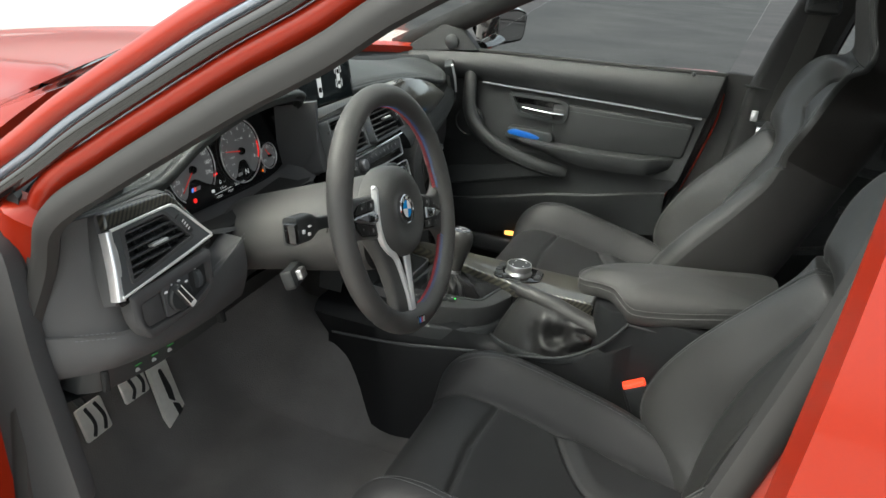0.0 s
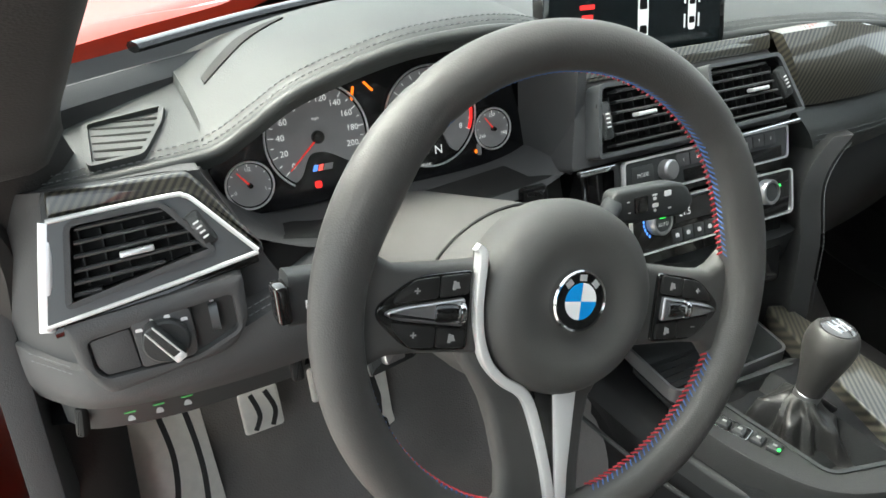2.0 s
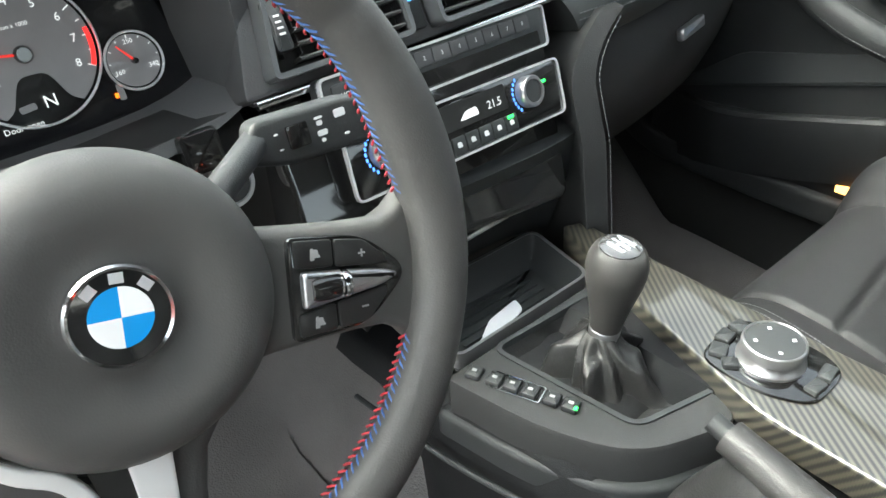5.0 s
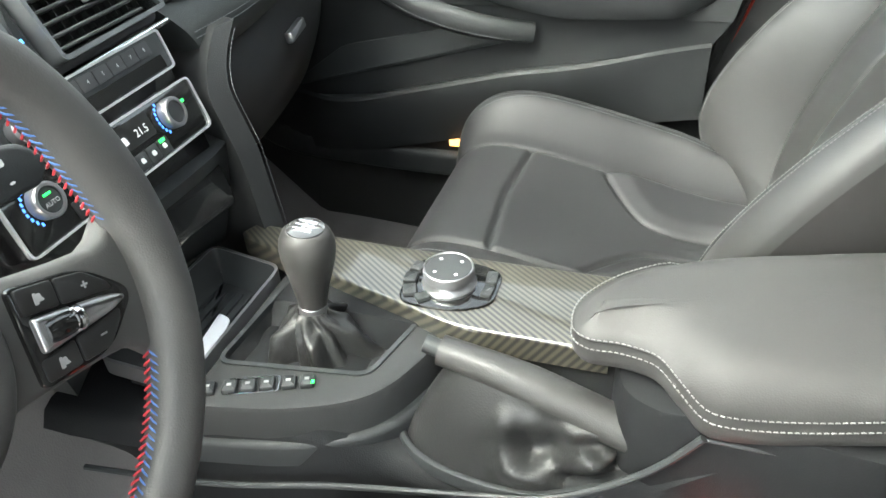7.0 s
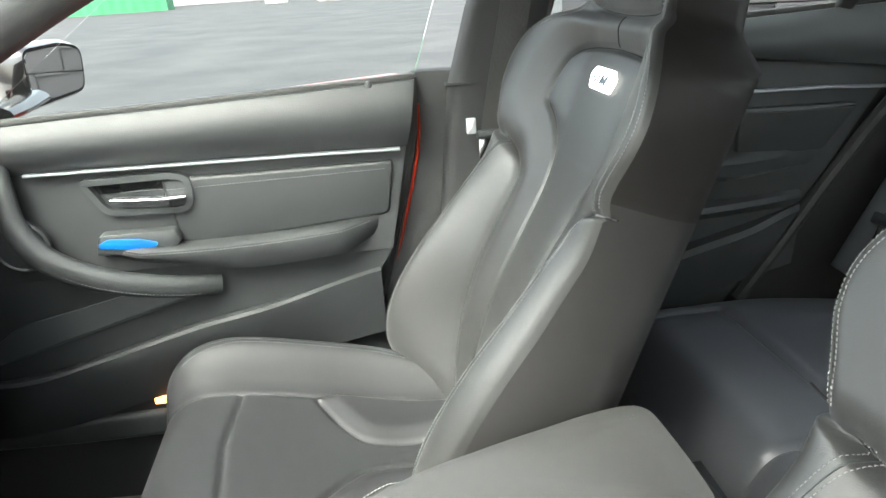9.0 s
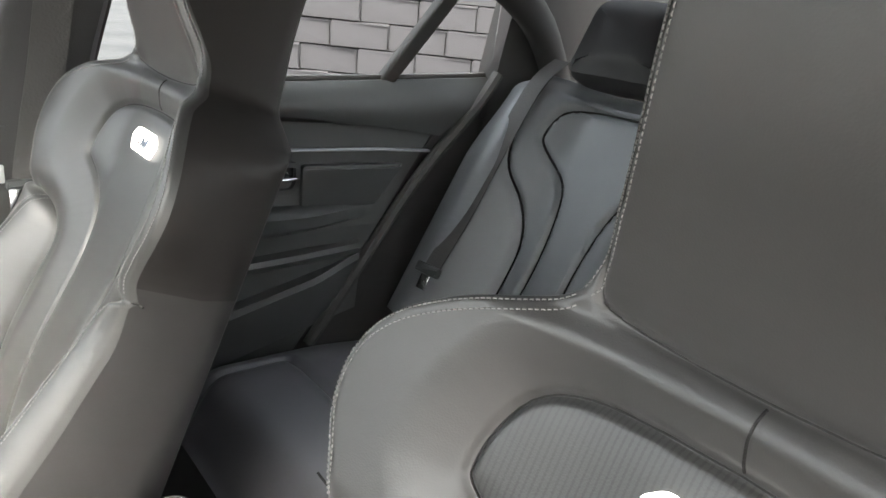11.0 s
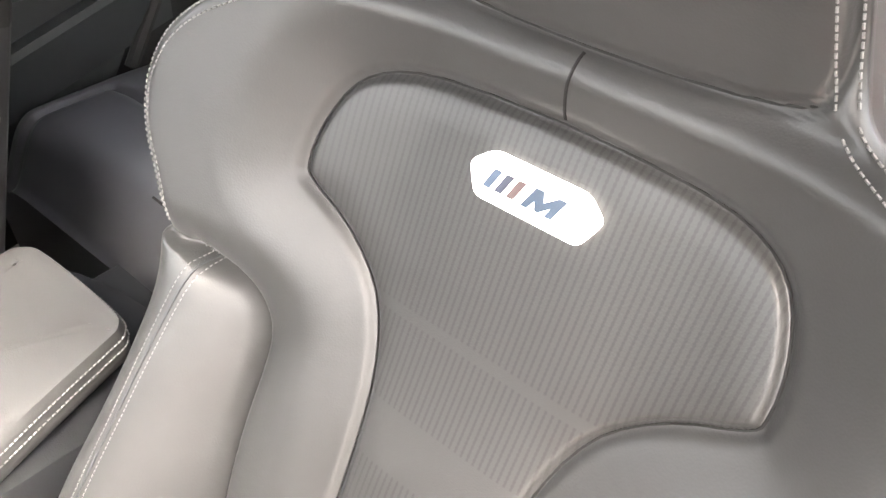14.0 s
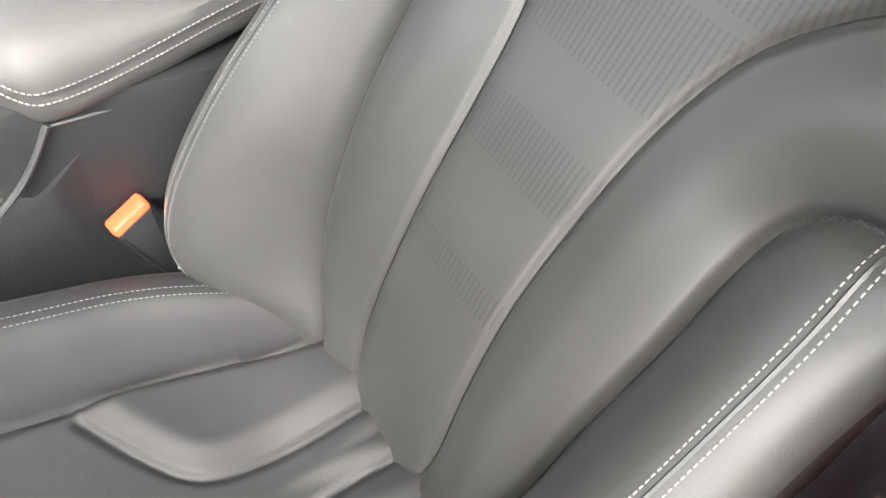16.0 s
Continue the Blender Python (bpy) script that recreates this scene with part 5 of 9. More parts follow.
# recess under the brow that holds the instruments
bm = BM()
ii = [k for k, p in enumerate(BROW) if -0.570 < p[0] < -0.186]
rec = [BROW[k] for k in ii]
rows = []
for p in rec:
    x, y, z = p
    rows.append([(x, y + 0.004, z - 0.010), (x, y + 0.03, z - 0.010), (x, 0.345, z - 0.008)])
rings(bm, rows, close=False, caps=False)
part("hood_lining", bm, M_SOFT, dash)

bm = BM()
sheet(bm, lambda u, v: Vector((-0.212, 0.332, 0.935)).lerp(Vector((-0.180, 0.268, 0.948)), u).lerp(Vector((-0.205, 0.328, 0.822)).lerp(Vector((-0.184, 0.256, 0.815)), u), v), 6, 10, 0.015, (1, 0.3, 0))
part("hood_side", bm, M_SOFT, dash, "soft black pad beside the instruments")

bm = BM()
sheet(bm, lambda u, v: Vector((-0.563, 0.270, 0.888)).lerp(Vector((-0.550, 0.335, 0.872)), u).lerp(Vector((-0.516, 0.262, 0.800)).lerp(Vector((-0.508, 0.328, 0.786)), u), v) + Vector((-0.006 * math.sin(math.pi * v), 0, 0)), 8, 14, 0.010, (-1, 0.1, 0))
part("hood_side", bm, M_SOFT, dash, "soft black cheek of the instrument hood")

# driver's face: panel below the brow from the door to the column, and a lower lip under the instruments


def face(name, pts_top, pts_bot, mt, n=24, thick=0.03, bulge=0.0, label="", parent=None):
    T, B_ = smooth_path(pts_top, n // max(1, len(pts_top) - 1) + 1), smooth_path(pts_bot, n // max(1, len(pts_bot) - 1) + 1)
    def at(P, s):
        k = s * (len(P) - 1)
        i = min(int(k), len(P) - 2)
        return Vector(P[i]).lerp(Vector(P[i + 1]), k - i)
    b = BM()
    sheet(b, lambda u, v: at(T, u).lerp(at(B_, u), v) + Vector((0, -bulge * math.sin(math.pi * v), 0)), n, 14, thick, (0, 1, 0))
    return part(name, b, mt, parent or dash, label)


face("driver_face", [(-0.735, 0.33, 0.872), (-0.68, 0.285, 0.885), (-0.63, 0.282, 0.887), (-0.59, 0.278, 0.888), (-0.563, 0.272, 0.887)], [(-0.735, 0.32, 0.70), (-0.69, 0.255, 0.70), (-0.62, 0.232, 0.70), (-0.545, 0.225, 0.70), (-0.475, 0.225, 0.71)], M_SOFT, 28, 0.05)
face("knee_panel", [(-0.737, 0.315, 0.735), (-0.69, 0.250, 0.735), (-0.62, 0.226, 0.735), (-0.545, 0.219, 0.76), (-0.470, 0.219, 0.80)], [(-0.735, 0.320, 0.672), (-0.69, 0.258, 0.686), (-0.62, 0.236, 0.690), (-0.545, 0.228, 0.694), (-0.468, 0.224, 0.702)], M_SOFT, 28, 0.06, 0.010, "dark padded knee panel")
face("switch_strip", [(-0.715, 0.293, 0.684), (-0.69, 0.262, 0.690), (-0.62, 0.240, 0.694), (-0.545, 0.232, 0.698), (-0.50, 0.230, 0.702)], [(-0.715, 0.303, 0.645), (-0.69, 0.275, 0.648), (-0.62, 0.255, 0.654), (-0.545, 0.247, 0.662), (-0.50, 0.243, 0.668)], M_PLASTIC, 24, 0.03, 0.0, "black strip of small switches under the dash")
bm = BM()
box(bm, axes((-0.700, 0.268, 0.668), (0.8, -0.6, 0), (0, 0.3, 1)), 0.010, 0.030, 0.012, 0.004)
part("release_slot", bm, M_DARK, dash)
bm = BM()
box(bm, axes((-0.510, 0.232, 0.685), (1, -0.05, 0.03), (0, 0.3, 1)), 0.012, 0.024, 0.012, 0.004)
part("strip_end", bm, M_DARK, dash)
face("knee_under", [(-0.735, 0.33, 0.625), (-0.62, 0.262, 0.652), (-0.468, 0.245, 0.680), (-0.40, 0.25, 0.70), (-0.20, 0.25, 0.68)], [(-0.735, 0.48, 0.52), (-0.62, 0.46, 0.54), (-0.468, 0.44, 0.56), (-0.40, 0.43, 0.56), (-0.20, 0.42, 0.56)], M_PLASTIC, 28, 0.04)
# The surround is coloured near-black to paint the shade deep in the column gap.
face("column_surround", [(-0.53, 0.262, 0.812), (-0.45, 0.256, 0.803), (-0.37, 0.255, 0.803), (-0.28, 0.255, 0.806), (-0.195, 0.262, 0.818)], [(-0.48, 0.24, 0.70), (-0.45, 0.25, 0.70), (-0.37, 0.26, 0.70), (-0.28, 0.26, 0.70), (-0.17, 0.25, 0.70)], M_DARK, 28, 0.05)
face("cluster_lip", [(-0.545, 0.310, 0.845), (-0.50, 0.318, 0.810), (-0.39, 0.318, 0.812), (-0.25, 0.318, 0.818), (-0.190, 0.308, 0.835)], [(-0.53, 0.256, 0.822), (-0.47, 0.250, 0.800), (-0.39, 0.248, 0.797), (-0.25, 0.250, 0.803), (-0.185, 0.256, 0.822)], M_SOFT, 28, 0.012, 0, "soft black lip under the instruments")
bm = BM()
for off in (0.0, 0.008):
    stitches(bm, [(-0.722 + 0.03 * k / 20, 0.283 - 0.035 * k / 20, 0.735 + off) for k in range(21)], 0.006, 0.004, 0.0006, (0, -1, 0), 0.002)
    stitches(bm, [(-0.548 + 0.08 * k / 20, 0.2175 + 0.001 * k / 20, 0.770 + 0.028 * k / 20 + off) for k in range(21)], 0.006, 0.004, 0.0006, (0, -1, 0), 0.002)
part("knee_stitching", bm, M_GREYSTITCH, dash)
# three small marks under the switch panel
bm = BM()
for k in range(3):
    plate(bm, rounded([(-0.004, -0.002), (0.004, -0.002), (0.002, 0.003), (-0.002, 0.003)], 0.001, 1), 0, 0.001, axes((-0.660 + 0.0245 * k, 0.2525 - 0.0055 * k, 0.6675 + 0.004 * k), (1, -0.22, 0.1), (0, 0.3, 1)))
part("pictograms", bm, M_DIMPRINT, dash)
for k in range(3):
    bm = BM()
    plate(bm, [(-0.005, -0.0006), (0.005, -0.0006), (0.005, 0.0006), (-0.005, 0.0006)], 0, 0.001, axes((-0.660 + 0.0245 * k, 0.2505 - 0.0055 * k, 0.6765 + 0.004 * k), (1, -0.22, 0.1), (0, 0.3, 1)))
    part("switch_lamp", bm, M_DIMGREEN, dash, "dim green lamp line")
# outer end cap towards the door
bm = BM()
plate(bm, rounded([(0.26, 0.50), (0.62, 0.46), (0.66, 0.88), (0.40, 0.895), (0.335, 0.870), (0.315, 0.72)], 0.03), 0, 0.03, axes((-0.762, 0, 0), (0, 1, 0), (0, 0, 1)), 0.01)
part("end_cap", bm, M_SOFT, dash, "smooth dark dash end panel")


# ---- air vents
def make_vent(parent, m, quad_, slats, mt_frame, tabs=True, lean=0.0, wheel_side=0, mt_slat=None):
    """Frame ring, dark well, horizontal slats, upright vanes, slider tab."""
    m = m @ Matrix.Translation((0, 0, 0.021))
    out = rounded(quad_, 0.008, 3)
    inn = [(x, y) for x, y in inset(out, 0.0045)]
    b = BM()
    frame_ring(b, out, inn, -0.020, 0.002, m)
    part("vent_frame", b, mt_frame, parent, "bright satin vent frame" if mt_frame is M_SATIN else "")
    b = BM()
    plate(b, inn, -0.0195, -0.0180, m)
    rings(b, [[m @ Vector((x, y, z)) for x, y in inn] for z in (-0.018, -0.004)], caps=False)
    part("vent_well", b, M_DARK, parent)
    ys = [p[1] for p in inn]
    def span(y):
        xs = []
        for (ax, ay), (bx, by) in zip(inn, inn[1:] + inn[:1]):
            if (ay - y) * (by - y) <= 0 and abs(by - ay) > 1e-9:
                xs.append(ax + (bx - ax) * (y - ay) / (by - ay))
        return (min(xs), max(xs)) if len(xs) > 1 else None
    y0, y1 = min(ys), max(ys)
    for k in range(slats):
        f = (k + 0.5) / slats
        ya = y0 + (y1 - y0) * f
        s = span(ya)
        if not s or s[1] - s[0] < 0.02:
            continue
        b = BM()
        xa, xb = s[0] + 0.002, s[1] - 0.002
        if wheel_side:
            xb -= 0.020 if wheel_side > 0 else 0
            xa += 0.020 if wheel_side < 0 else 0
        rings(b, [[m @ Vector((x, ya + lean * (x - (xa + xb) / 2) + dy, dz)) for dy, dz in ((0.0012, -0.017), (0.0020, -0.003), (0.0006, -0.001), (-0.0010, -0.002), (-0.0012, -0.017))] for x in np.linspace(xa, xb, 6)])
        part("slat", b, mt_slat or M_SLAT, parent)
    for x in np.arange(min(p[0] for p in inn) + 0.014, max(p[0] for p in inn) - 0.012, 0.016):
        b = BM()
        box(b, m @ Matrix.Translation((x, (y0 + y1) / 2, -0.014)), 0.0012, (y1 - y0) * 0.7, 0.007)
        part("vane", b, M_PLASTIC, parent)
    if tabs:
        b = BM()
        box(b, m @ Matrix.Translation(((min(p[0] for p in inn) + max(p[0] for p in inn)) / 2, (y0 + y1) / 2, 0.0015)) @ pose(0, 0, 0, 0, 0, math.degrees(lean)), 0.026, 0.0045, 0.012, 0.0015)
        part("slider", b, M_SATIN, parent, "small chrome vent slider")


def thumb(parent, m, x, y, rz=0.0, h=0.032):
    m = m @ Matrix.Translation((0, 0, 0.020))
    b = BM()
    box(b, m @ Matrix.Translation((x, y, -0.001)) @ pose(0, 0, 0, 0, 0, rz), 0.016, h + 0.01, 0.008, 0.004)
    part("wheel_well", b, M_PLASTIC, parent)
    b = BM()
    mm = m @ Matrix.Translation((x, y, -0.006)) @ pose(0, 0, 0, 0, 0, rz)
    rings(b, [[mm @ Vector((s, 0.5 * h * math.cos(p), 0.011 * math.sin(p))) for p in np.linspace(0, 2 * math.pi, 24, endpoint=False)] for s in (-0.0045, 0.0045)])
    part("thumb_wheel", b, M_SOFT, parent)
    b = BM()
    for k in range(4):
        plate(b, [(-0.0025, -0.0008), (0.0025, -0.0008), (0.0025, 0.0008), (-0.0025, 0.0008)], 0, 0.0004, mm @ Matrix.Translation((0, 0.0045 * (k - 1.5), 0.0110)))
    part("wheel_marks", b, M_WHITE, parent)


# left vent block with carbon edging
LV = axes((-0.62, 0.2535, 0.835), (1, -0.06, 0), (0.02, 0.36, 0.93))
lv = dash
bm = BM()
out = rounded([(-0.080, -0.056), (-0.064, 0.058), (0.046, 0.058), (0.098, -0.020), (0.086, -0.028)], 0.006, 3)
plate(bm, out, -0.02, 0.002, LV, 0.003)
part("vent_surround", bm, M_SOFT, lv)
bm = BM()
plate(bm, rounded([(-0.062, 0.036), (0.036, 0.041), (0.047, 0.035), (0.083, -0.014), (0.096, -0.015), (0.056, 0.044), (0.045, 0.057), (-0.060, 0.057)], 0.004, 2), 0.0, 0.014, LV, 0.004, 3)
part("vent_carbon", bm, M_CARBON, lv, "glossy carbon weave edging")
VO = rounded([(-0.077, -0.045), (-0.061, 0.0345), (0.034, 0.0390), (0.045, 0.0340), (0.087, -0.0160)], [0.003, 0.003, 0.006, 0.006, 0.003], 6)
VI = rounded([(-0.061, -0.034), (-0.049, 0.0315), (0.020, 0.0360), (0.024, 0.0345), (0.056, -0.0095)], [0.003, 0.003, 0.003, 0.003, 0.003], 6)
bm = BM()
frame_ring(bm, VO, VI, 0.002, 0.0205, LV)
part("vent_bezel", bm, M_GREYTRIM, lv, "dark satin vent bezel")
make_vent(lv, LV, [(-0.0625, -0.0355), (-0.0505, 0.0330), (0.0215, 0.0375), (0.0575, -0.0105)], 6, M_SOFT, lean=0.06)
bm = BM()
tube(bm, [LV @ Vector(p) for p in smooth_path([(-0.062, 0.0350, 0.0200), (-0.02, 0.0375, 0.0205), (0.030, 0.0400, 0.0205), (0.0385, 0.0385, 0.0205), (0.0455, 0.0335, 0.0205), (0.066, 0.0095, 0.0205), (0.0885, -0.0165, 0.0200)], 5)], 0.0021, 8)
part("chrome_line", bm, M_TRIM, lv, "thin chrome line over the vent")
bm = BM()
tube(bm, [LV @ Vector(p) for p in smooth_path([(-0.078, -0.0455, 0.0190), (-0.02, -0.0365, 0.0195), (0.03, -0.0285, 0.0195), (0.0885, -0.0180, 0.0195)], 5)], 0.0022, 8)
part("chrome_line", bm, M_TRIM, lv)
thumb(lv, LV, 0.0465, 0.0095, 26, 0.022)
bm = BM()
sweep(bm, [LV @ Vector(p) for p in smooth_path([(-0.0785, -0.049, 0.012), (-0.071, -0.01, 0.015), (-0.0625, 0.034, 0.014)], 5)], rounded([(-0.0065, -0.010), (0.0065, -0.010), (0.0055, 0.006), (-0.0055, 0.006)], 0.003, 3), LV.col[2].to_3d())
part("vent_blade", bm, M_SATIN, lv, "broad bright metal blade beside the vent")
bm = BM()
sweep(bm, [LV @ Vector(p) for p in ((-0.074, -0.0525, 0.008), (0.02, -0.0375, 0.010), (0.088, -0.0235, 0.008))], rounded([(-0.006, -0.006), (0.006, -0.006), (0.004, 0.006), (-0.004, 0.006)], 0.003, 2), LV.col[2].to_3d())
part("vent_foot", bm, M_GLOSS, lv)
# demister grille at the dash corner and dark slot under the screen
bm = BM()
XS = [p[0] for p in BROW]


def dash_at(x, y, lift=0.0015):
    """The dash top over a place of the plan."""
    u = float(np.interp(x, XS, np.linspace(0, 1, len(XS))))
    p = on_brow(u)
    yw = 0.775 - 0.27 * abs(p.x / 0.74) ** 2.0
    return Vector(dash_top(u, max(0.0, min(1.0, (y - p.y) / (yw - p.y))))) + Vector((0, 0, lift))


c_, x_, y_ = dash_at(-0.612, 0.338, 0.0), dash_at(-0.585, 0.338, 0.0), dash_at(-0.612, 0.372, 0.0)
DV = axes(c_, x_ - c_, y_ - c_)
DV = DV @ Matrix.Translation((0, 0, -0.0185))
make_vent(dash, DV, [(-0.034, -0.034), (-0.029, 0.042), (0.045, 0.048), (0.036, 0.015), (0.012, -0.034)], 6, M_DASH, tabs=False, lean=-0.30, mt_slat=M_DARK)
# Flat near-black patch on the dash paints the slot's shaded recess.
sheet(bm, lambda u, v: dash_at(-0.530 + 0.100 * u, 0.384 + 0.066 * u + (0.006 + 0.020 * math.sin(math.pi * (0.15 + 0.8 * u))) * v), 20, 4, 0.002, (0, 0, -1))
part("demister_slot", bm, M_DARK, dash)

# light switch panel
LP = axes((-0.615, 0.2150, 0.758), (1, -0.10, 0.03), (0, 0.12, 1))
lsw = thing("light_switch_panel", "black headlamp switch panel with rotary knob", "switch panel")
OUT_ = rounded([(-0.070, -0.004), (-0.055, -0.029), (0.047, -0.013), (0.064, 0.010), (0.066, 0.054), (-0.075, 0.040)], [0.012, 0.010, 0.014, 0.010, 0.006, 0.006], 6)
REC_ = rounded([(-0.060, -0.002), (-0.054, -0.0125), (0.017, -0.0105), (0.0545, 0.006), (0.0545, 0.0385), (-0.0605, 0.0235)], [0.004, 0.005, 0.010, 0.006, 0.006, 0.006], 6)
bm = BM()
rings(bm, [[LP @ Vector((x, y, z)) for x, y in (inset(pl, d) if d else pl)] for pl, d, z in ((OUT_, 0, -0.02), (OUT_, 0, 0.001), (OUT_, 0.003, 0.0035), (REC_, -0.004, 0.0045), (REC_, -0.001, 0.0035), (REC_, 0.0, -0.004))], caps=False)
part("panel", bm, M_SOFT, lsw, "moulded dark surround")
bm = BM()
plate(bm, inset(REC_, -0.002), -0.012, -0.0030, LP)
part("recess", bm, M_PLASTIC, lsw)
bm = BM()
plate(bm, rounded([(-0.0585, -0.001), (-0.053, -0.0110), (-0.0265, -0.0105), (-0.0285, 0.0270), (-0.0590, 0.0225)], 0.003), -0.003, 0.0012, LP, 0.0012)
part("blank_key", bm, M_SOFT, lsw)
bm = BM()
plate(bm, rounded([(-0.0255, -0.0105), (0.0160, -0.0095), (0.0200, -0.004), (0.0200, 0.0350), (-0.0270, 0.0330)], 0.004), -0.003, 0.0042, LP, 0.0015)
part("switch_plate", bm, M_SOFT, lsw)
bm = BM()
lathe(bm, [(0.0190, 0.002), (0.0190, 0.008), (0.0172, 0.0098), (0.0, 0.0102)], LP @ Matrix.Translation((-0.003, 0.012, 0.002)), 36)
part("knob", bm, M_PLASTIC, lsw)
KG = LP @ Matrix.Translation((-0.0035, 0.0150, 0.0165)) @ pose(0, 0, 0, 0, 0, -58)
bm = BM()
plate(bm, rounded([(-0.0195, -0.0050), (0.0190, -0.0058), (0.0190, 0.0058), (-0.0195, 0.0050)], 0.0030, 3), -0.008, 0.0045, KG, 0.0025, 3)
kg = part("knob_grip", bm, M_PLASTIC, lsw)
for s_ in (-1, 1):
    bm = BM()
    tube(bm, [KG @ Vector((-0.0185, s_ * 0.0036, 0.0047)), KG @ Vector((0.0180, s_ * 0.0042, 0.0047))], 0.0008, 6)
    part("grip_line", bm, M_TRIM, kg)
bm = BM()
box(bm, KG @ Matrix.Translation((0.0160, 0, 0.0010)), 0.0075, 0.0100, 0.0090, 0.002)
part("grip_tip", bm, M_TRIM, kg, "bright knob tip")
bm = BM()
for a, w_ in ((48, 0.0030), (80, 0.0026), (108, 0.0014), (138, 0.0030)):
    plate(bm, rounded([(-w_, -0.0014), (w_, -0.0014), (w_ * 0.8, 0.0016), (-w_ * 0.8, 0.0016)], 0.0006, 1), 0, 0.0004, LP @ Matrix.Translation((-0.003 + 0.0250 * math.cos(radians(a)), 0.0095 + 0.0225 * math.sin(radians(a)), 0.0043)))
part("knob_marks", bm, M_WHITE, lsw)
bm = BM()
rings(bm, [[LP @ Vector((0.0375 + s_, 0.0195 + 0.0125 * math.cos(p), -0.001 + 0.0075 * math.sin(p))) for p in np.linspace(0, 2 * math.pi, 24, endpoint=False)] for s_ in (-0.0035, -0.003, 0.003, 0.0035)])
part("dimmer_wheel", bm, M_GREYTRIM, lsw)
bm = BM()
plate(bm, rounded([(-0.002, -0.0015), (0.002, -0.0015), (0.0012, 0.002), (-0.0012, 0.002)], 0.0005, 1), 0, 0.0005, LP @ Matrix.Translation((0.0375, 0.0345, -0.003)))
part("dimmer_mark", bm, M_WHITE, lsw)

# ---------------------------------------------------------------- instruments
clu = thing("instrument_cluster", "round dials with red needles behind a dark panel", "instrument cluster")
CL = axes((-0.378, 0.330, 0.872), (1, 0, 0), (0, 0.22, 1))
bm = BM()
plate(bm, rounded([(-0.172, -0.062), (0.176, -0.060), (0.184, -0.02), (0.180, 0.086), (0.06, 0.108), (-0.06, 0.092), (-0.130, 0.050), (-0.175, -0.02)], 0.012), -0.02, 0.0, CL, 0.002)
part("face", bm, mat("cluster_black", (0.006, 0.006, 0.007), 0.25, coat=0.3), clu)
M_DIAL = mat("dial_grey", (0.150, 0.150, 0.157), 0.55, vary=0.1, vary_scale=80, emit=(0.5, 0.5, 0.52), strength=0.018)
M_NEEDLE = mat("needle_red", (0.6, 0.02, 0.02), 0.4, emit=(1, 0.05, 0.04), strength=0.10)
M_LIT = mat("lit_white", (0.5, 0.5, 0.5), 0.5, emit=(0.9, 0.92, 0.95), strength=0.13)
M_LITRED = mat("lit_red", (0.6, 0.02, 0.02), 0.5, emit=(1, 0.02, 0.02), strength=0.3)
M_LITORANGE = mat("lit_orange", (0.5, 0.10, 0.01), 0.5, emit=(1, 0.17, 0.01), strength=0.40)
M_LITGREEN = mat("lit_green", (0.02, 0.5, 0.05), 0.5, emit=(0.05, 1, 0.1), strength=0.7)


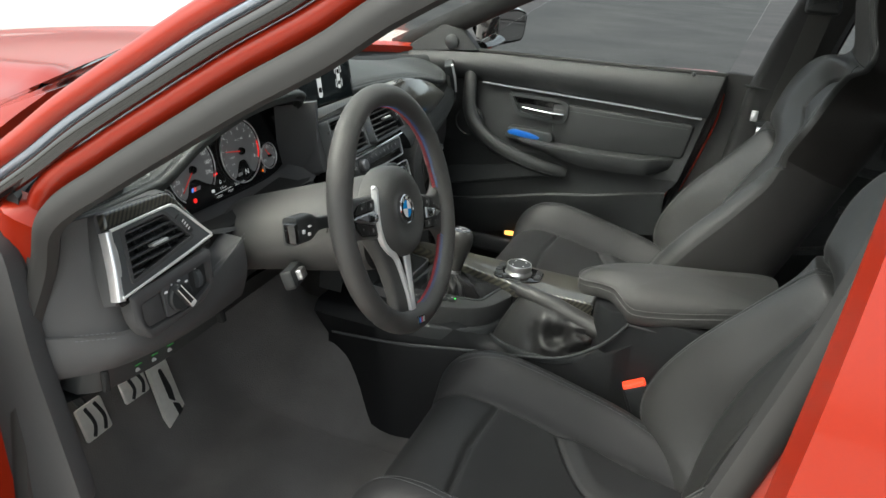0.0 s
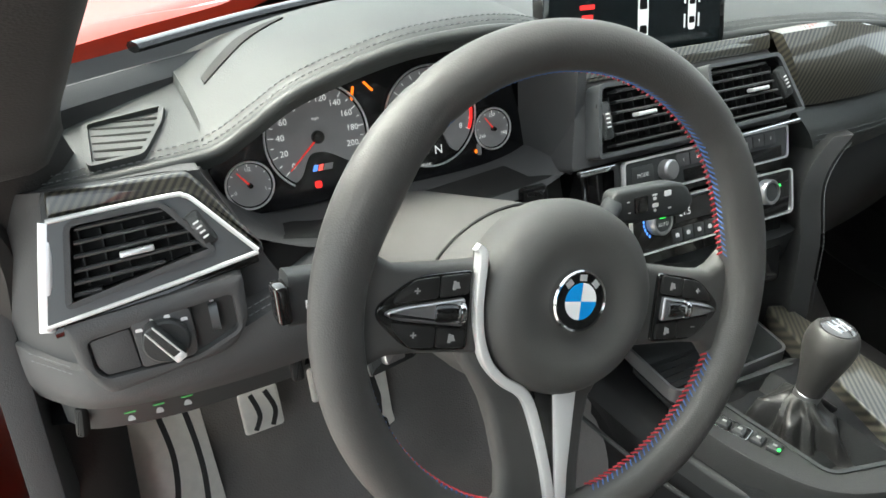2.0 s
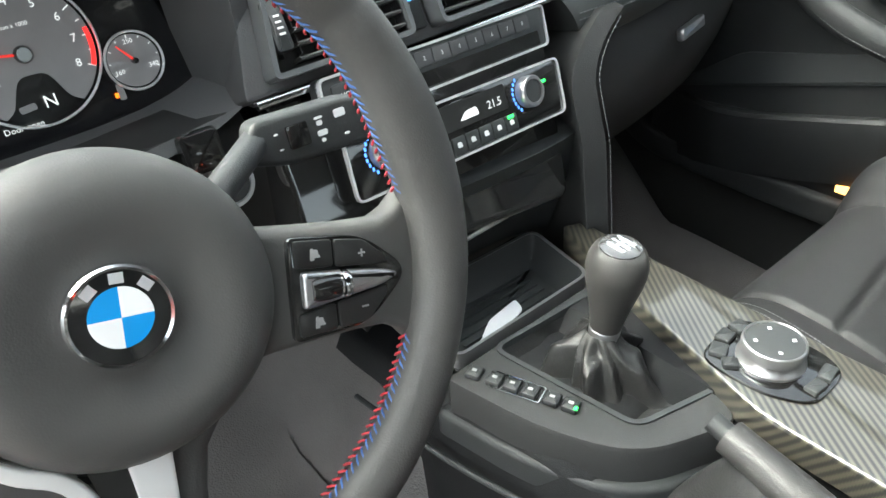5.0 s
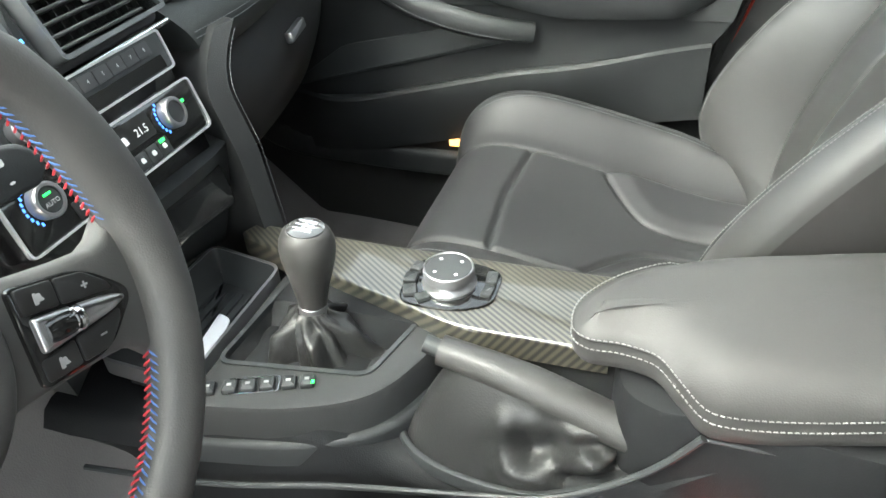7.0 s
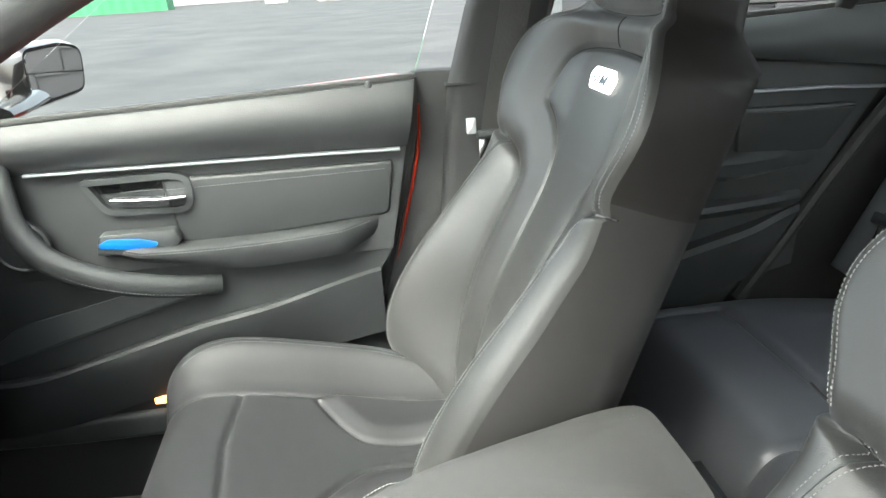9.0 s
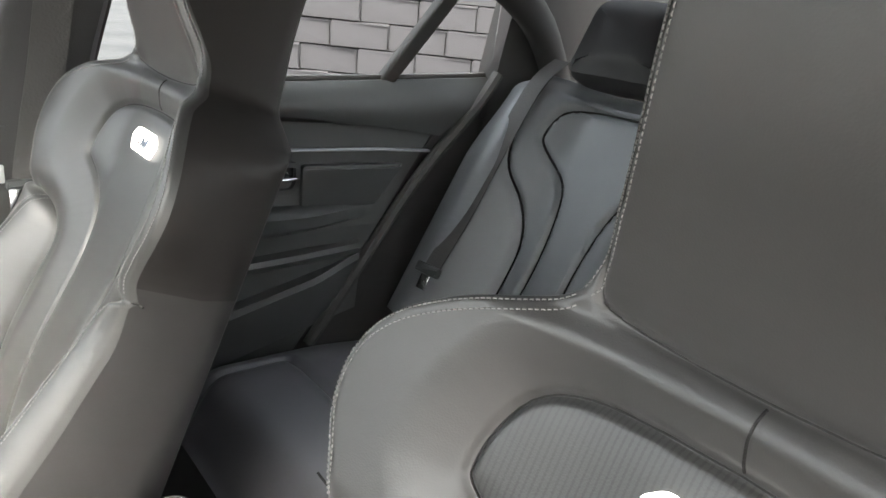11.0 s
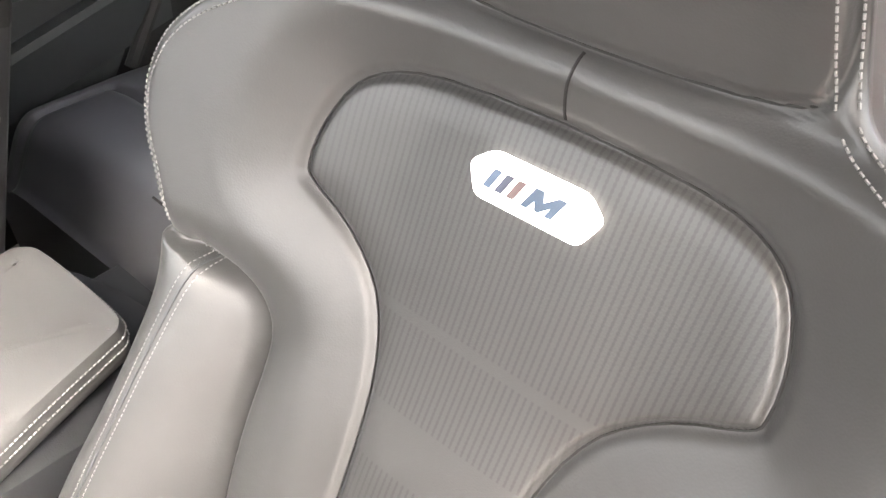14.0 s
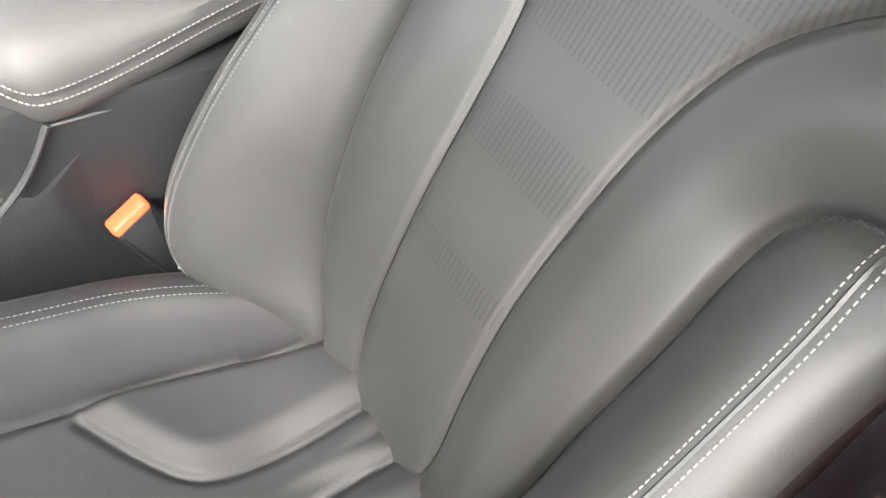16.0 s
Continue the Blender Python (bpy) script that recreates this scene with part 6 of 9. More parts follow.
def dial(cx, cy, r, a0, a1, marks, needle, cut=None, minor=2, red=None, full=False):
    c = CL @ Matrix.Translation((cx, cy, 0))
    b = BM()
    if cut:
        pts = [(r * math.cos(radians(a)), r * math.sin(radians(a))) for a in np.linspace(cut[1], cut[0], 48)]
        p0, p1 = pts[-1], pts[0]
        pts += smooth_path([p0, (p0[0] * 0.72, p0[1] * 0.86), (-0.22 * r, -0.36 * r), (0.0, -0.30 * r), (0.22 * r, -0.36 * r), (p1[0] * 0.72, p1[1] * 0.86), p1], 4)[1:-1]
    else:
        pts = [(r * math.cos(radians(a)), r * math.sin(radians(a))) for a in np.linspace(0, 354, 60)]
    plate(b, pts, 0.0, 0.003, c)
    d = part("dial", b, M_DIAL, clu, "grey dial with white figures")
    b = BM()
    arc = np.linspace(cut[1], cut[0], 60) if cut and not full else np.linspace(0, 354, 60)
    sweep(b, [c @ Vector(((r * 1.02 + 0.0018) * math.cos(radians(a)), (r * 1.02 + 0.0018) * math.sin(radians(a)), 0.004)) for a in arc], circle(0.0011, 6), CL.col[2].to_3d(), closed=full or not cut)
    part("dial_ring", b, M_SATIN, d)
    n = len(marks)
    b = BM()
    for k in range((n - 1) * minor + 1):
        a = radians(a0 + (a1 - a0) * k / ((n - 1) * minor))
        mm = c @ pose(0, 0, 0, 0, 0, math.degrees(a)) @ Matrix.Translation((r * 0.93, 0, 0.0031))
        L = r * (0.055 if k % minor == 0 else 0.03)
        plate(b, [(-L, -0.0004), (L, -0.0004), (L, 0.0004), (-L, 0.0004)], 0, 0.0003, mm)
    part("ticks", b, M_LIT, d)
    for k, s in enumerate(marks):
        if s:
            a = radians(a0 + (a1 - a0) * k / (n - 1))
            text("figure", s, r * (0.17 if r > 0.03 else 0.26), c @ Matrix.Translation((r * 0.745 * math.cos(a), r * 0.745 * math.sin(a), 0.0032)), M_LIT, d)
    if red:
        b = BM()
        sweep(b, [c @ Vector((r * 0.955 * math.cos(radians(a)), r * 0.955 * math.sin(radians(a)), 0.0034)) for a in np.linspace(*red, 12)], [(-0.0016, 0), (0.0016, 0), (0.0016, 0.0005), (-0.0016, 0.0005)], CL.col[2].to_3d())
        part("red_zone", b, M_LITRED, d)
    b = BM()
    a = radians(needle)
    mm = c @ pose(0, 0, 0, 0, 0, needle)
    rings(b, [[mm @ Vector((x, s * w, 0.006 + dz)) for s, dz in ((-1, 0), (0, 0.0012), (1, 0))] for x, w in ((-0.1 * r, 0.0012), (r * 0.86, 0.0006))])
    part("needle", b, M_NEEDLE, d)
    b = BM()
    lathe(b, [(r * 0.13, 0.003), (r * 0.13, 0.007), (r * 0.10, 0.009), (0, 0.009)], c, 24)
    part("needle_cap", b, M_GLOSS, d)
    return d


# speedometer, rev counter, fuel and oil dials
dial(-0.063, 0.004, 0.0495, 222, -18, ["0", "20", "40", "60", "80", "100", "120", "140", "160", "180", "200"], 222, cut=(236, -40))
dial(0.061, 0.006, 0.0495, 226, -24, ["", "", "1", "2", "3", "4", "5", "6", "7", "8"], 171, cut=(236, -56), red=(-24, 10), full=True)
dial(-0.135, -0.031, 0.0205, 200, -20, ["0", "", "1/2", "", "1"], 128)
dial(0.134, -0.018, 0.0200, 205, -25, ["160", "", "250", "", "340"], 128)
for body, x, y, sz, mt in (("0", -0.006, -0.030, 0.010, M_LIT), ("N", 0.066, -0.030, 0.013, M_LIT), ("mph", 0.004, -0.031, 0.004, M_DIAL), ("126 mi", -0.002, -0.040, 0.0062, M_LIT), ("00851", -0.014, -0.051, 0.0062, M_LIT), ("142.4", 0.014, -0.049, 0.0062, M_LIT), ("Door open", 0.042, -0.043, 0.0062, M_LIT), ("READY", 0.036, 0.000, 0.0038, M_LIT), ("OFF", 0.036, -0.011, 0.0038, M_LIT), ("1/min x 1000", 0.061, 0.026, 0.0042, M_LIT), ("mph", -0.063, 0.022, 0.0042, M_LIT)):
    text("readout", body, sz, CL @ Matrix.Translation((x, y, 0.0034)), mt, clu)
for x, y, w, h, mt, rz in ((-0.012, -0.016, 0.013, 0.0035, M_LITRED, 6), (-0.068, -0.043, 0.007, 0.007, M_LITRED, 0), (-0.0215, 0.040, 0.0022, 0.014, M_LITORANGE, -14), (-0.004, 0.045, 0.0022, 0.013, M_LITORANGE, 42), (0.1165, -0.038, 0.005, 0.013, M_DIAL, 0), (0.1125, -0.040, 0.0025, 0.004, M_LITORANGE, 0), (0.001, -0.0455, 0.044, 0.0004, M_LIT, 3), (-0.024, -0.040, 0.006, 0.005, M_LIT, 0), (0.050, -0.031, 0.012, 0.005, M_DIAL, 6)):
    bm = BM()
    plate(bm, rounded([(-w / 2, -h / 2), (w / 2, -h / 2), (w / 2, h / 2), (-w / 2, h / 2)], min(w, h) * 0.3, 2), 0, 0.0012, CL @ Matrix.Translation((x, y, 0.0005)) @ pose(0, 0, 0, 0, 0, rz))
    part("warning_lamp", bm, mt, clu)
for k, mt in enumerate((mat("mark_blue", (0.03, 0.08, 0.35), 0.5, emit=(0.1, 0.25, 0.8), strength=0.3), mat("mark_red", (0.4, 0.03, 0.03), 0.5, emit=(0.8, 0.1, 0.08), strength=0.3), M_DIAL)):
    bm = BM()
    w_ = 0.0045 if k < 2 else 0.009
    plate(bm, [(0, -0.003), (w_, -0.003), (w_ + 0.002, 0.003), (0.002, 0.003)], 0, 0.0008, CL @ Matrix.Translation((-0.072 + 0.0055 * k, -0.0265, 0.0008)))
    part("stripe", bm, mt, clu)

# ---------------------------------------------------------------- centre display
dis = thing("centre_display", "free-standing dark display showing two white car outlines", "display")
DM = axes((-0.031, 0.352, 0.948), (1, -0.03, 0), (0, 0.20, 1))
bm = BM()
plate(bm, rounded([(-0.136, -0.047), (0.136, -0.047), (0.134, 0.047), (-0.134, 0.047)], 0.010, 4), -0.018, 0.002, DM, 0.002)
part("housing", bm, M_GLOSS, dis)
bm = BM()
plate(bm, rounded([(-0.127, -0.040), (0.127, -0.040), (0.126, 0.040), (-0.126, 0.040)], 0.004, 2), 0.001, 0.0026, DM)
part("screen", bm, mat("screen_dark", (0.006, 0.009, 0.010), 0.15), dis)
for x, y, sc, mt in ((0.005, 0.004, 1.0, M_LIT), (0.080, 0.006, 0.78, M_LIT)):
    bm = BM()
    plate(bm, rounded([(-0.007 * sc, -0.032 * sc), (0.007 * sc, -0.032 * sc), (0.008 * sc, 0), (0.007 * sc, 0.032 * sc), (-0.007 * sc, 0.032 * sc), (-0.008 * sc, 0)], 0.005 * sc, 3), 0.0024, 0.003, DM @ Matrix.Translation((x, y, 0)))
    car_ = part("car_outline", bm, mt, dis)
    for yy, hh in ((0.012, 0.006), (-0.017, 0.005)):
        bm = BM()
        plate(bm, rounded([(-0.0058 * sc, (yy - hh) * sc), (0.0058 * sc, (yy - hh) * sc), (0.005 * sc, (yy + hh) * sc), (-0.005 * sc, (yy + hh) * sc)], 0.002 * sc, 2), 0.0029, 0.0034, DM @ Matrix.Translation((x, y, 0)))
        part("car_window", bm, M_GLOSS, car_)
    if sc < 1:
        for dx, dy in ((-0.014, 0.014), (0.014, 0.014), (-0.014, -0.014), (0.014, -0.014)):
            bm = BM()
            plate(bm, [(-0.0012, -0.008), (0.0012, -0.008), (0.0012, 0.008), (-0.0012, 0.008)], 0.0024, 0.003, DM @ Matrix.Translation((x + dx * 0.8, y + dy, 0)))
            part("mark", bm, M_LIT, dis)
for k, (w, mt) in enumerate(((0.020, M_LITRED), (0.015, M_LITRED), (0.018, M_DIAL), (0.012, M_LITRED))):
    bm = BM()
    plate(bm, [(-w / 2, -0.0025), (w / 2, -0.0025), (w / 2, 0.0025), (-w / 2, 0.0025)], 0.0024, 0.003, DM @ Matrix.Translation((-0.075, 0.018 - 0.011 * k, 0)))
    part("text_bar", bm, mt, dis)

# ---------------------------------------------------------------- centre stack
stk = thing("centre_stack", "piano black centre stack with vents, audio and climate panels", "centre stack")
ST = axes((-0.03, 0.235, 0.80), (1, 0.03, -0.02), (0, 0.36, 0.93))
bm = BM()
plate(bm, rounded([(-0.160, -0.14), (0.150, -0.17), (0.165, -0.06), (0.172, 0.03), (-0.150, 0.03)], 0.012), -0.06, -0.004, ST, 0.004)
part("stack_panel", bm, M_GLOSS, stk)
# central vents
CV = axes((-0.02, 0.262, 0.872), (1, 0.02, 0.01), (0, 0.42, 0.91))
bm = BM()
plate(bm, rounded([(-0.178, -0.048), (0.165, -0.046), (0.182, -0.02), (0.14, 0.046), (-0.15, 0.046)], 0.008), -0.04, 0.0, CV, 0.003)
part("vent_panel", bm, M_SOFT, stk)
bm = BM()
plate(bm, rounded([(-0.165, 0.040), (0.140, 0.042), (0.145, 0.062), (-0.150, 0.062)], 0.005), -0.02, 0.004, CV, 0.003)
part("trim_strip", bm, M_CARBON, stk, "glossy carbon trim over the vents")
make_vent(stk, CV, [(-0.158, -0.040), (-0.018, -0.040), (-0.018, 0.036), (-0.142, 0.036)], 6, M_GREYTRIM, wheel_side=-1)
make_vent(stk, CV, [(0.012, -0.040), (0.165, -0.038), (0.132, 0.036), (0.012, 0.036)], 6, M_GREYTRIM, wheel_side=1)
thumb(stk, CV, -0.139, -0.002, 0, 0.030)
thumb(stk, CV, 0.134, 0.000, 20, 0.028)
bm = BM()
box(bm, CV @ Matrix.Translation((-0.003, -0.002, 0.003)), 0.024, 0.070, 0.010, 0.004)
mid = part("vent_divider", bm, M_PLASTIC, stk)
bm = BM()
plate(bm, [(-0.004, -0.012), (0.004, -0.012), (0.004, -0.008), (-0.004, -0.008)], 0.008, 0.0088, CV @ Matrix.Translation((-0.003, 0, 0)))
part("lit_mark", bm, mat("lit_blue", (0.02, 0.1, 0.4), 0.5, emit=(0.1, 0.4, 1), strength=0.6), mid)
bm = BM()
sweep(bm, [CV @ Vector((-0.172, -0.052, 0.004)), CV @ Vector((0, -0.053, 0.006)), CV @ Vector((0.172, -0.050, 0.004))], rounded([(-0.004, -0.003), (0.004, -0.003), (0.003, 0.003), (-0.003, 0.003)], 0.002, 2), CV.col[2].to_3d())
part("chrome_strip", bm, M_CHROME, stk)

# audio panel
AM = axes((-0.016, 0.226, 0.812), (1, 0.06, -0.02), (0, 0.36, 0.93))
aud = thing("audio_unit", "black audio panel with mode key, knob and numbered keys", "car radio")
bm = BM()
o_ = rounded([(-0.132, -0.020), (0.142, -0.020), (0.146, 0.020), (-0.128, 0.020)], 0.006, 3)
plate(bm, o_, -0.01, 0.004, AM, 0.002)
part("panel", bm, M_PLASTIC, aud)
bm = BM()
frame_ring(bm, o_, inset(o_, 0.0022), 0.0, 0.0058, AM)
part("bezel", bm, M_SATIN, aud, "thin satin bezel")
bm = BM()
lathe(bm, [(0.011, 0.003), (0.011, 0.014), (0.009, 0.016), (0, 0.016)], AM @ Matrix.Translation((-0.068, 0.002, 0)), 24)
part("knob", bm, M_METAL, aud)
bm = BM()
plate(bm, rounded([(-0.120, -0.014), (-0.086, -0.014), (-0.086, 0.012), (-0.118, 0.012)], 0.003, 2), 0.003, 0.0055, AM, 0.001)
k_ = part("mode_key", bm, M_PLASTIC, aud)
text("lettering", "MODE", 0.006, AM @ Matrix.Translation((-0.103, 0.002, 0.0058)), M_WHITE, k_)
for k in range(8):
    bm = BM()
    x = -0.040 + k * 0.0215
    plate(bm, rounded([(x - 0.0102, 0.001), (x + 0.0102, 0.001), (x + 0.0102, 0.015), (x - 0.0102, 0.015)], 0.001, 1), 0.003, 0.0055, AM, 0.0008)
    k_ = part("preset_key", bm, M_SOFT, aud)
    if k < 8:
        text("figure", str(k + 1), 0.0055, AM @ Matrix.Translation((x, 0.008, 0.0058)), M_WHITE, k_)
bm = BM()
plate(bm, rounded([(-0.040, -0.016), (0.13, -0.016), (0.13, -0.003), (-0.040, -0.003)], 0.001, 1), 0.003, 0.0052, AM)
part("disc_slot", bm, M_GLOSS, aud)

# climate panel
KM = axes((-0.014, 0.203, 0.755), (1, 0.03, -0.02), (0, 0.36, 0.93))
cli = thing("climate_panel", "black climate control panel with two round knobs and lit display", "climate control")
bm = BM()
o_ = rounded([(-0.128, -0.026), (0.138, -0.026), (0.142, 0.030), (-0.124, 0.030)], 0.008, 3)
plate(bm, o_, -0.01, 0.003, KM, 0.002)
part("panel", bm, M_GLOSS, cli)
bm = BM()
frame_ring(bm, o_, inset(o_, 0.002), 0.0, 0.0045, KM)
part("bezel", bm, M_SATIN, cli)
for x in (-0.088, 0.090):
    bm = BM()
    lathe(bm, [(0.0155, 0.002), (0.0155, 0.012), (0.014, 0.014), (0.0115, 0.014), (0.0115, 0.0115), (0, 0.0115)], KM @ Matrix.Translation((x, 0.008, 0)), 32)
    kn = part("knob", bm, M_METAL, cli, "satin ring knob")
    bm = BM()
    lathe(bm, [(0.0112, 0.010), (0.0112, 0.0125), (0, 0.0128)], KM @ Matrix.Translation((x, 0.008, 0)), 24)
    part("knob_cap", bm, M_PLASTIC, kn)
    if x < 0:
        text("lettering", "AUTO", 0.0055, KM @ Matrix.Translation((x, 0.005, 0.0130)), M_WHITE, kn)
        bm = BM()
        plate(bm, [(-0.004, 0.002), (0.004, 0.002), (0.004, 0.0038), (-0.004, 0.0038)], 0.0127, 0.0132, KM @ Matrix.Translation((x, 0.010, 0)))
        part("lamp", bm, M_LITGREEN, kn)
    bm = BM()
    for a in np.linspace(130, 230, 8):
        plate(bm, [(-0.001, -0.0016), (0.001, -0.0016), (0.001, 0.0016), (-0.001, 0.0016)], 0, 0.0006, KM @ Matrix.Translation((x + 0.019 * math.cos(radians(a)), 0.008 + 0.019 * math.sin(radians(a)), 0.003)))
    part("cold_scale", bm, mat("scale_blue", (0.02, 0.1, 0.4), 0.5, emit=(0.1, 0.3, 1), strength=0.3), kn)
bm = BM()
plate(bm, rounded([(-0.060, 0.000), (0.062, 0.000), (0.062, 0.024), (-0.060, 0.024)], 0.002, 2), 0.0028, 0.0036, KM)
part("display", bm, M_DARK, cli)
text("readout", "21.5", 0.011, KM @ Matrix.Translation((0.045, 0.010, 0.0038)), M_LIT, cli)
text("readout", "21.5", 0.011, KM @ Matrix.Translation((-0.045, 0.010, 0.0038)), M_LIT, cli)
bm = BM()
plate(bm, rounded([(-0.012, -0.003), (0.012, -0.003), (0.010, 0.005), (-0.004, 0.004)], 0.002, 2), 0.0036, 0.004, KM @ Matrix.Translation((0.012, 0.009, 0)))
part("seat_symbol", bm, M_LIT, cli)
for k in range(8):
    x = -0.060 + 0.0172 * k
    bm = BM()
    plate(bm, rounded([(x - 0.008, -0.022), (x + 0.008, -0.022), (x + 0.008, -0.006), (x - 0.008, -0.006)], 0.001, 1), 0.002, 0.0045, KM, 0.0008)
    k_ = part("climate_key", bm, M_PLASTIC, cli)
    bm = BM()
    plate(bm, rounded([(x - 0.003, -0.016), (x + 0.003, -0.016), (x + 0.002, -0.011), (x - 0.003, -0.011)], 0.001, 1), 0.0045, 0.0048, KM)
    part("key_mark", bm, M_WHITE, k_)
for x, y in ((0.113, 0.012), (0.060, -0.008)):
    bm = BM()
    plate(bm, [(-0.004, -0.0015), (0.004, -0.0015), (0.004, 0.0015), (-0.004, 0.0015)], 0.0045, 0.005, KM @ Matrix.Translation((x, y, 0)))
    part("lamp", bm, M_LITGREEN, cli)
# start button behind the stalk
bm = BM()
lathe(bm, [(0.020, -0.01), (0.020, 0.003), (0.0165, 0.004), (0.0165, 0.001), (0, 0.002)], axes((-0.222, 0.2465, 0.765), (1, 0, 0), (0, 0.25, 1)), 32)
part("start_button", bm, M_SATIN, stk, "round start button with bright rim")
bm = BM()
lathe(bm, [(0.0150, 0.0), (0.0150, 0.004), (0, 0.0045)], axes((-0.222, 0.2460, 0.765), (1, 0, 0), (0, 0.25, 1)), 24)
part("start_cap", bm, M_PLASTIC, stk)
bm = BM()
box(bm, axes((-0.238, 0.245, 0.800), (1, 0, 0), (0, 0.25, 1)), 0.034, 0.034, 0.014, 0.006)
part("key_slot", bm, M_GLOSS, stk)

# lower stack: drawer face and side cheek to the passenger footwell
face("drawer_face", [(-0.165, 0.215, 0.715), (-0.05, 0.190, 0.705), (0.10, 0.190, 0.700), (0.155, 0.200, 0.700)], [(-0.125, 0.235, 0.555), (-0.05, 0.26, 0.555), (0.08, 0.26, 0.555), (0.15, 0.24, 0.555)], M_PLASTIC, 18, 0.05, 0.004, parent=stk)
bm = BM()
sheet(bm, lambda u, v: (0.150 + 0.030 * math.sin(math.pi * u) + 0.012 * v + 0.02 * (1 - v) + 1.3 * max(0, v - 0.78) ** 2, 0.185 + 0.20 * u - 0.03 * (1 - v) * (1 - u) + 0.06 * max(0, v - 0.6), 0.50 + 0.31 * v), 12, 24, 0.03, (-1, 0.2, 0))
part("cheek", bm, M_CONSOLE, stk, "padded black side cheek of the stack")
bm = BM()
stitches(bm, [(0.170 - 0.008 * k / 40 + 0.004 + 1.3 * max(0, k / 40 - 0.78) ** 2, 0.1535 + 0.030 * k / 40 + 0.06 * max(0, k / 40 - 0.6), 0.50 + 0.31 * k / 40) for k in range(1, 40)], 0.006, 0.004, 0.0005, (-0.5, -1, 0), 0.001)
part("cheek_stitching", bm, M_GREYSTITCH, stk)
bm = BM()
box(bm, axes((-0.02, 0.186, 0.648), (1, 0.03, 0), (0, 0.2, 1)), 0.10, 0.006, 0.006, 0.002)
part("drawer_pull", bm, M_CHROME, stk)

# ---------------------------------------------------------------- passenger side of the dash
face("passenger_trim", [(0.125, 0.272, 0.932), (0.22, 0.262, 0.936), (0.32, 0.262, 0.922), (0.43, 0.268, 0.890), (0.47, 0.285, 0.872)], [(0.150, 0.248, 0.845), (0.22, 0.238, 0.848), (0.32, 0.238, 0.852), (0.43, 0.256, 0.862), (0.47, 0.285, 0.866)], M_CARBON, 24, 0.02, 0.012, "glossy carbon trim blade before the passenger")
face("passenger_pad", [(0.150, 0.250, 0.842), (0.30, 0.246, 0.845), (0.45, 0.268, 0.860), (0.60, 0.30, 0.880), (0.725, 0.36, 0.890)], [(0.185, 0.232, 0.775), (0.30, 0.240, 0.775), (0.45, 0.262, 0.782), (0.60, 0.292, 0.800), (0.725, 0.35, 0.81)], M_DASH, 28, 0.05, 0.014, "stitched leather pad under the trim blade")
bm = BM()
for off in (0.0, 0.007):
    stitches(bm, smooth_path([(0.175, 0.2255, 0.805 + off), (0.30, 0.2275, 0.805 + off), (0.45, 0.2495, 0.815 + off), (0.60, 0.2800, 0.835 + off), (0.70, 0.326, 0.845 + off)], 12), 0.006, 0.004, 0.0006, (0, -1, 0), 0.0015)
part("pad_stitching", bm, M_GREYSTITCH, dash)
gb = thing("glove_box", "black glove box lid with satin latch", "glove box")
face("lid", [(0.190, 0.245, 0.772), (0.30, 0.252, 0.772), (0.45, 0.275, 0.778), (0.60, 0.305, 0.795), (0.70, 0.345, 0.80)], [(0.19, 0.285, 0.60), (0.30, 0.290, 0.59), (0.45, 0.310, 0.59), (0.60, 0.34, 0.60), (0.70, 0.38, 0.62)], M_CONSOLE, 24, 0.05, 0.02, parent=gb)
bm = BM()
box(bm, axes((0.430, 0.252, 0.728), (1, 0.18, 0.05), (0, 0.2, 1)), 0.066, 0.016, 0.012, 0.004)
part("latch", bm, M_METAL, gb, "satin glove box latch")
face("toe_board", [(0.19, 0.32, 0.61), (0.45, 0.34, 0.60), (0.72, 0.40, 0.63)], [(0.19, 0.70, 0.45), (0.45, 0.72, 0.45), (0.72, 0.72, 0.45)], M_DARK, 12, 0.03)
# passenger side outlet
PV = axes((0.604, 0.300, 0.895), (1, 0.36, 0.0), (0, 0.22, 1)) @ Matrix.Translation((0, 0, -0.012))
make_vent(dash, PV, [(-0.014, -0.043), (0.090, -0.028), (0.046, 0.030), (-0.018, 0.044), (-0.074, 0.035)], 4, M_PLASTIC, tabs=False, lean=-0.12)
bm = BM()
sweep(bm, [PV @ Vector(p) for p in ((-0.076, 0.037, 0.022), (-0.045, -0.002, 0.024), (-0.015, -0.045, 0.022))], rounded([(-0.003, -0.003), (0.003, -0.003), (0.002, 0.003), (-0.002, 0.003)], 0.001, 2), PV.col[2].to_3d())
part("chrome_line", bm, M_TRIM, dash)
bm = BM()
box(bm, axes((0.30, 0.62, 0.930), (1, 0, 0), (0, 1, -0.1)), 0.16, 0.02, 0.004, 0.006)
part("dash_slot", bm, M_DARK, dash)

# ---------------------------------------------------------------- centre console
con = thing("centre_console", "black centre console with carbon top and storage tray", "console")


def console_half(y):
    """Left edge and right edge of the console against y."""
    return float(np.interp(y, [-0.65, -0.35, -0.15, -0.05, 0.05, 0.15, 0.26], [-0.072, -0.070, -0.086, -0.080, -0.098, -0.118, -0.130])), 0.155


def console_top(y):
    return float(np.interp(y, [-0.65, -0.36, -0.30, -0.22, -0.14, -0.06, 0.0, 0.16, 0.28], [0.615, 0.610, 0.560, 0.512, 0.500, 0.505, 0.545, 0.552, 0.560]))


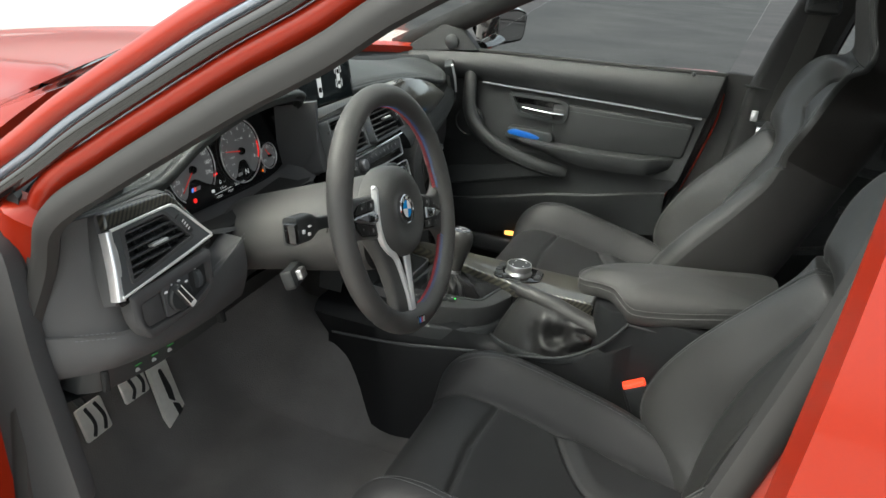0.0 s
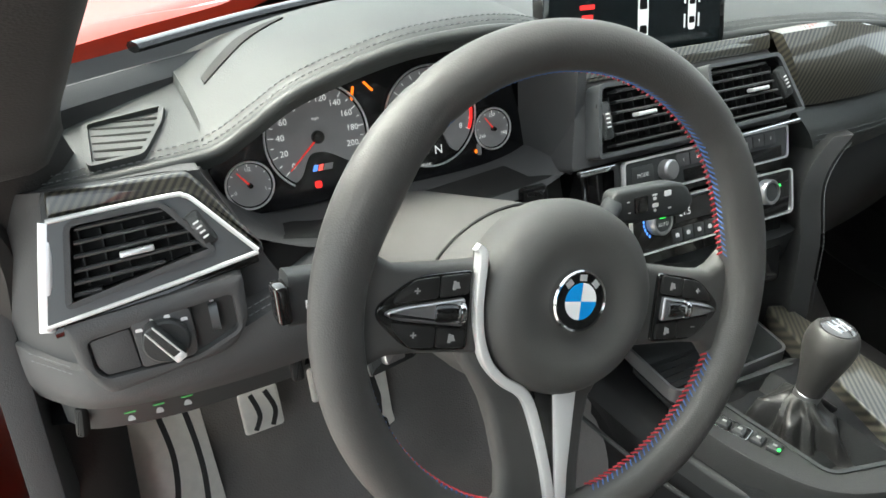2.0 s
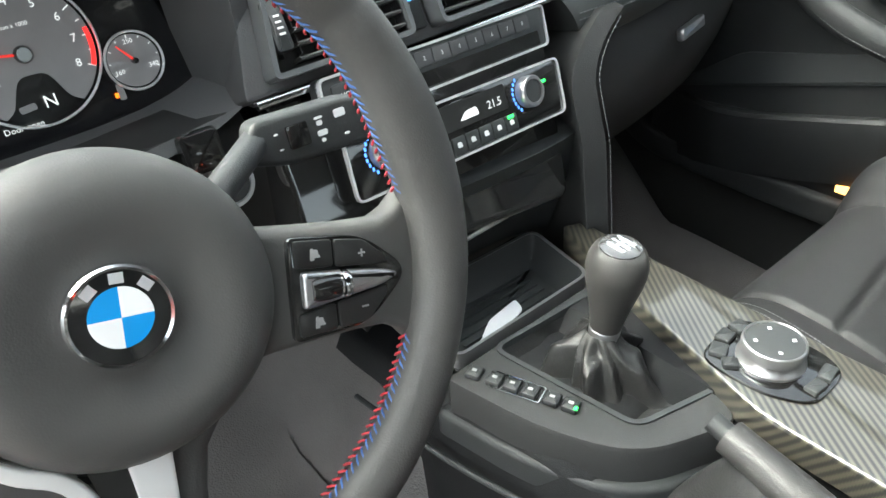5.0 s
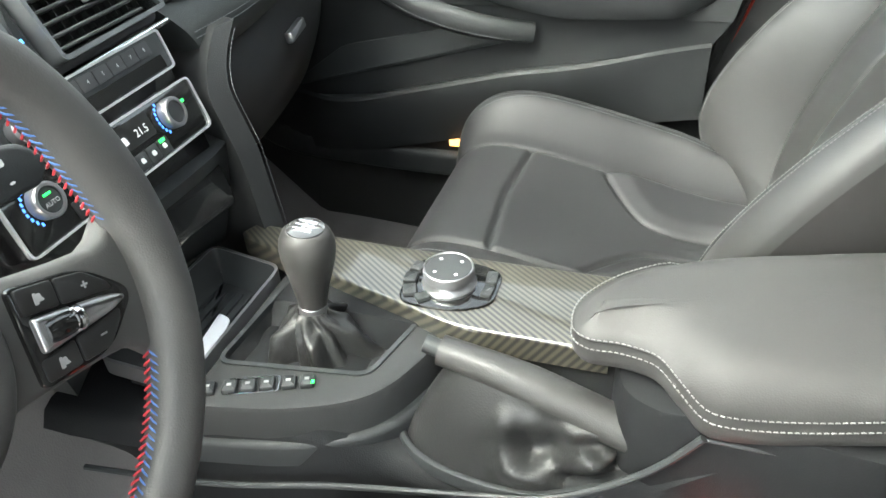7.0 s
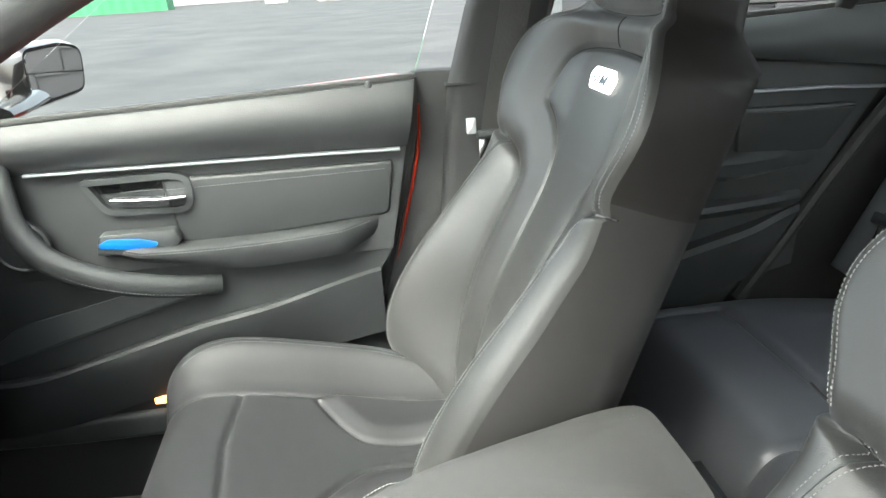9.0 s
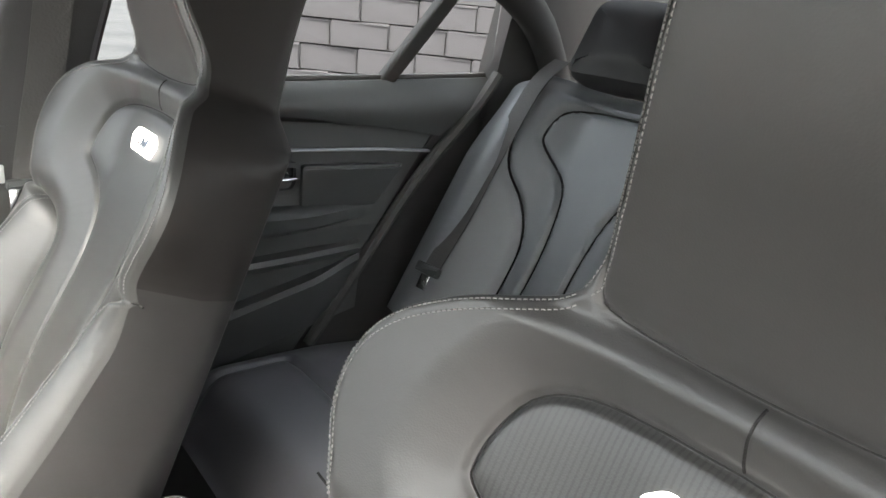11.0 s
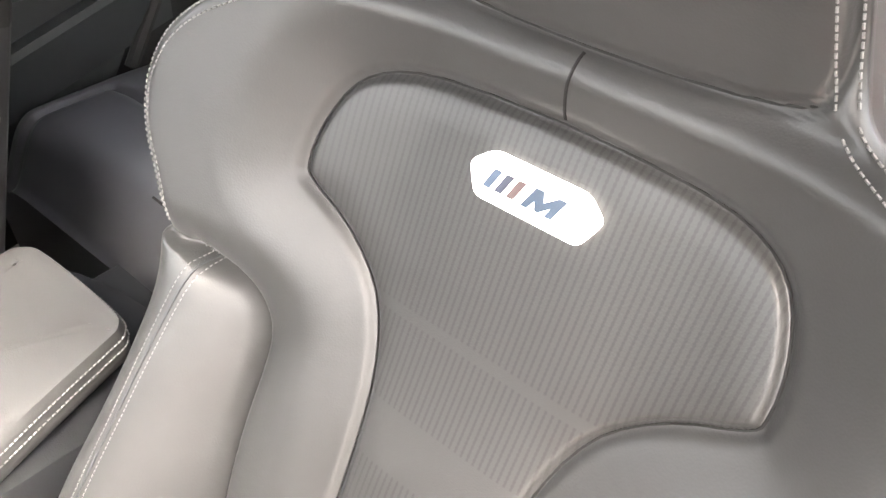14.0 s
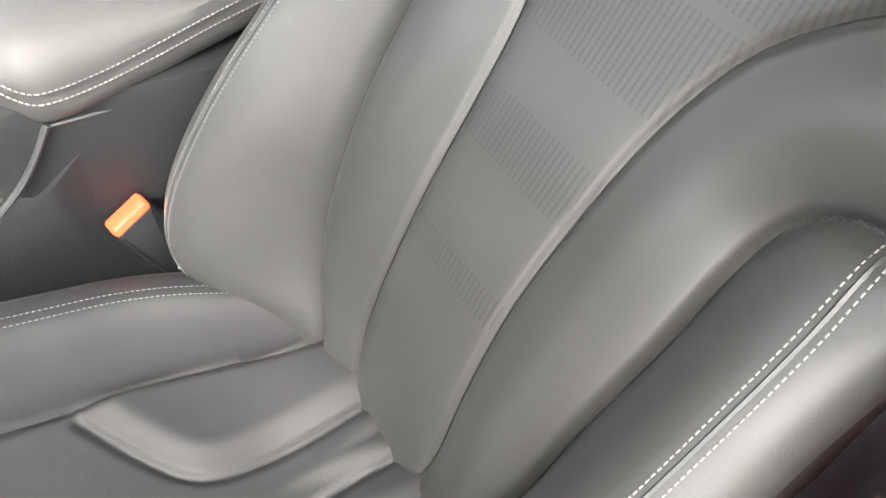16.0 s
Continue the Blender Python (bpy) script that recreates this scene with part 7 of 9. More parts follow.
# body: left flank sweeping down round the handbrake
bm = BM()
rows = []
for y in np.linspace(-0.66, 0.29, 60):
    xl, xr = console_half(y)
    dip = 0.055 * sstep(0.11, 0.125, y)
    zt = console_top(y) - dip * 0.6
    inw = 0.10 * sstep(0.08, 0.29, y)
    rows.append([(xl - 0.035 * sstep(-0.3, -0.1, y) + inw, y, 0.26), (xl - 0.004 - 0.018 * sstep(-0.3, -0.1, y) + inw * 0.8, y, 0.42), (xl - 0.006, y, zt - 0.022), (xl + 0.004, y, zt - 0.005), (xl + 0.016, y, zt), (0.02, y, zt + 0.001), (0.04, y, 0.57 - dip), (xr - 0.012, y, 0.575 - dip), (xr, y, 0.565 - dip), (xr + 0.012, y, 0.45), (xr + 0.02, y, 0.26)])
rings(bm, rows)
part("body", bm, M_SHADEPLASTIC, con)
# crease along the flank
bm = BM()
tube(bm, smooth_path([(-0.080, -0.33, 0.616), (-0.082, -0.29, 0.562), (-0.090, -0.22, 0.517), (-0.098, -0.13, 0.500), (-0.110, -0.02, 0.488), (-0.132, 0.10, 0.478), (-0.148, 0.24, 0.475)], 8), 0.0032, 8)
part("flank_welt", bm, M_PLASTIC, con)
# shift island
bm = BM()
isl = rounded([(-0.118, 0.122), (-0.098, 0.02), (-0.062, -0.055), (0.030, -0.090), (0.070, -0.03), (0.105, 0.112), (0.090, 0.122)], [0.01, 0.04, 0.05, 0.02, 0.02, 0.01, 0.01], 5)
def fan(poly, c, n):
    """The outline's points on n even rays from c."""
    pts = []
    for k in range(n):
        a = 2 * math.pi * k / n
        d = Vector((math.cos(a), math.sin(a)))
        best = 0.0
        for (ax, ay), (bx, by) in zip(poly, poly[1:] + poly[:1]):
            ex, ey = bx - ax, by - ay
            den = d.x * ey - d.y * ex
            if abs(den) > 1e-12:
                t = ((ax - c[0]) * ey - (ay - c[1]) * ex) / den
                s_ = ((ax - c[0]) * d.y - (ay - c[1]) * d.x) / den
                if t > best and -1e-6 <= s_ <= 1 + 1e-6:
                    best = t
        pts.append((c[0] + d.x * best, c[1] + d.y * best))
    return pts


BOOT = rounded([(-0.058, 0.117), (0.080, 0.108), (0.050, -0.056), (-0.038, -0.034)], 0.014, 5)
fo, fi = fan(isl, (0.008, 0.035), 120), fan(BOOT, (0.008, 0.035), 120)
rings(bm, [[(x, y, z) for x, y in (inset(pl, d) if d else pl)] for pl, d, z in ((fo, 0, 0.515), (fo, 0, 0.560), (fo, 0.002, 0.5645), (fo, 0.006, 0.566), (fi, -0.002, 0.5665), (fi, 0.0, 0.564), (fi, 0.001, 0.515))], caps=False)
part("shift_island", bm, M_CONSOLE, con)
bm = BM()
plate(bm, rounded([(-0.126, 0.13), (-0.106, 0.02), (-0.066, -0.065), (0.030, -0.100), (0.05, -0.03), (0.0, 0.13)], [0.01, 0.04, 0.05, 0.02, 0.02, 0.01], 5), 0.495, 0.524, Matrix(), 0.006, 3)
part("island_skirt", bm, M_PLASTIC, con)
# tray
tray_o = rounded([(-0.095, 0.128), (0.096, 0.128), (0.116, 0.232), (-0.088, 0.238)], 0.016, 4)
tray_i = inset(tray_o, 0.0035)
bm = BM()
frame_ring(bm, tray_o, tray_i, 0.552, 0.571, Matrix())
part("tray_rim", bm, M_METAL, con, "thin chrome tray rim")
bm = BM()
rings(bm, [[(x, y, z) for x, y in pl] for pl, z in ((tray_i, 0.570), (inset(tray_i, 0.006), 0.540), (inset(tray_i, 0.014), 0.532))], caps=False)
plate(bm, inset(tray_i, 0.012), 0.526, 0.532, Matrix())
tray_ = part("tray", bm, M_PLASTIC, con, "ribbed black storage tray")
for k in range(7):
    bm = BM()
    box(bm, Matrix.Translation((0.012, 0.145 + k * 0.011, 0.533)), 0.13, 0.0035, 0.004)
    part("rib", bm, M_PLASTIC, tray_)
bm = BM()
plate(bm, rounded([(-0.052, 0.150), (-0.040, 0.144), (0.030, 0.164), (0.036, 0.182), (-0.01, 0.176)], 0.006), 0.5365, 0.539, Matrix(), 0.001)
tagged(part("tray_card", bm, mat("white_card", (0.75, 0.76, 0.8), 0.3)), "glossy white card lying in the storage tray", "card")
# carbon panel along the passenger side
bm = BM()
cp = smooth_path([(0.128, 0.195), (0.118, 0.180), (0.096, 0.120), (0.072, 0.050), (0.045, -0.040), (0.028, -0.100), (0.026, -0.160), (0.026, -0.250)], 4) + [(0.142, -0.250), (0.142, -0.10), (0.143, 0.0), (0.146, 0.10), (0.150, 0.185)]
plate(bm, cp, 0.56, 0.588, Matrix(), 0.005, 3)
part("carbon_panel", bm, M_CARBON, con, "glossy carbon weave console panel")
# row of switches
SWM = axes((-0.078, 0.062, 0.5675), (0.32, -0.85, 0), (0.85, 0.32, 0))
for k in range(6):
    bm = BM()
    box(bm, SWM @ Matrix.Translation((-0.043 + 0.0175 * k + (0.003 if k > 3 else 0) - (0.003 if k < 1 else 0), 0, 0.001)), 0.0145, 0.0155, 0.007, 0.0025)
    key = part("console_switch", bm, M_PLASTIC, con)
    bm = BM()
    box(bm, SWM @ Matrix.Translation((-0.043 + 0.0175 * k + (0.003 if k > 3 else 0) - (0.003 if k < 1 else 0), 0, 0.0047)), 0.0045, 0.003, 0.0006)
    part("switch_mark", bm, M_DIMPRINT, key)
bm = BM()
box(bm, SWM @ Matrix.Translation((0.0535, -0.005, 0.0048)), 0.003, 0.004, 0.0008)
part("switch_lamp", bm, M_LITGREEN, con)
bm = BM()
po = rounded([(-0.0285, -0.0105), (0.0215, -0.0105), (0.0215, 0.0105), (-0.0285, 0.0105)], 0.003, 3)
frame_ring(bm, po, inset(po, 0.0013), -0.002, 0.0015, SWM)
part("switch_frame", bm, M_CHROME, con)

# gear lever
M_GAITER = mat("gaiter_leather", (0.018, 0.018, 0.018), 0.45, grain=0.3, grain_scale=500, vary=0.2, vary_scale=30)
gear = thing("gear_lever", "black leather gear lever with engraved knob and gaiter", "gear lever")
bm = BM()
KB = pose(-0.011, 0.084, -0.010, 4, 2, 0)
lathe(bm, [(0.0140, 0.614), (0.0150, 0.622), (0.0175, 0.636), (0.0212, 0.652), (0.0248, 0.668), (0.0262, 0.680), (0.0252, 0.690), (0.0222, 0.698), (0.0185, 0.7015), (0.0, 0.703)], KB, 36, sx=1.0, sy=1.05)
part("knob", bm, M_KNOB, gear)
bm = BM()
lathe(bm, [(0.0182, 0.7000), (0.0178, 0.7030), (0.012, 0.7046), (0, 0.7050)], KB, 32)
kc = part("knob_cap", bm, mat("knob_cap_black", (0.05, 0.05, 0.052), 0.12, coat=1.0), gear, "glossy dark cap with silver shift pattern")
bm = BM()
for x in (-0.007, 0.0, 0.007):
    box(bm, KB @ Matrix.Translation((x, 0, 0.7050)), 0.0026, 0.019, 0.0014)
box(bm, KB @ Matrix.Translation((0, 0, 0.7052)), 0.017, 0.0026, 0.0014)
part("shift_pattern", bm, M_CHROME, kc)
bm = BM()
lathe(bm, [(0.0128, 0.598), (0.0146, 0.600), (0.0146, 0.613), (0.0128, 0.615)], KB, 32)
part("collar", bm, M_METAL, gear, "satin metal collar")
bm = BM()
rows = []
N_ = 96
base = fan(inset(BOOT, 0.001), (0.010, 0.043), N_)
for t in np.linspace(0, 1, 30):
    rr_ = []
    for k, (bx, by) in enumerate(base):
        a = math.atan2(by - 0.043, bx - 0.010)
        s = (1 - t) ** 2.6
        fold = 0.0075 * math.sin(a * 5 + 6 * t) * math.sin(math.pi * t) + 0.005 * math.sin(a * 11 + 2 + 9 * t) * math.sin(math.pi * t)
        r_ = 0.0150 + 0.024 * (1 - t) ** 0.8
        q = Vector((bx, by, 0)) * s + Vector((0.010 + r_ * math.cos(a), 0.043 + 0.95 * r_ * math.sin(a), 0)) * (1 - s)
        q += Vector((math.cos(a), math.sin(a), 0)) * fold
        rr_.append((q.x, q.y, 0.562 - 0.030 * math.sin(math.pi * min(1, t * 1.9)) * (t < 0.5263) + 0.034 * t**1.3 + 0.004 * math.sin(a * 5 + 1) * math.sin(math.pi * t)))
    rows.append(rr_)
rings(bm, rows, True, False)
part("gaiter", bm, M_GAITER, gear, "soft folded leather gaiter")
bm = BM()
frame_ring(bm, inset(BOOT, -0.003), inset(BOOT, 0.002), 0.560, 0.5685, Matrix())
part("gaiter_frame", bm, M_PLASTIC, gear)

# rotary controller
rot = thing("rotary_controller", "silver rotary controller with black touch top and keys round it", "controller")
RC = Vector((0.086, -0.078, 0.588))
bm = BM()
plate(bm, rounded([(-0.036, 0.046), (0.030, 0.050), (0.040, 0.02), (0.040, -0.03), (0.028, -0.052), (-0.022, -0.052), (-0.040, -0.02), (-0.042, 0.02)], 0.014, 4), 0, 0.003, Matrix.Translation(RC), 0.0015)
part("base", bm, M_GLOSS, rot)
for x, y, w, h, rz in ((-0.022, 0.036, 0.017, 0.015, 20), (-0.002, 0.042, 0.017, 0.014, 5), (0.018, 0.040, 0.016, 0.014, -12), (-0.030, 0.020, 0.012, 0.014, 40), (0.016, -0.042, 0.020, 0.012, 8), (-0.006, -0.043, 0.018, 0.012, -5)):
    bm = BM()
    box(bm, Matrix.Translation(RC + Vector((x, y, 0.0045))) @ pose(0, 0, 0, 0, 0, rz), w, h, 0.006, 0.002)
    part("key", bm, M_PLASTIC, rot)
bm = BM()
lathe(bm, [(0.0285, 0.002), (0.0290, 0.006), (0.0255, 0.009), (0.0245, 0.013), (0.0265, 0.015), (0.0270, 0.021), (0.0262, 0.0245), (0.0250, 0.0252), (0.0243, 0.0244), (0.0240, 0.0120)], Matrix.Translation(RC), 48)
part("ring", bm, M_METAL, rot, "bright knurled metal ring")
bm = BM()
lathe(bm, [(0.0242, 0.015), (0.0242, 0.0240), (0.0225, 0.0246), (0, 0.0240)], Matrix.Translation(RC), 40)
part("touch_top", bm, M_PLASTIC, rot, "black touch pad top")
bm = BM()
for a in (45, 135, 225, 315):
    box(bm, Matrix.Translation(RC + Vector((0.016 * math.cos(radians(a)), 0.016 * math.sin(radians(a)), 0.0246))) @ pose(0, 0, 0, 0, 0, a), 0.003, 0.003, 0.0008)
part("direction_marks", bm, M_WHITE, rot)

# handbrake
hb = thing("handbrake", "black leather handbrake lever lying on its folded gaiter", "handbrake")
bm = BM()
P = smooth_path([(-0.033, -0.108, 0.612), (-0.036, -0.145, 0.606), (-0.040, -0.195, 0.594), (-0.045, -0.245, 0.580), (-0.050, -0.285, 0.570)], 6)
sweep(bm, P, circle(1, 20, 0.95), (0, 0, 1), False, [0.0145 + 0.004 * sstep(0.1, 0.5, k / len(P)) for k in range(len(P))])
part("grip", bm, M_KNOB, hb)
bm = BM()
tube(bm, [(-0.0325, -0.093, 0.6165), (-0.033, -0.110, 0.612)], 0.0085, 16)
part("release_button", bm, M_PLASTIC, hb)
bm = BM()
rows = []
for t in np.linspace(0, 1, 40):
    rr_ = []
    for k in range(110):
        a = 2 * math.pi * k / 110
        bx, by = -0.034 + (0.048 + 0.006 * math.sin(a)) * math.cos(a), -0.190 + 0.122 * math.sin(a)
        gy = -0.205 + 0.082 * math.sin(a)
        gx = float(np.interp(gy, [-0.285, -0.195, -0.108], [-0.050, -0.040, -0.033])) + 0.0175 * math.cos(a)
        zl = float(np.interp(gy, [-0.285, -0.195, -0.108], [0.572, 0.594, 0.608]))
        s = (1 - t) ** 1.25
        back = sstep(0.60, -0.15, math.sin(a))
        fold = (0.0105 * math.sin(8 * a + 5 * t + 2 * math.sin(4 * t)) + 0.008 * math.sin(5 * a - 11 * t) + 0.003 * math.sin(19 * a + 7 * t)) * math.sin(math.pi * min(1.0, 0.08 + t)) * back
        zb = 0.502 + 0.050 * max(0.0, -math.sin(a)) ** 1.5
        zz = zb * s + zl * (1 - s) + fold * 0.7 + 0.012 * math.sin(math.pi * t) * (1 - back)
        rr_.append((bx * s + gx * (1 - s) + fold * math.cos(a), by * s + gy * (1 - s) + fold * math.sin(a), zz))
    rows.append(rr_)
rings(bm, rows, True, True)
part("gaiter", bm, M_GAITER, hb, "loose wrinkled leather gaiter")
bm = BM()
sweep(bm, [(-0.034 + (0.051 + 0.006 * math.sin(a)) * math.cos(a), -0.190 + 0.126 * math.sin(a), 0.506 + 0.050 * max(0.0, -math.sin(a)) ** 1.5) for a in np.linspace(0, 2 * math.pi, 72)[:-1]], rounded([(-0.006, -0.010), (0.006, -0.010), (0.003, 0.003), (-0.003, 0.003)], 0.002, 2), (0, 0, 1), closed=True)
part("gaiter_frame", bm, M_PLASTIC, hb)

# armrest
arm = thing("armrest", "padded black leather centre armrest with pale twin stitching", "armrest")
AO = [(-0.086, -0.332), (-0.072, -0.308), (-0.056, -0.288), (-0.050, -0.262), (-0.050, -0.236), (-0.036, -0.222), (0.0, -0.226), (0.045, -0.262), (0.082, -0.33), (0.104, -0.43), (0.110, -0.535), (0.098, -0.568), (0.06, -0.575), (-0.03, -0.575), (-0.056, -0.568), (-0.065, -0.545), (-0.076, -0.46), (-0.085, -0.38)]
ao = smooth_path(AO, 6, True)
bm = BM()
def arm_z(x, y, z):
    """The pad rises a little to the rear and its lower edge lifts over the lever."""
    return z + 0.028 * sstep(-0.33, -0.58, y) * (1 - sstep(0.655, 0.69, z)) + 0.020 * sstep(-0.335, -0.285, y) * (1 - sstep(0.645, 0.672, z)) + 0.006 * sstep(-0.30, -0.55, y)


rows = []
for d, z in ((0.006, 0.618), (0.001, 0.626), (0.0, 0.640), (0.0012, 0.6445), (0.0, 0.649), (0.003, 0.662), (0.009, 0.673), (0.018, 0.681), (0.029, 0.686)):
    rows.append([(x, y, arm_z(x, y, z)) for x, y in (inset(ao, d) if d else ao)])
last = rows[-1]
crown = inset(smooth_path([(-0.086, -0.332), (-0.074, -0.285), (-0.058, -0.245), (-0.036, -0.224), (0.0, -0.226), (0.045, -0.262), (0.082, -0.33), (0.104, -0.43), (0.110, -0.535), (0.098, -0.568), (0.06, -0.575), (-0.03, -0.575), (-0.056, -0.568), (-0.065, -0.545), (-0.076, -0.46), (-0.085, -0.38)], 6, True), 0.029)
near = [min(crown, key=lambda q: (q[0] - x) ** 2 + (q[1] - y) ** 2) for x, y, z in last]
for k_, dz in ((0.9, 0.0018), (0.75, 0.0036), (0.55, 0.0055), (0.35, 0.0066), (0.15, 0.0072), (0.03, 0.0074)):
    g_ = min(1.0, (1 - k_) * 2.5)
    row = []
    for (x, y, z), (cx, cy) in zip(last, near):
        x, y = x + (cx - x) * g_, y + (cy - y) * g_
        row.append((0.015 + (x - 0.015) * k_, -0.41 + (y + 0.41) * k_, arm_z(0, -0.41 + (y + 0.41) * k_, 0.686) + dz))
    rows.append(row)
rings(bm, rows)
part("pad", bm, M_ARM, arm)
bm = BM()
edge = [(x, y, arm_z(x, y, 0.6445)) for x, y in inset(ao, -0.0006)]
for dz in (-0.0052, 0.0052):
    stitches(bm, [(x, y, z + dz) for x, y, z in edge + edge[:1]], 0.0046, 0.0032, 0.0007, (0, 0, 1), 0)
part("stitching", bm, M_STITCH, arm)
bm = BM()
plate(bm, inset(smooth_path([(-0.078, -0.34), (-0.076, -0.29), (-0.05, -0.262), (0.02, -0.262), (0.10, -0.33), (0.125, -0.45), (0.13, -0.59), (-0.078, -0.60)], 5, True), 0.002), 0.50, 0.632, Matrix(), 0.004)
part("box", bm, M_SHADEPLASTIC, arm, "black storage box under the armrest")
bm = BM()
tube(bm, [(-0.077, -0.33, 0.612), (-0.0775, -0.45, 0.612), (-0.077, -0.59, 0.612)], 0.0022, 6)
part("box_line", bm, M_PLASTIC, arm)

# ---------------------------------------------------------------- passenger front door (closed)
pd = thing("front_door", "closed passenger door with black leather trim and bright handle", "car door")
DX = axes((0.69, 0, 0), (0, -1, 0), (0, 0, 1))  # local: x towards the rear, y up, z towards the cabin (-x)


def dp(y, z, d=0.0):
    return Vector((0.69 - d, y, z))


def door_sheet(name, T, B_, mt, d_fn, thick=0.02, n=40, m_=14, label="", parent=None):
    b = BM()
    def fn(u, v):
        def at(P):
            k = u * (len(P) - 1)
            i = min(int(k), len(P) - 2)
            return Vector(P[i]).lerp(Vector(P[i + 1]), k - i)
        q = at(T).lerp(at(B_), v)
        return dp(q[0], q[1], d_fn(u, v))
    sheet(b, fn, n, m_, thick, (1, 0, 0))
    return part(name, b, mt, parent or pd, label)


SILL = [(0.47, 0.935), (0.248, 0.955), (0.0, 0.962), (-0.20, 0.968), (-0.405, 0.975)]
LINE = [(0.46, 0.880), (0.27, 0.878), (0.0, 0.876), (-0.20, 0.872), (-0.385, 0.868)]
LOW = [(0.46, 0.41), (0.30, 0.40), (0.10, 0.40), (-0.10, 0.42), (-0.21, 0.48)]
MIDL = [(0.46, 0.700), (0.25, 0.700), (0.0, 0.700), (-0.20, 0.690), (-0.345, 0.690)]
smooth2 = lambda P: smooth_path(P, 6)
door_sheet("top_roll", smooth2(SILL), smooth2(LINE), M_DOORSKIN, lambda u, v: 0.004 + 0.034 * math.sin(math.pi * min(1, 0.15 + v * 0.75)), 0.03, label="soft black upper door roll")
door_sheet("mid_panel", smooth2(LINE), smooth2(MIDL), M_DOORSKIN, lambda u, v: 0.006 + 0.016 * v, 0.03)
door_sheet("lower_panel", smooth2(MIDL), smooth2(LOW), M_DOORSKIN, lambda u, v: 0.020 - 0.012 * v, 0.03, label="dark moulded lower door panel")
bm = BM()
sweep(bm, [dp(y, z, 0.020) for y, z in smooth_path([(0.225, 0.877), (0.0, 0.873), (-0.20, 0.869), (-0.372, 0.864)], 8)], rounded([(-0.003, -0.006), (0.003, -0.006), (0.002, 0.006), (-0.002, 0.006)], 0.0015, 2), (-1, 0, 0))
part("trim_strip", bm, mat("dark_alu_trim", (0.32, 0.33, 0.35), 0.35, metal=0.8), pd, "slim satin metal trim strip")
# quilt panel with stitched line behind the handle
bm = BM()
plate(bm, rounded([(-0.005, 0.735), (0.03, 0.732), (0.345, 0.752), (0.360, 0.845), (-0.022, 0.850)], 0.012), 0.0, 0.020, DX, 0.006, 3)
part("insert_panel", bm, M_DOORSKIN, pd, "stitched leather door insert")
bm = BM()
stitches(bm, [dp(-0.0 + 0.0 - 0.355 * k / 60 + 0.012, 0.833, 0.0205) for k in range(61)], 0.0062, 0.004, 0.0006, (-1, 0, 0), 0.0006)
part("insert_stitching", bm, M_GREYSTITCH, pd)
# handle bowl and lever
bm = BM()
ho = rounded([(-0.150, 0.862), (-0.115, 0.800), (0.010, 0.793), (0.026, 0.806), (0.028, 0.852), (0.0, 0.862)], 0.018, 5)
frame_ring(bm, ho, inset(ho, 0.010), 0.0, 0.026, DX)
part("handle_bezel", bm, M_PLASTIC, pd)
bm = BM()
plate(bm, inset(ho, 0.008), -0.004, 0.010, DX)
part("handle_bowl", bm, M_GLOSS, pd)
bm = BM()
sweep(bm, [dp(0.100, 0.826, 0.026), dp(0.06, 0.825, 0.034), dp(0.02, 0.823, 0.034), dp(-0.015, 0.822, 0.026)], rounded([(-0.004, -0.010), (0.004, -0.010), (0.003, 0.010), (-0.003, 0.010)], 0.003, 3), (-1, 0, 0), scale=[0.8, 1.0, 1.05, 1.0])
part("handle", bm, M_CHROME, pd, "polished chrome door handle")
# blue film left on the switch plate
bm = BM()
plate(bm, rounded([(-0.080, 0.744), (-0.130, 0.750), (-0.133, 0.757), (-0.115, 0.765), (-0.068, 0.761), (-0.038, 0.752), (-0.042, 0.745)], 0.006), 0.040, 0.0425, DX, 0.001)
tagged(part("protective_film", bm, mat("blue_film", (0.004, 0.085, 0.34), 0.3)), "bright blue protective film on the window switch", "film")
# armrest pad with pull
bm = BM()
rows = []
for t in np.linspace(0, 1, 40):
    y = 0.125 - 0.455 * t
    zc = 0.748 - 0.010 * math.sin(math.pi * t) + 0.006 * t
    dd = 0.058 * min(1, math.sin(math.pi * (0.06 + 0.90 * t)) * 1.9)
    h = 0.020 + 0.030 * sstep(0.05, 0.55, t) * (1 - 0.6 * sstep(0.85, 1.0, t))
    rows.append([dp(y, zc, 0.0), dp(y, zc, dd * 0.85), dp(y, zc - 0.004, dd * 0.97), dp(y, zc - 0.012, dd), dp(y, zc - h * 0.6, dd * 0.98), dp(y, zc - h, dd * 0.8), dp(y, zc - h - 0.012, 0.0)])
rings(bm, rows)
part("armrest", bm, M_DOORSKIN, pd, "padded leather door armrest")
bm = BM()
stitches(bm, [dp(0.10 - 0.41 * k / 60, 0.7475 - 0.010 * math.sin(math.pi * (0.05 + 0.9 * k / 60)) + 0.006 * k / 60 - 0.006, 0.058 * min(1, math.sin(math.pi * (0.06 + 0.90 * (0.055 + 0.9 * k / 60))) * 1.9) * 1.0) for k in range(61)], 0.0062, 0.004, 0.0006, (-1, 0, 0), 0.001)
part("armrest_stitching", bm, M_GREYSTITCH, pd)
bm = BM()
plate(bm, rounded([(-0.14, 0.737), (-0.13, 0.772), (-0.01, 0.770), (0.0, 0.750), (-0.02, 0.735)], 0.008), 0.01, 0.040, DX, 0.004)
part("switch_plate", bm, M_PLASTIC, pd)
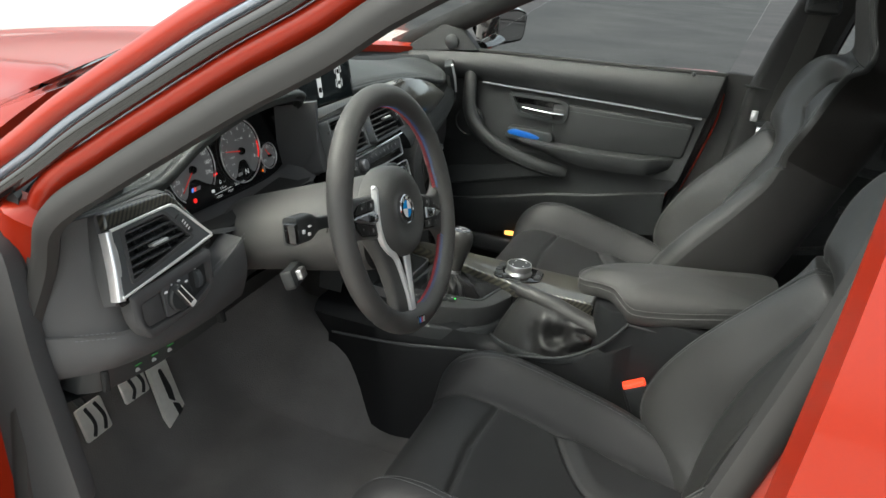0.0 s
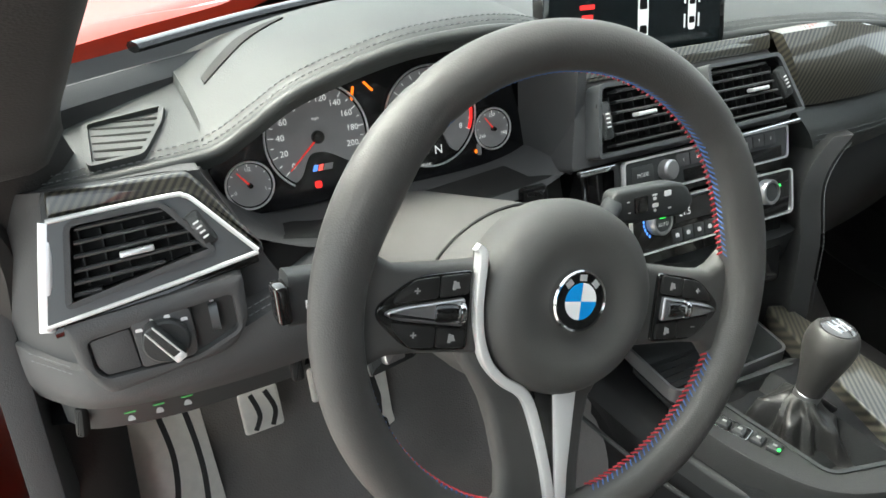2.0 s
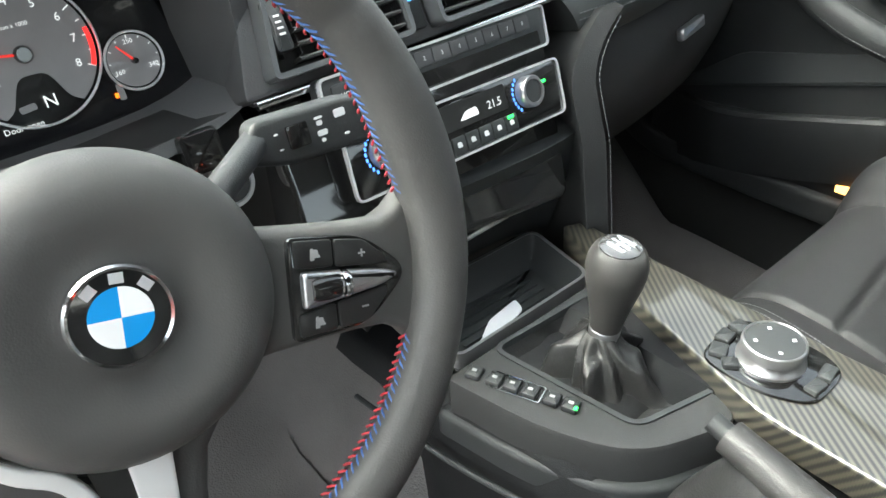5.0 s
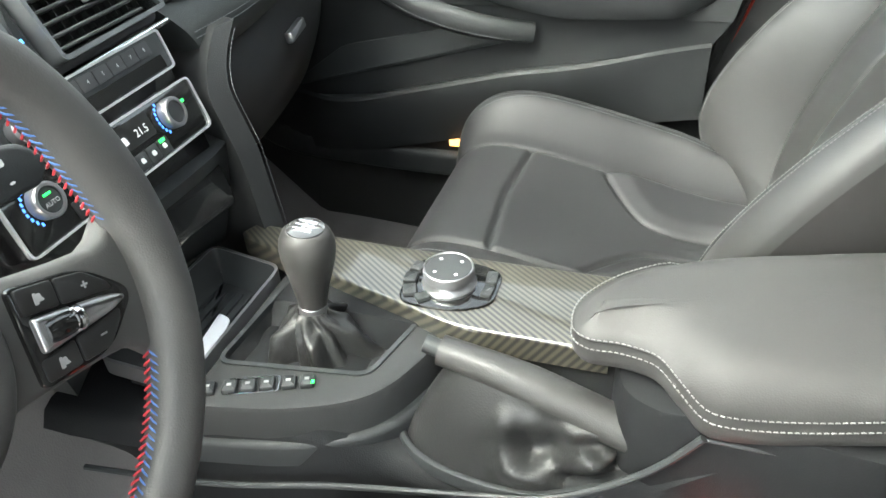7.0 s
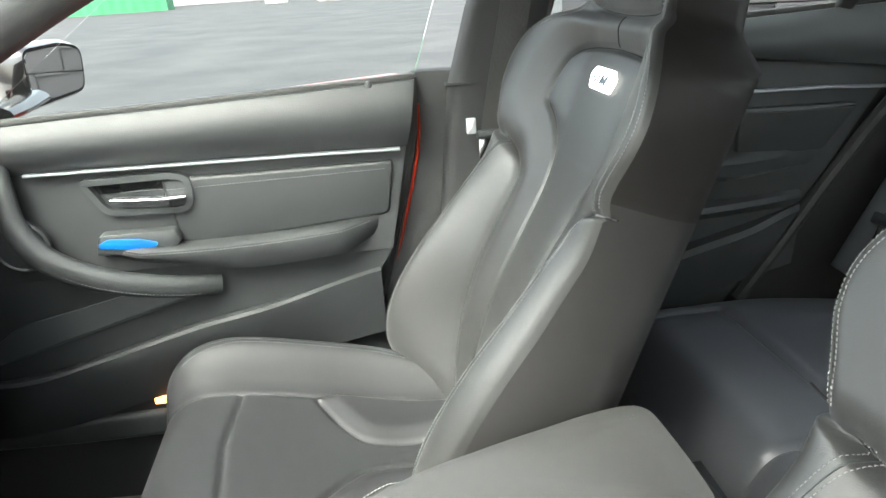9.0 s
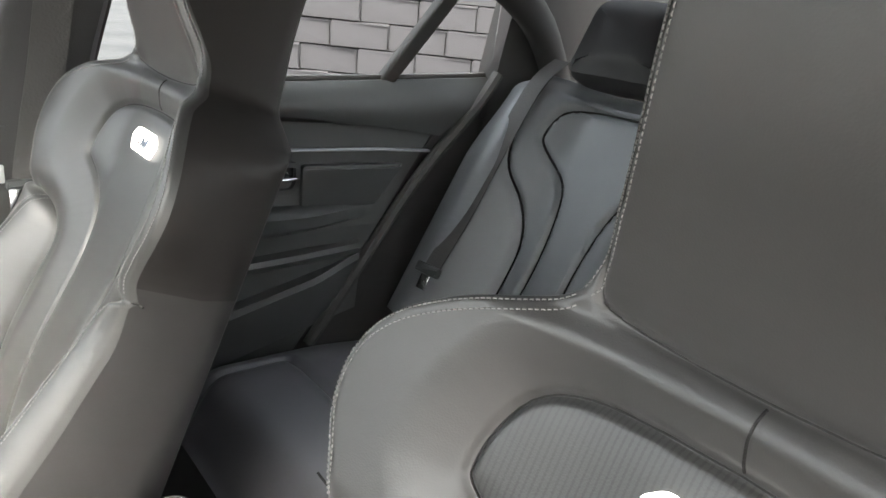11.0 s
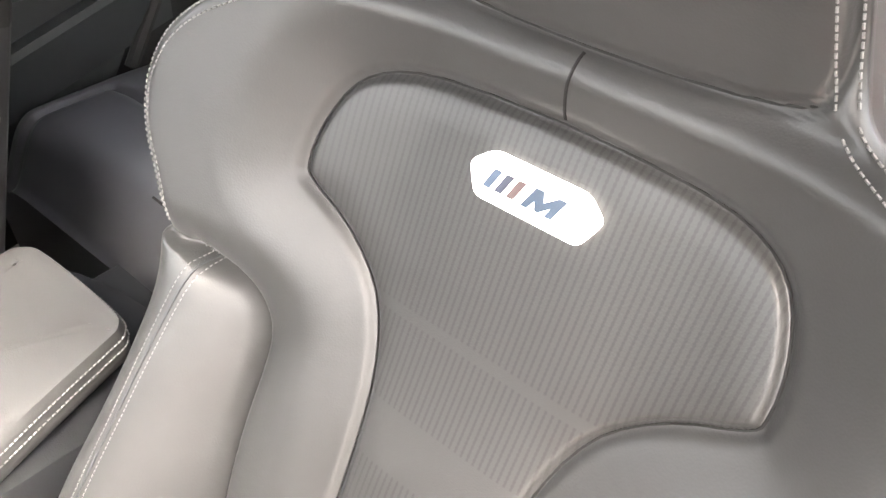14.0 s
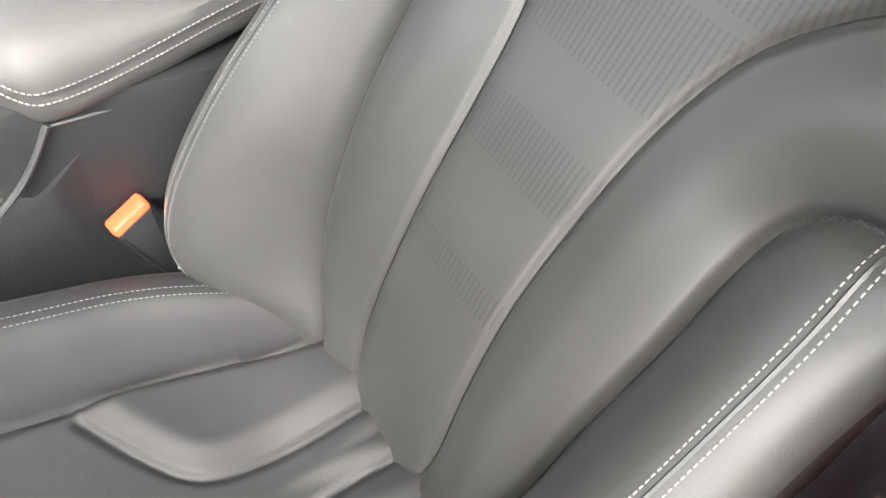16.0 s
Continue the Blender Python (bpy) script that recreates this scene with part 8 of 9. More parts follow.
# curved pull handle
bm = BM()
PULL = smooth_path([(0.262, 0.905, 0.022), (0.256, 0.860, 0.036), (0.247, 0.805, 0.050), (0.215, 0.755, 0.060), (0.160, 0.718, 0.064), (0.095, 0.692, 0.060), (0.020, 0.672, 0.046), (-0.045, 0.660, 0.024)], 7)
sweep(bm, [dp(y, z, d) for y, z, d in PULL], [(x * 0.019, y_ * 0.014) for x, y_ in circle(1, 14)], (-1, 0, 0), False, [0.9 + 0.25 * math.sin(math.pi * k / len(PULL)) for k in range(len(PULL))])
part("pull_handle", bm, M_DOORSKIN, pd, "curved leather-wrapped pull handle")
bm = BM()
stitches(bm, [dp(y, z - 0.010, d + 0.013) for y, z, d in PULL[8:-4]], 0.006, 0.004, 0.0006, (-1, 0, 0), 0.001)
part("pull_stitching", bm, M_GREYSTITCH, pd)
# speaker
bm = BM()
SPM = DX @ Matrix.Translation((-0.250, 0.766, 0.030))
lathe(bm, [(0.044, 0.0), (0.044, 0.008), (0.040, 0.011), (0.037, 0.008), (0.020, 0.010), (0.0, 0.013)], SPM, 36)
part("speaker", bm, M_DOORSKIN, pd, "round speaker grille")
# pocket
bm = BM()
rows = []
for t in np.linspace(0, 1, 30):
    y, z = 0.445 - 0.765 * t, float(np.interp(t, [0, 0.25, 0.6, 1], [0.515, 0.535, 0.600, 0.650]))
    dd = 0.062 * sstep(0, 0.2, t) * (1 - 0.7 * sstep(0.70, 1.0, t))
    rows.append([dp(y, z - 0.010, 0.0), dp(y, z, dd * 0.7), dp(y, z + 0.006, dd), dp(y, z + 0.002, dd + 0.008), dp(y, z - 0.020, dd + 0.006), dp(y, z - 0.12, 0.02)])
rings(bm, rows)
part("door_pocket", bm, M_DOORSKIN, pd, "moulded door pocket rim")
bm = BM()
plate(bm, rounded([(-0.43, 0.530), (-0.05, 0.628), (0.03, 0.648), (0.0, 0.660), (-0.10, 0.660), (-0.30, 0.62)], 0.02), 0.010, 0.021, DX, 0.002)
part("pocket_recess", bm, M_PLASTIC, pd)
# outer structure and glass
bm = BM()
plate(bm, rounded([(-0.49, 0.33), (0.20, 0.36), (0.36, 0.55), (0.40, 0.86), (0.405, 0.972), (-0.49, 0.93)], 0.03), -0.13, -0.031, DX, 0.01)
part("door_shell", bm, M_PAINT, pd)
bm = BM()
A_, B__, C_, D_ = Vector((0.705, 0.30, 0.95)), Vector((0.705, -0.405, 0.968)), Vector((0.585, -0.50, 1.285)), Vector((0.600, -0.12, 1.235))
sheet(bm, lambda u, v: A_.lerp(B__, u).lerp(D_.lerp(C_, u), v), 6, 6, 0.004, (1, 0, 0.3))
g_ = part("window_glass", bm, M_GLASS, pd, "clear side window")
g_.visible_shadow = False
bm = BM()
sweep(bm, [dp(y, z + 0.004, 0.0) for y, z in smooth2(SILL)], rounded([(-0.006, -0.006), (0.006, -0.006), (0.005, 0.006), (-0.005, 0.006)], 0.003, 2), (-1, 0, 0))
part("window_seal", bm, M_RUBBER, pd)
bm = BM()
lathe(bm, [(0.006, 0), (0.006, 0.006), (0.004, 0.010), (0, 0.011)], Matrix.Translation((0.672, -0.330, 0.968)), 14)
part("lock_pin", bm, M_PLASTIC, pd)
bm = BM()
sweep(bm, smooth_path([(0.715, -0.402, 0.975), (0.71, -0.395, 0.87), (0.715, -0.35, 0.70), (0.72, -0.31, 0.57), (0.725, -0.22, 0.475), (0.73, -0.1, 0.41)], 6), circle(0.011, 8), (-1, 0, 0))
part("door_edge_seal", bm, M_RUBBER, pd)
bm = BM()
sweep(bm, smooth_path([(0.714, -0.412, 0.93), (0.712, -0.406, 0.85), (0.715, -0.373, 0.72), (0.719, -0.343, 0.62)], 6), [(x * 0.003, y * 0.006) for x, y in circle(1, 8)], (-1, 0, 0))
part("painted_edge", bm, M_PAINT, pd, "orange-red painted door edge")

# mirror sail and exterior mirror
bm = BM()
plate(bm, rounded([(-0.50, 0.925), (-0.245, 0.955), (-0.30, 1.010), (-0.36, 1.020)], 0.012), -0.02, 0.012, DX, 0.006)
part("mirror_sail", bm, M_DOORSKIN, pd)
bm = BM()
lathe(bm, [(0.020, 0), (0.020, 0.006), (0.016, 0.009), (0, 0.011)], DX @ Matrix.Translation((-0.33, 0.975, 0.012)), 24)
part("tweeter", bm, M_PLASTIC, pd)
mir = thing("door_mirror", "black exterior door mirror on the passenger side", "door mirror")
MM = axes((0.935, 0.235, 1.005), (1, -0.28, 0), (0, 0, 1)) @ pose(0, 0, 0, 0, 0, 0)
bm = BM()
mo = rounded([(-0.090, -0.055), (0.085, -0.045), (0.10, 0.045), (0.04, 0.062), (-0.085, 0.058)], 0.03, 6)
rows = []
for d, z in ((0.006, 0.0), (0.0, -0.012), (0.0, -0.035), (0.014, -0.075), (0.040, -0.10)):
    rows.append([MM @ Vector((x, y, z)) for x, y in (inset(mo, d) if d else mo)])
rings(bm, rows)
part("shell", bm, M_GLOSS, mir)
bm = BM()
plate(bm, inset(mo, 0.012), -0.002, 0.0015, MM)
part("mirror_glass", bm, mat("mirror_silver", (0.85, 0.88, 0.86), 0.02, metal=1.0), mir, "reflecting mirror glass")
bm = BM()
sweep(bm, [(0.735, 0.27, 0.965), (0.80, 0.262, 0.968), (0.87, 0.26, 0.975)], [(x * 0.030, y * 0.014) for x, y in circle(1, 12)])
part("mirror_arm", bm, M_GLOSS, mir)

# ---------------------------------------------------------------- pillar and rear door
bp = thing("b_pillar_trim", "dark moulded centre pillar cover with seat belt slot", "pillar trim")
bm = BM()
rows = []
for y, z, x, w in ((-0.405, 0.30, 0.705, 0.16), (-0.425, 0.55, 0.700, 0.15), (-0.450, 0.80, 0.695, 0.15), (-0.468, 0.95, 0.685, 0.15), (-0.50, 1.08, 0.650, 0.14), (-0.53, 1.18, 0.615, 0.13), (-0.56, 1.30, 0.575, 0.13)):
    rows.append([(x + 0.03, y + 0.005, z), (x - 0.004, y, z), (x - 0.014, y - 0.018, z), (x - 0.018, y - w * 0.5, z), (x - 0.012, y - w * 0.88, z), (x + 0.03, y - w, z)])
rings(bm, [smooth_path(r, 2) for r in rows])
part("cover", bm, M_PILLAR, bp)
bm = BM()
tube(bm, [(0.672, -0.455, 0.962), (0.668, -0.53, 0.962), (0.672, -0.60, 0.962)], 0.004, 6)
part("joint", bm, M_DOORSKIN, bp)

belt = thing("seat_belt", "black front seat belt with bright tongue hanging at the pillar", "seat belt")
bm = BM()
sweep(bm, smooth_path([(0.600, -0.575, 1.165), (0.635, -0.562, 1.05), (0.652, -0.545, 0.95), (0.655, -0.53, 0.86), (0.660, -0.515, 0.70), (0.668, -0.49, 0.50)], 6), [(-0.024, -0.0008), (0.024, -0.0008), (0.024, 0.0008), (-0.024, 0.0008)], (-1, 0, 0))
part("webbing", bm, M_BELT, belt)
bm = BM()
box(bm, axes((0.604, -0.575, 1.172), (0, 1, 0), (0.35, 0, 1)), 0.075, 0.050, 0.030, 0.012)
part("upper_guide", bm, M_PLASTIC, belt)
bm = BM()
box(bm, axes((0.648, -0.530, 0.880), (0, 1, 0), (0, 0, 1)), 0.062, 0.014, 0.014, 0.005)
part("tongue_grip", bm, M_PLASTIC, belt)
bm = BM()
box(bm, axes((0.648, -0.515, 0.857), (0, 1, 0), (0, 0, 1)), 0.024, 0.034, 0.003, 0.001)
part("tongue", bm, M_CHROME, belt, "bright metal belt tongue")
bm = BM()
box(bm, axes((0.652, -0.492, 0.895), (0, 1, 0), (0, 0, 1)), 0.016, 0.026, 0.008, 0.002)
part("belt_clip", bm, M_SATIN, belt)

rd = thing("rear_door", "closed rear passenger door with black trim and bright handle", "car door")
RX = axes((0.70, 0, 0), (0, -1, 0), (0, 0, 1))


def rp(y, z, d=0.0):
    return Vector((0.70 - d, y, z))


def rsheet(name, T, B_, mt, d_fn, label=""):
    b = BM()
    T, B_ = smooth_path(T, 6), smooth_path(B_, 6)
    def fn(u, v):
        def at(P):
            k = u * (len(P) - 1)
            i = min(int(k), len(P) - 2)
            return Vector(P[i]).lerp(Vector(P[i + 1]), k - i)
        q = at(T).lerp(at(B_), v)
        return rp(q[0], q[1], d_fn(u, v))
    sheet(b, fn, 30, 10, 0.02, (1, 0, 0))
    return part(name, b, mt, rd, label)


ROLL_T = [(-0.56, 1.010), (-0.90, 1.026), (-1.20, 1.036), (-1.44, 1.045)]
ROLL_B = [(-0.56, 0.975), (-0.93, 0.968), (-1.05, 0.957), (-1.17, 0.943), (-1.29, 0.925)]
EDGE_B = [(-0.56, 0.745), (-0.90, 0.745), (-1.10, 0.745), (-1.160, 0.745)]
rsheet("top_roll", ROLL_T, ROLL_B, M_REARDOORLIT, lambda u, v: 0.004 + 0.034 * math.sin(math.pi * (0.08 + v * 0.62)))
rsheet("mid_panel", ROLL_B, EDGE_B, M_REARDOORLIT, lambda u, v: 0.004 + 0.016 * v)
rsheet("lower_panel", EDGE_B, [(-0.56, 0.38), (-0.90, 0.38), (-0.93, 0.42), (-0.99, 0.50)], M_REARDOORLIT, lambda u, v: 0.020 - 0.01 * v)
bm = BM()
sweep(bm, [rp(y, z, 0.026) for y, z in ((-0.58, 0.908), (-0.9, 0.908), (-1.15, 0.901), (-1.27, 0.893))], rounded([(-0.003, -0.006), (0.003, -0.006), (0.002, 0.006), (-0.002, 0.006)], 0.0015, 2), (-1, 0, 0))
part("trim_strip", bm, bpy.data.materials["dark_alu_trim"], rd)
bm = BM()
plate(bm, rounded([(0.982, 0.790), (1.150, 0.785), (1.215, 0.868), (0.982, 0.876)], 0.012), 0.0, 0.024, RX, 0.006)
part("insert_panel", bm, M_REARDOORLIT, rd)
bm = BM()
stitches(bm, [rp(-0.988 - 0.215 * k / 50, 0.868 - 0.008 * k / 50, 0.0245) for k in range(51)], 0.0062, 0.004, 0.0006, (-1, 0, 0), 0.0006)
part("insert_stitching", bm, M_GREYSTITCH, rd)
bm = BM()
sweep(bm, [rp(-0.84, 0.856, 0.026), rp(-0.87, 0.856, 0.036), rp(-0.935, 0.855, 0.036), rp(-0.965, 0.854, 0.026)], rounded([(-0.004, -0.010), (0.004, -0.010), (0.003, 0.010), (-0.003, 0.010)], 0.003, 3), (-1, 0, 0))
part("handle", bm, M_CHROME, rd, "polished chrome door handle")
bm = BM()
ho = rounded([(0.80, 0.826), (0.965, 0.822), (0.978, 0.842), (0.978, 0.882), (0.80, 0.886)], 0.014, 5)
frame_ring(bm, ho, inset(ho, 0.009), 0.0, 0.024, RX)
part("handle_bezel", bm, M_PLASTIC, rd)
bm = BM()
plate(bm, inset(ho, 0.007), -0.004, 0.012, RX)
part("handle_bowl", bm, M_GLOSS, rd)
bm = BM()
rows = []
for t in np.linspace(0, 1, 30):
    y = -0.70 - 0.445 * t
    zc = 0.800 - 0.010 * t
    dd = 0.064 * (1 - 0.72 * sstep(0.55, 1.0, t)) * sstep(0, 0.1, t)
    rows.append([rp(y, zc + 0.006, 0), rp(y, zc, dd * 0.80), rp(y, zc - 0.008, dd), rp(y, zc - 0.030, dd * 0.97), rp(y, zc - 0.046 + 0.016 * t * t, dd * 0.80), rp(y, zc - 0.052 + 0.018 * t * t, 0)])
rings(bm, rows)
part("armrest", bm, M_REARDOORLIT, rd)
bm = BM()
rows = []
for t in np.linspace(0, 1, 26):
    y = -0.60 - 0.52 * t
    zc = 0.545 + 0.135 * t**0.9
    dd = 0.05 * sstep(0, 0.15, t) * (1 - 0.6 * sstep(0.75, 1, t))
    rows.append([rp(y, zc, 0), rp(y, zc + 0.004, dd), rp(y, zc - 0.006, dd + 0.008), rp(y, zc - 0.03, dd + 0.004), rp(y, zc - 0.12, 0.014)])
rings(bm, rows)
part("door_pocket", bm, M_REARDOORLIT, rd)
bm = BM()
rows = []
for t in np.linspace(0, 1, 24):
    y = -0.74 - 0.375 * t
    zc = 0.690 + 0.016 * t
    dd = 0.026 + 0.016 * math.sin(math.pi * (0.1 + 0.8 * t))
    rows.append([rp(y, zc + 0.012, 0.01), rp(y, zc + 0.004, dd * 0.9), rp(y, zc - 0.006, dd), rp(y, zc - 0.030, 0.012)])
rings(bm, rows)
part("fold", bm, M_REARDOORLIT, rd)
bm = BM()
plate(bm, rounded([(0.53, 0.33), (1.05, 0.36), (1.20, 0.62), (1.42, 0.90), (1.44, 1.000), (0.53, 0.95)], 0.03), -0.13, -0.021, RX, 0.01)
part("door_shell", bm, M_PAINT, rd)
bm = BM()
A_, B__, C_, D_ = Vector((0.712, -0.57, 0.998)), Vector((0.700, -1.44, 1.046)), Vector((0.600, -1.36, 1.20)), Vector((0.590, -0.64, 1.295))
sheet(bm, lambda u, v: A_.lerp(B__, u).lerp(D_.lerp(C_, u), v), 8, 6, 0.004, (1, 0, 0.3))
g_ = part("window_glass", bm, M_GLASS, rd)
g_.visible_shadow = False
bm = BM()
sweep(bm, [(0.700, -1.165, 1.03), (0.655, -1.215, 1.13), (0.605, -1.26, 1.23), (0.58, -1.29, 1.29)], rounded([(-0.018, -0.012), (0.018, -0.012), (0.014, 0.012), (-0.014, 0.012)], 0.006, 3), (-1, 0, 0.2))
part("quarter_post", bm, M_PILLAR, rd, "slanting post before the quarter light")
bm = BM()
sweep(bm, [rp(y, z + 0.004, 0.0) for y, z in smooth_path([(-0.57, 1.010), (-0.90, 1.026), (-1.20, 1.036), (-1.44, 1.045)], 6)], rounded([(-0.006, -0.006), (0.006, -0.006), (0.005, 0.006), (-0.005, 0.006)], 0.003, 2), (-1, 0, 0))
part("window_seal", bm, M_RUBBER, rd)
bm = BM()
sweep(bm, smooth_path([(0.665, -1.43, 1.055), (0.668, -1.385, 0.99), (0.672, -1.265, 0.86), (0.675, -1.178, 0.745), (0.678, -1.085, 0.607), (0.68, -1.01, 0.50)], 6), circle(0.013, 8), (-1, 0, 0))
part("door_edge_seal", bm, M_RUBBER, rd)

# ---------------------------------------------------------------- rear bench
rs = thing("rear_bench", "black leather rear bench with moulded headrest", "rear seat")
RU, RN = Vector((0, -0.42, 0.907)).normalized(), Vector((0, 0.907, 0.42)).normalized()
RO = Vector((0.0, -1.27, 0.575))
RINS = smooth_path([(0.0, 0.488), (0.085, 0.486), (0.132, 0.472), (0.152, 0.448), (0.158, 0.408), (0.142, 0.383), (0.085, 0.335), (0.062, 0.29), (0.050, 0.22), (0.046, 0.13), (0.060, 0.0)], 4)
RSIDE = smooth_path([(0.60, 0.50), (0.570, 0.39), (0.545, 0.322), (0.497, 0.265), (0.466, 0.19), (0.462, 0.10), (0.470, 0.0)], 4)


def rear_d(u, v):
    d = 0.0
    for c in (-0.36, 0.36):
        a = abs(u - c)
        d += 0.02 * sstep(0.08, 0.15, a) * (1 - sstep(0.24, 0.33, a))
        d -= 0.012 * math.exp(-(seg_dist(a, v, RINS) / 0.006) ** 2)
    d += 0.012 * math.exp(-(u / 0.1) ** 2)
    d -= 0.05 * sstep(0.47, 0.54, v) ** 2
    d += 0.065 * sstep(0.47, 0.60, abs(u)) * (1 - 0.5 * sstep(0.3, 0.5, v)) - 0.014 * math.exp(-(seg_dist(abs(u), v, RSIDE) / 0.007) ** 2)
    return d


bm = BM()
sheet(bm, lambda s, t: RO + Vector(((-0.66 + 1.32 * s) * (1 - 0.06 * t), 0, 0)) + RU * (-0.05 + 0.59 * t) + RN * rear_d(-0.66 + 1.32 * s, -0.05 + 0.59 * t), 220, 90, 0.12, -RN)
part("backrest", bm, M_REARLIT, rs)
# dark tubes paint the crease shade of the rear seams
for sgn, path in [(q, p) for q in (1, -1) for p in (RINS, RSIDE)]:
    for c, flip in ([(0.36, 1), (0.36, -1)] if path is RINS else [(0.0, 1)]):
        bm = BM()
        pts = [(sgn * (c + flip * a), v) for a, v in path]
        tube(bm, [RO + Vector((u * (1 - 0.06 * (v + 0.05) / 0.59), 0, 0)) + RU * v + RN * (rear_d(u, v) + 0.0015) for u, v in pts], 0.0028, 6, up=RN)
        part("seam", bm, M_SEAM, rs)
bm = BM()
def rcush(s, t):
    u = -0.64 + 1.28 * s
    y = -1.30 + 0.60 * t
    z = 0.520 + 0.035 * sstep(0, 0.6, t) - 0.10 * sstep(0.82, 1.0, t) ** 2 - 0.012 * sstep(0.5, 0.60, abs(u)) - 0.06 * sstep(0.58, 0.64, abs(u)) ** 2
    side = math.exp(-((abs(u) - 0.565) / 0.007) ** 2) * (y > -0.915)
    z -= 0.010 * max(side, math.exp(-((abs(u) - 0.17) / 0.007) ** 2), math.exp(-((y + 0.91) / 0.008) ** 2) * (abs(u) < 0.565))
    return (u, y, z)
sheet(bm, rcush, 180, 80, 0.16, (0, 0, -1))
part("cushion", bm, M_REARSEATLIT, rs)
for c in (-0.36, 0.36):
    bm = BM()
    rows = []
    m = axes(RO + Vector((c * 1.08, 0, 0)) + RU * 0.612 + RN * 0.0, (-1, 0, 0), RU)
    for d, z in ((0.03, -0.075), (0.008, -0.062), (0.0, -0.03), (0.0, 0.015), (0.008, 0.035), (0.03, 0.045)):
        po = rounded([(-0.125, -0.075), (0.125, -0.075), (0.118, 0.08), (0.08, 0.098), (-0.08, 0.098), (-0.118, 0.08)], 0.03, 5)
        rows.append([m @ Vector((x, y, z)) for x, y in (inset(po, d) if d else po)])
    for k, z in ((0.5, 0.0515), (0.3, 0.0528), (0.06, 0.0533)):
        rows.append([m @ Vector((x * k, y * k, z)) for x, y in po])
    rings(bm, rows)
    # The darkened leather paints in the shade on the headrest.
    part("headrest", bm, M_SHADELEATHER, rs, "smooth black rear headrest")
rb = thing("rear_belt", "dark rear seat belt with tongue lying on the backrest", "seat belt")
bm = BM()
P = [RO + Vector((x, 0, 0)) + RU * v + RN * d for x, v, d in ((0.545, 0.57, 0.015), (0.548, 0.50, 0.052), (0.550, 0.36, 0.068), (0.556, 0.20, 0.074), (0.562, 0.07, 0.088))]
sweep(bm, smooth_path(P, 6), [(-0.023, -0.001), (0.023, -0.001), (0.023, 0.001), (-0.023, 0.001)], RN)
part("webbing", bm, M_BELT, rb)
bm = BM()
m = axes(RO + Vector((0.563, 0, 0)) + RU * 0.066 + RN * 0.094, (1, 0.1, 0), RU)
box(bm, m, 0.065, 0.022, 0.014, 0.005)
part("tongue_grip", bm, M_PLASTIC, rb)
bm = BM()
box(bm, m @ Matrix.Translation((0, -0.026, 0)), 0.026, 0.032, 0.003, 0.001)
part("tongue", bm, M_CHROME, rb)

# ---------------------------------------------------------------- belt buckle at the driver's seat
bk = thing("belt_buckle", "black belt buckle with glowing red release button", "belt buckle")
BKM = axes((-0.098, -0.383, 0.459), (0.22, -0.92, 0.40), (0, 0.40, 0.92))
bm = BM()
box(bm, BKM, 0.046, 0.105, 0.026, 0.006)
part("housing", bm, M_SHADEPLASTIC, bk)
bm = BM()
box(bm, BKM @ Matrix.Translation((0, 0.050, 0.0)), 0.042, 0.018, 0.021, 0.004)
part("button", bm, mat("buckle_red", (0.75, 0.03, 0.015), 0.35, emit=(1.0, 0.08, 0.025), strength=0.34), bk, "bright red release button")
bm = BM()
box(bm, BKM @ Matrix.Translation((0, -0.030, 0.0135)), 0.022, 0.003, 0.002)
part("buckle_mark", bm, M_SATIN, bk)
bm = BM()
box(bm, BKM @ Matrix.Translation((0, -0.11, -0.004)), 0.022, 0.13, 0.010, 0.003)
part("stalk", bm, M_PLASTIC, bk)

# ---------------------------------------------------------------- pedals
def pedal(name, label, m, w, h, mt_label, bars):
    t = thing(name, label, "pedal", "pedals")
    b = BM()
    box(b, m, w, h, 0.008, 0.006)
    p = part("pad", b, M_STEEL, t, mt_label)
    for path in bars:
        b = BM()
        sweep(b, [m @ Vector((x, y, 0.0045)) for x, y in smooth_path(path, 5)], [(-0.004, -0.001), (0.004, -0.001), (0.003, 0.0012), (-0.003, 0.0012)], m.col[2].to_3d())
        part("rubber_strip", b, M_RUBBER, p)
    b = BM()
    tube(b, [m @ Vector((0, h * 0.3, -0.006)), m @ Vector((0.0, h * 0.5 + 0.08, -0.06)), m @ Vector((0.0, h * 0.5 + 0.17, -0.08))], 0.009, 8)
    part("arm", b, M_PLASTIC, t)


pedal("clutch_pedal", "brushed steel clutch pedal with rubber strips", axes((-0.498, 0.528, 0.388), (1, 0.05, 0.0), (0, 0.35, 0.94)), 0.060, 0.066, "brushed steel pad", [[(-0.014, -0.028), (-0.004, -0.006), (-0.012, 0.028)], [(0.012, -0.028), (0.020, -0.004), (0.010, 0.028)]])
pedal("brake_pedal", "brushed steel brake pedal with rubber strips", axes((-0.388, 0.540, 0.392), (1, 0.0, 0.0), (0, 0.35, 0.94)), 0.062, 0.056, "brushed steel pad", [[(-0.014, -0.024), (-0.004, -0.006), (-0.012, 0.024)], [(0.012, -0.024), (0.020, -0.004), (0.010, 0.024)]])
acc = thing("accelerator_pedal", "tall brushed steel accelerator pedal on the floor", "pedal", "pedals")
AP = axes((-0.318, 0.512, 0.318), (1, 0.03, 0.0), (-0.02, 0.40, 0.92))
bm = BM()
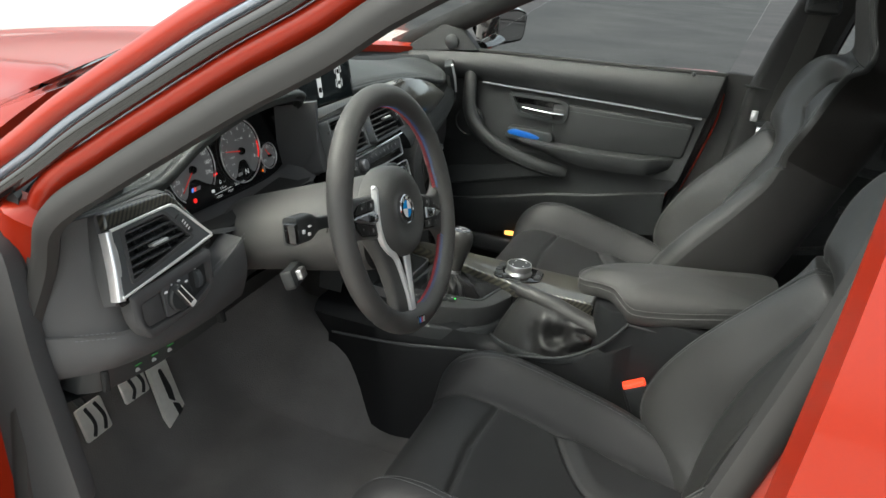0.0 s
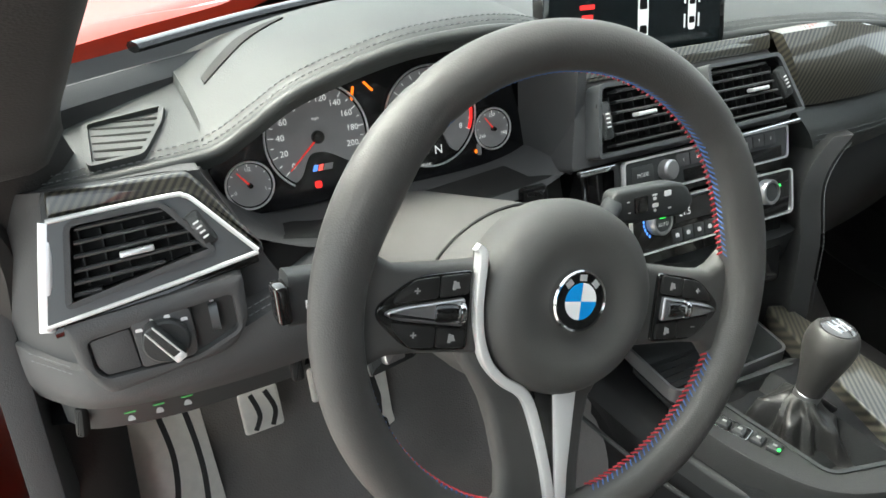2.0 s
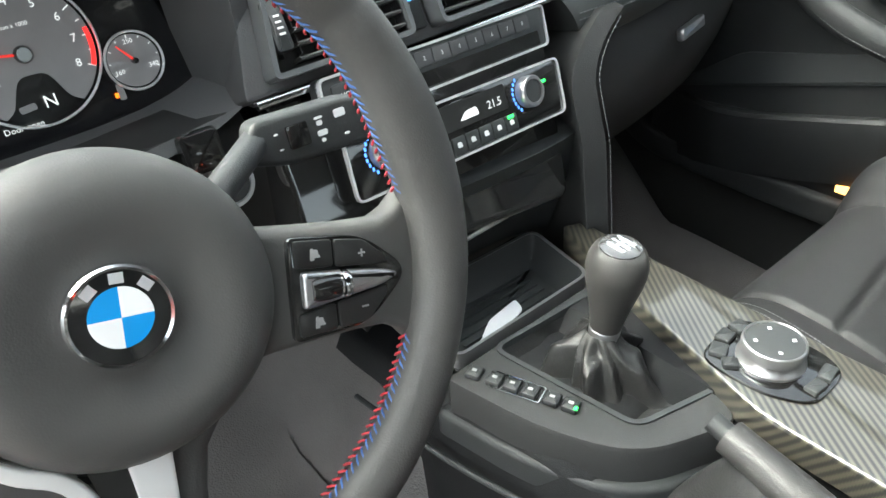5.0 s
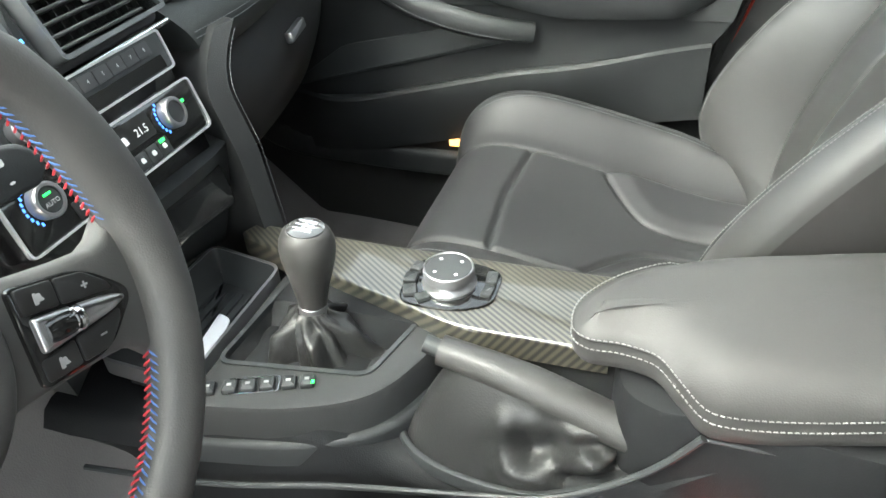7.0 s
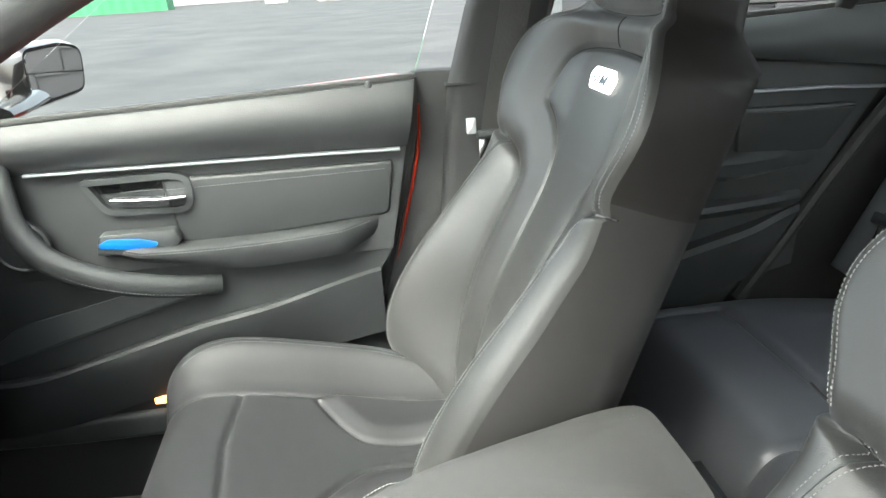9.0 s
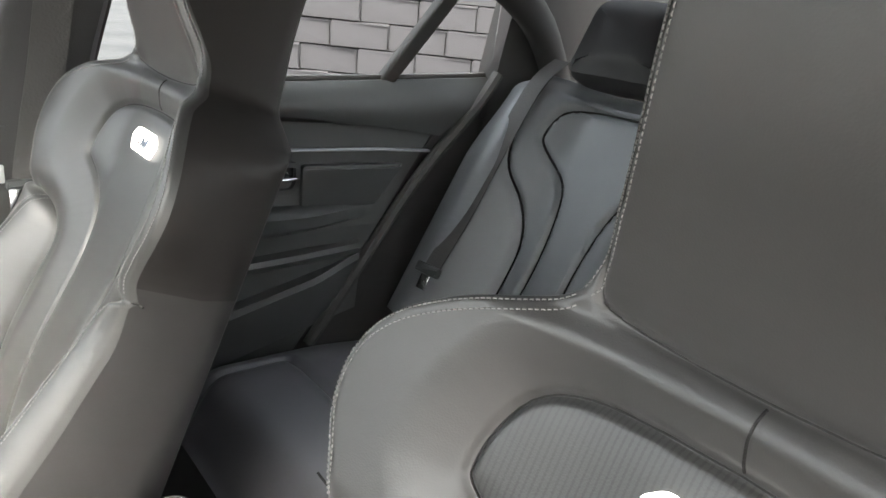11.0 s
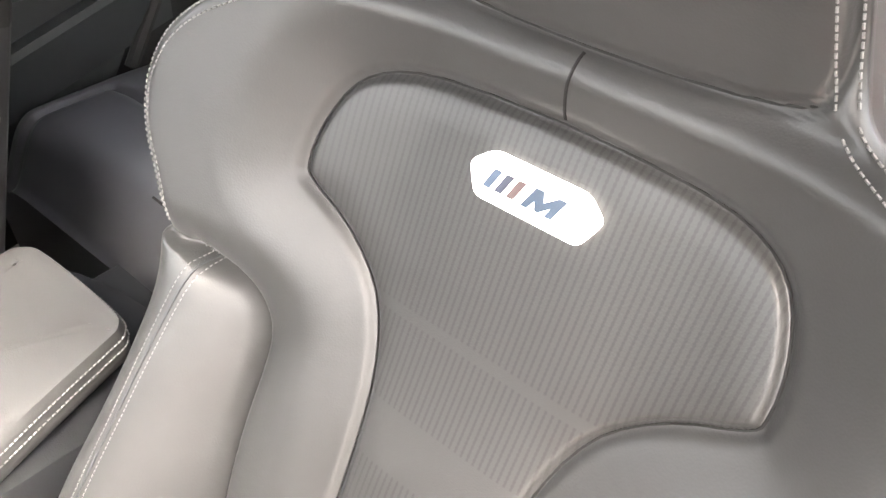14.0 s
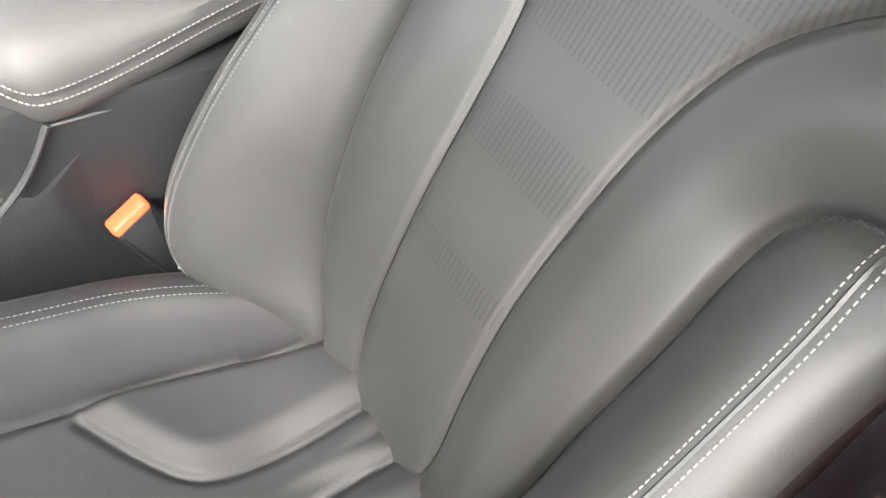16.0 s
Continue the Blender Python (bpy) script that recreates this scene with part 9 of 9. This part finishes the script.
plate(bm, rounded([(-0.040, -0.098), (0.032, -0.098), (0.024, 0.0), (0.028, 0.098), (-0.024, 0.098), (-0.031, 0.0)], 0.006), -0.006, 0.003, AP, 0.002)
pd_ = part("pad", bm, M_STEEL, acc, "brushed steel pad")
for po in ([(-0.004, 0.075), (0.004, 0.075), (0.010, 0.03), (0.006, -0.002), (-0.006, 0.010)], [(-0.002, 0.0), (0.012, -0.010), (0.018, -0.06), (0.014, -0.074), (0.002, -0.05)]):
    bm = BM()
    plate(bm, rounded(po, 0.003, 2), 0.002, 0.0042, AP)
    part("rubber_strip", bm, M_RUBBER, pd_)
bm = BM()
box(bm, AP @ Matrix.Translation((0.004, -0.110, -0.006)), 0.085, 0.04, 0.02, 0.008)
part("foot", bm, M_PLASTIC, acc)
fr = thing("footrest", "brushed steel footrest plate with dark slots", "footrest")
FR = axes((-0.635, 0.500, 0.325), (1, 0.02, -0.03), (-0.15, 0.50, 0.84))
bm = BM()
plate(bm, rounded([(-0.062, -0.12), (0.066, -0.12), (0.052, 0.12), (-0.048, 0.12)], 0.008), -0.012, 0.003, FR, 0.002)
fp = part("plate", bm, M_STEEL, fr)
for path in ([(-0.006, 0.112), (0.004, 0.05), (0.002, 0.0), (-0.010, -0.06), (-0.012, -0.112)], [(0.030, 0.112), (0.038, 0.05), (0.040, 0.0), (0.036, -0.06), (0.040, -0.112)]):
    bm = BM()
    sweep(bm, [FR @ Vector((x, y, 0.0032)) for x, y in smooth_path(path, 6)], [(-0.0042, -0.001), (0.0042, -0.001), (0.0036, 0.0010), (-0.0036, 0.0010)], FR.col[2].to_3d())
    part("slot", bm, M_RUBBER, fp)

# orange marker lamp on the passenger door sill
lampm = mat("orange_marker", (0.7, 0.25, 0.04), 0.4, emit=(1.0, 0.42, 0.1), strength=0.9)
bm = BM()
box(bm, axes((0.672, 0.085, 0.445), (0, 1, 0), (0, 0, 1)), 0.05, 0.014, 0.006, 0.002)
part("lens", bm, lampm, tagged(new("sill_lamp"), "small orange marker lamp at the door foot", "lamp"))
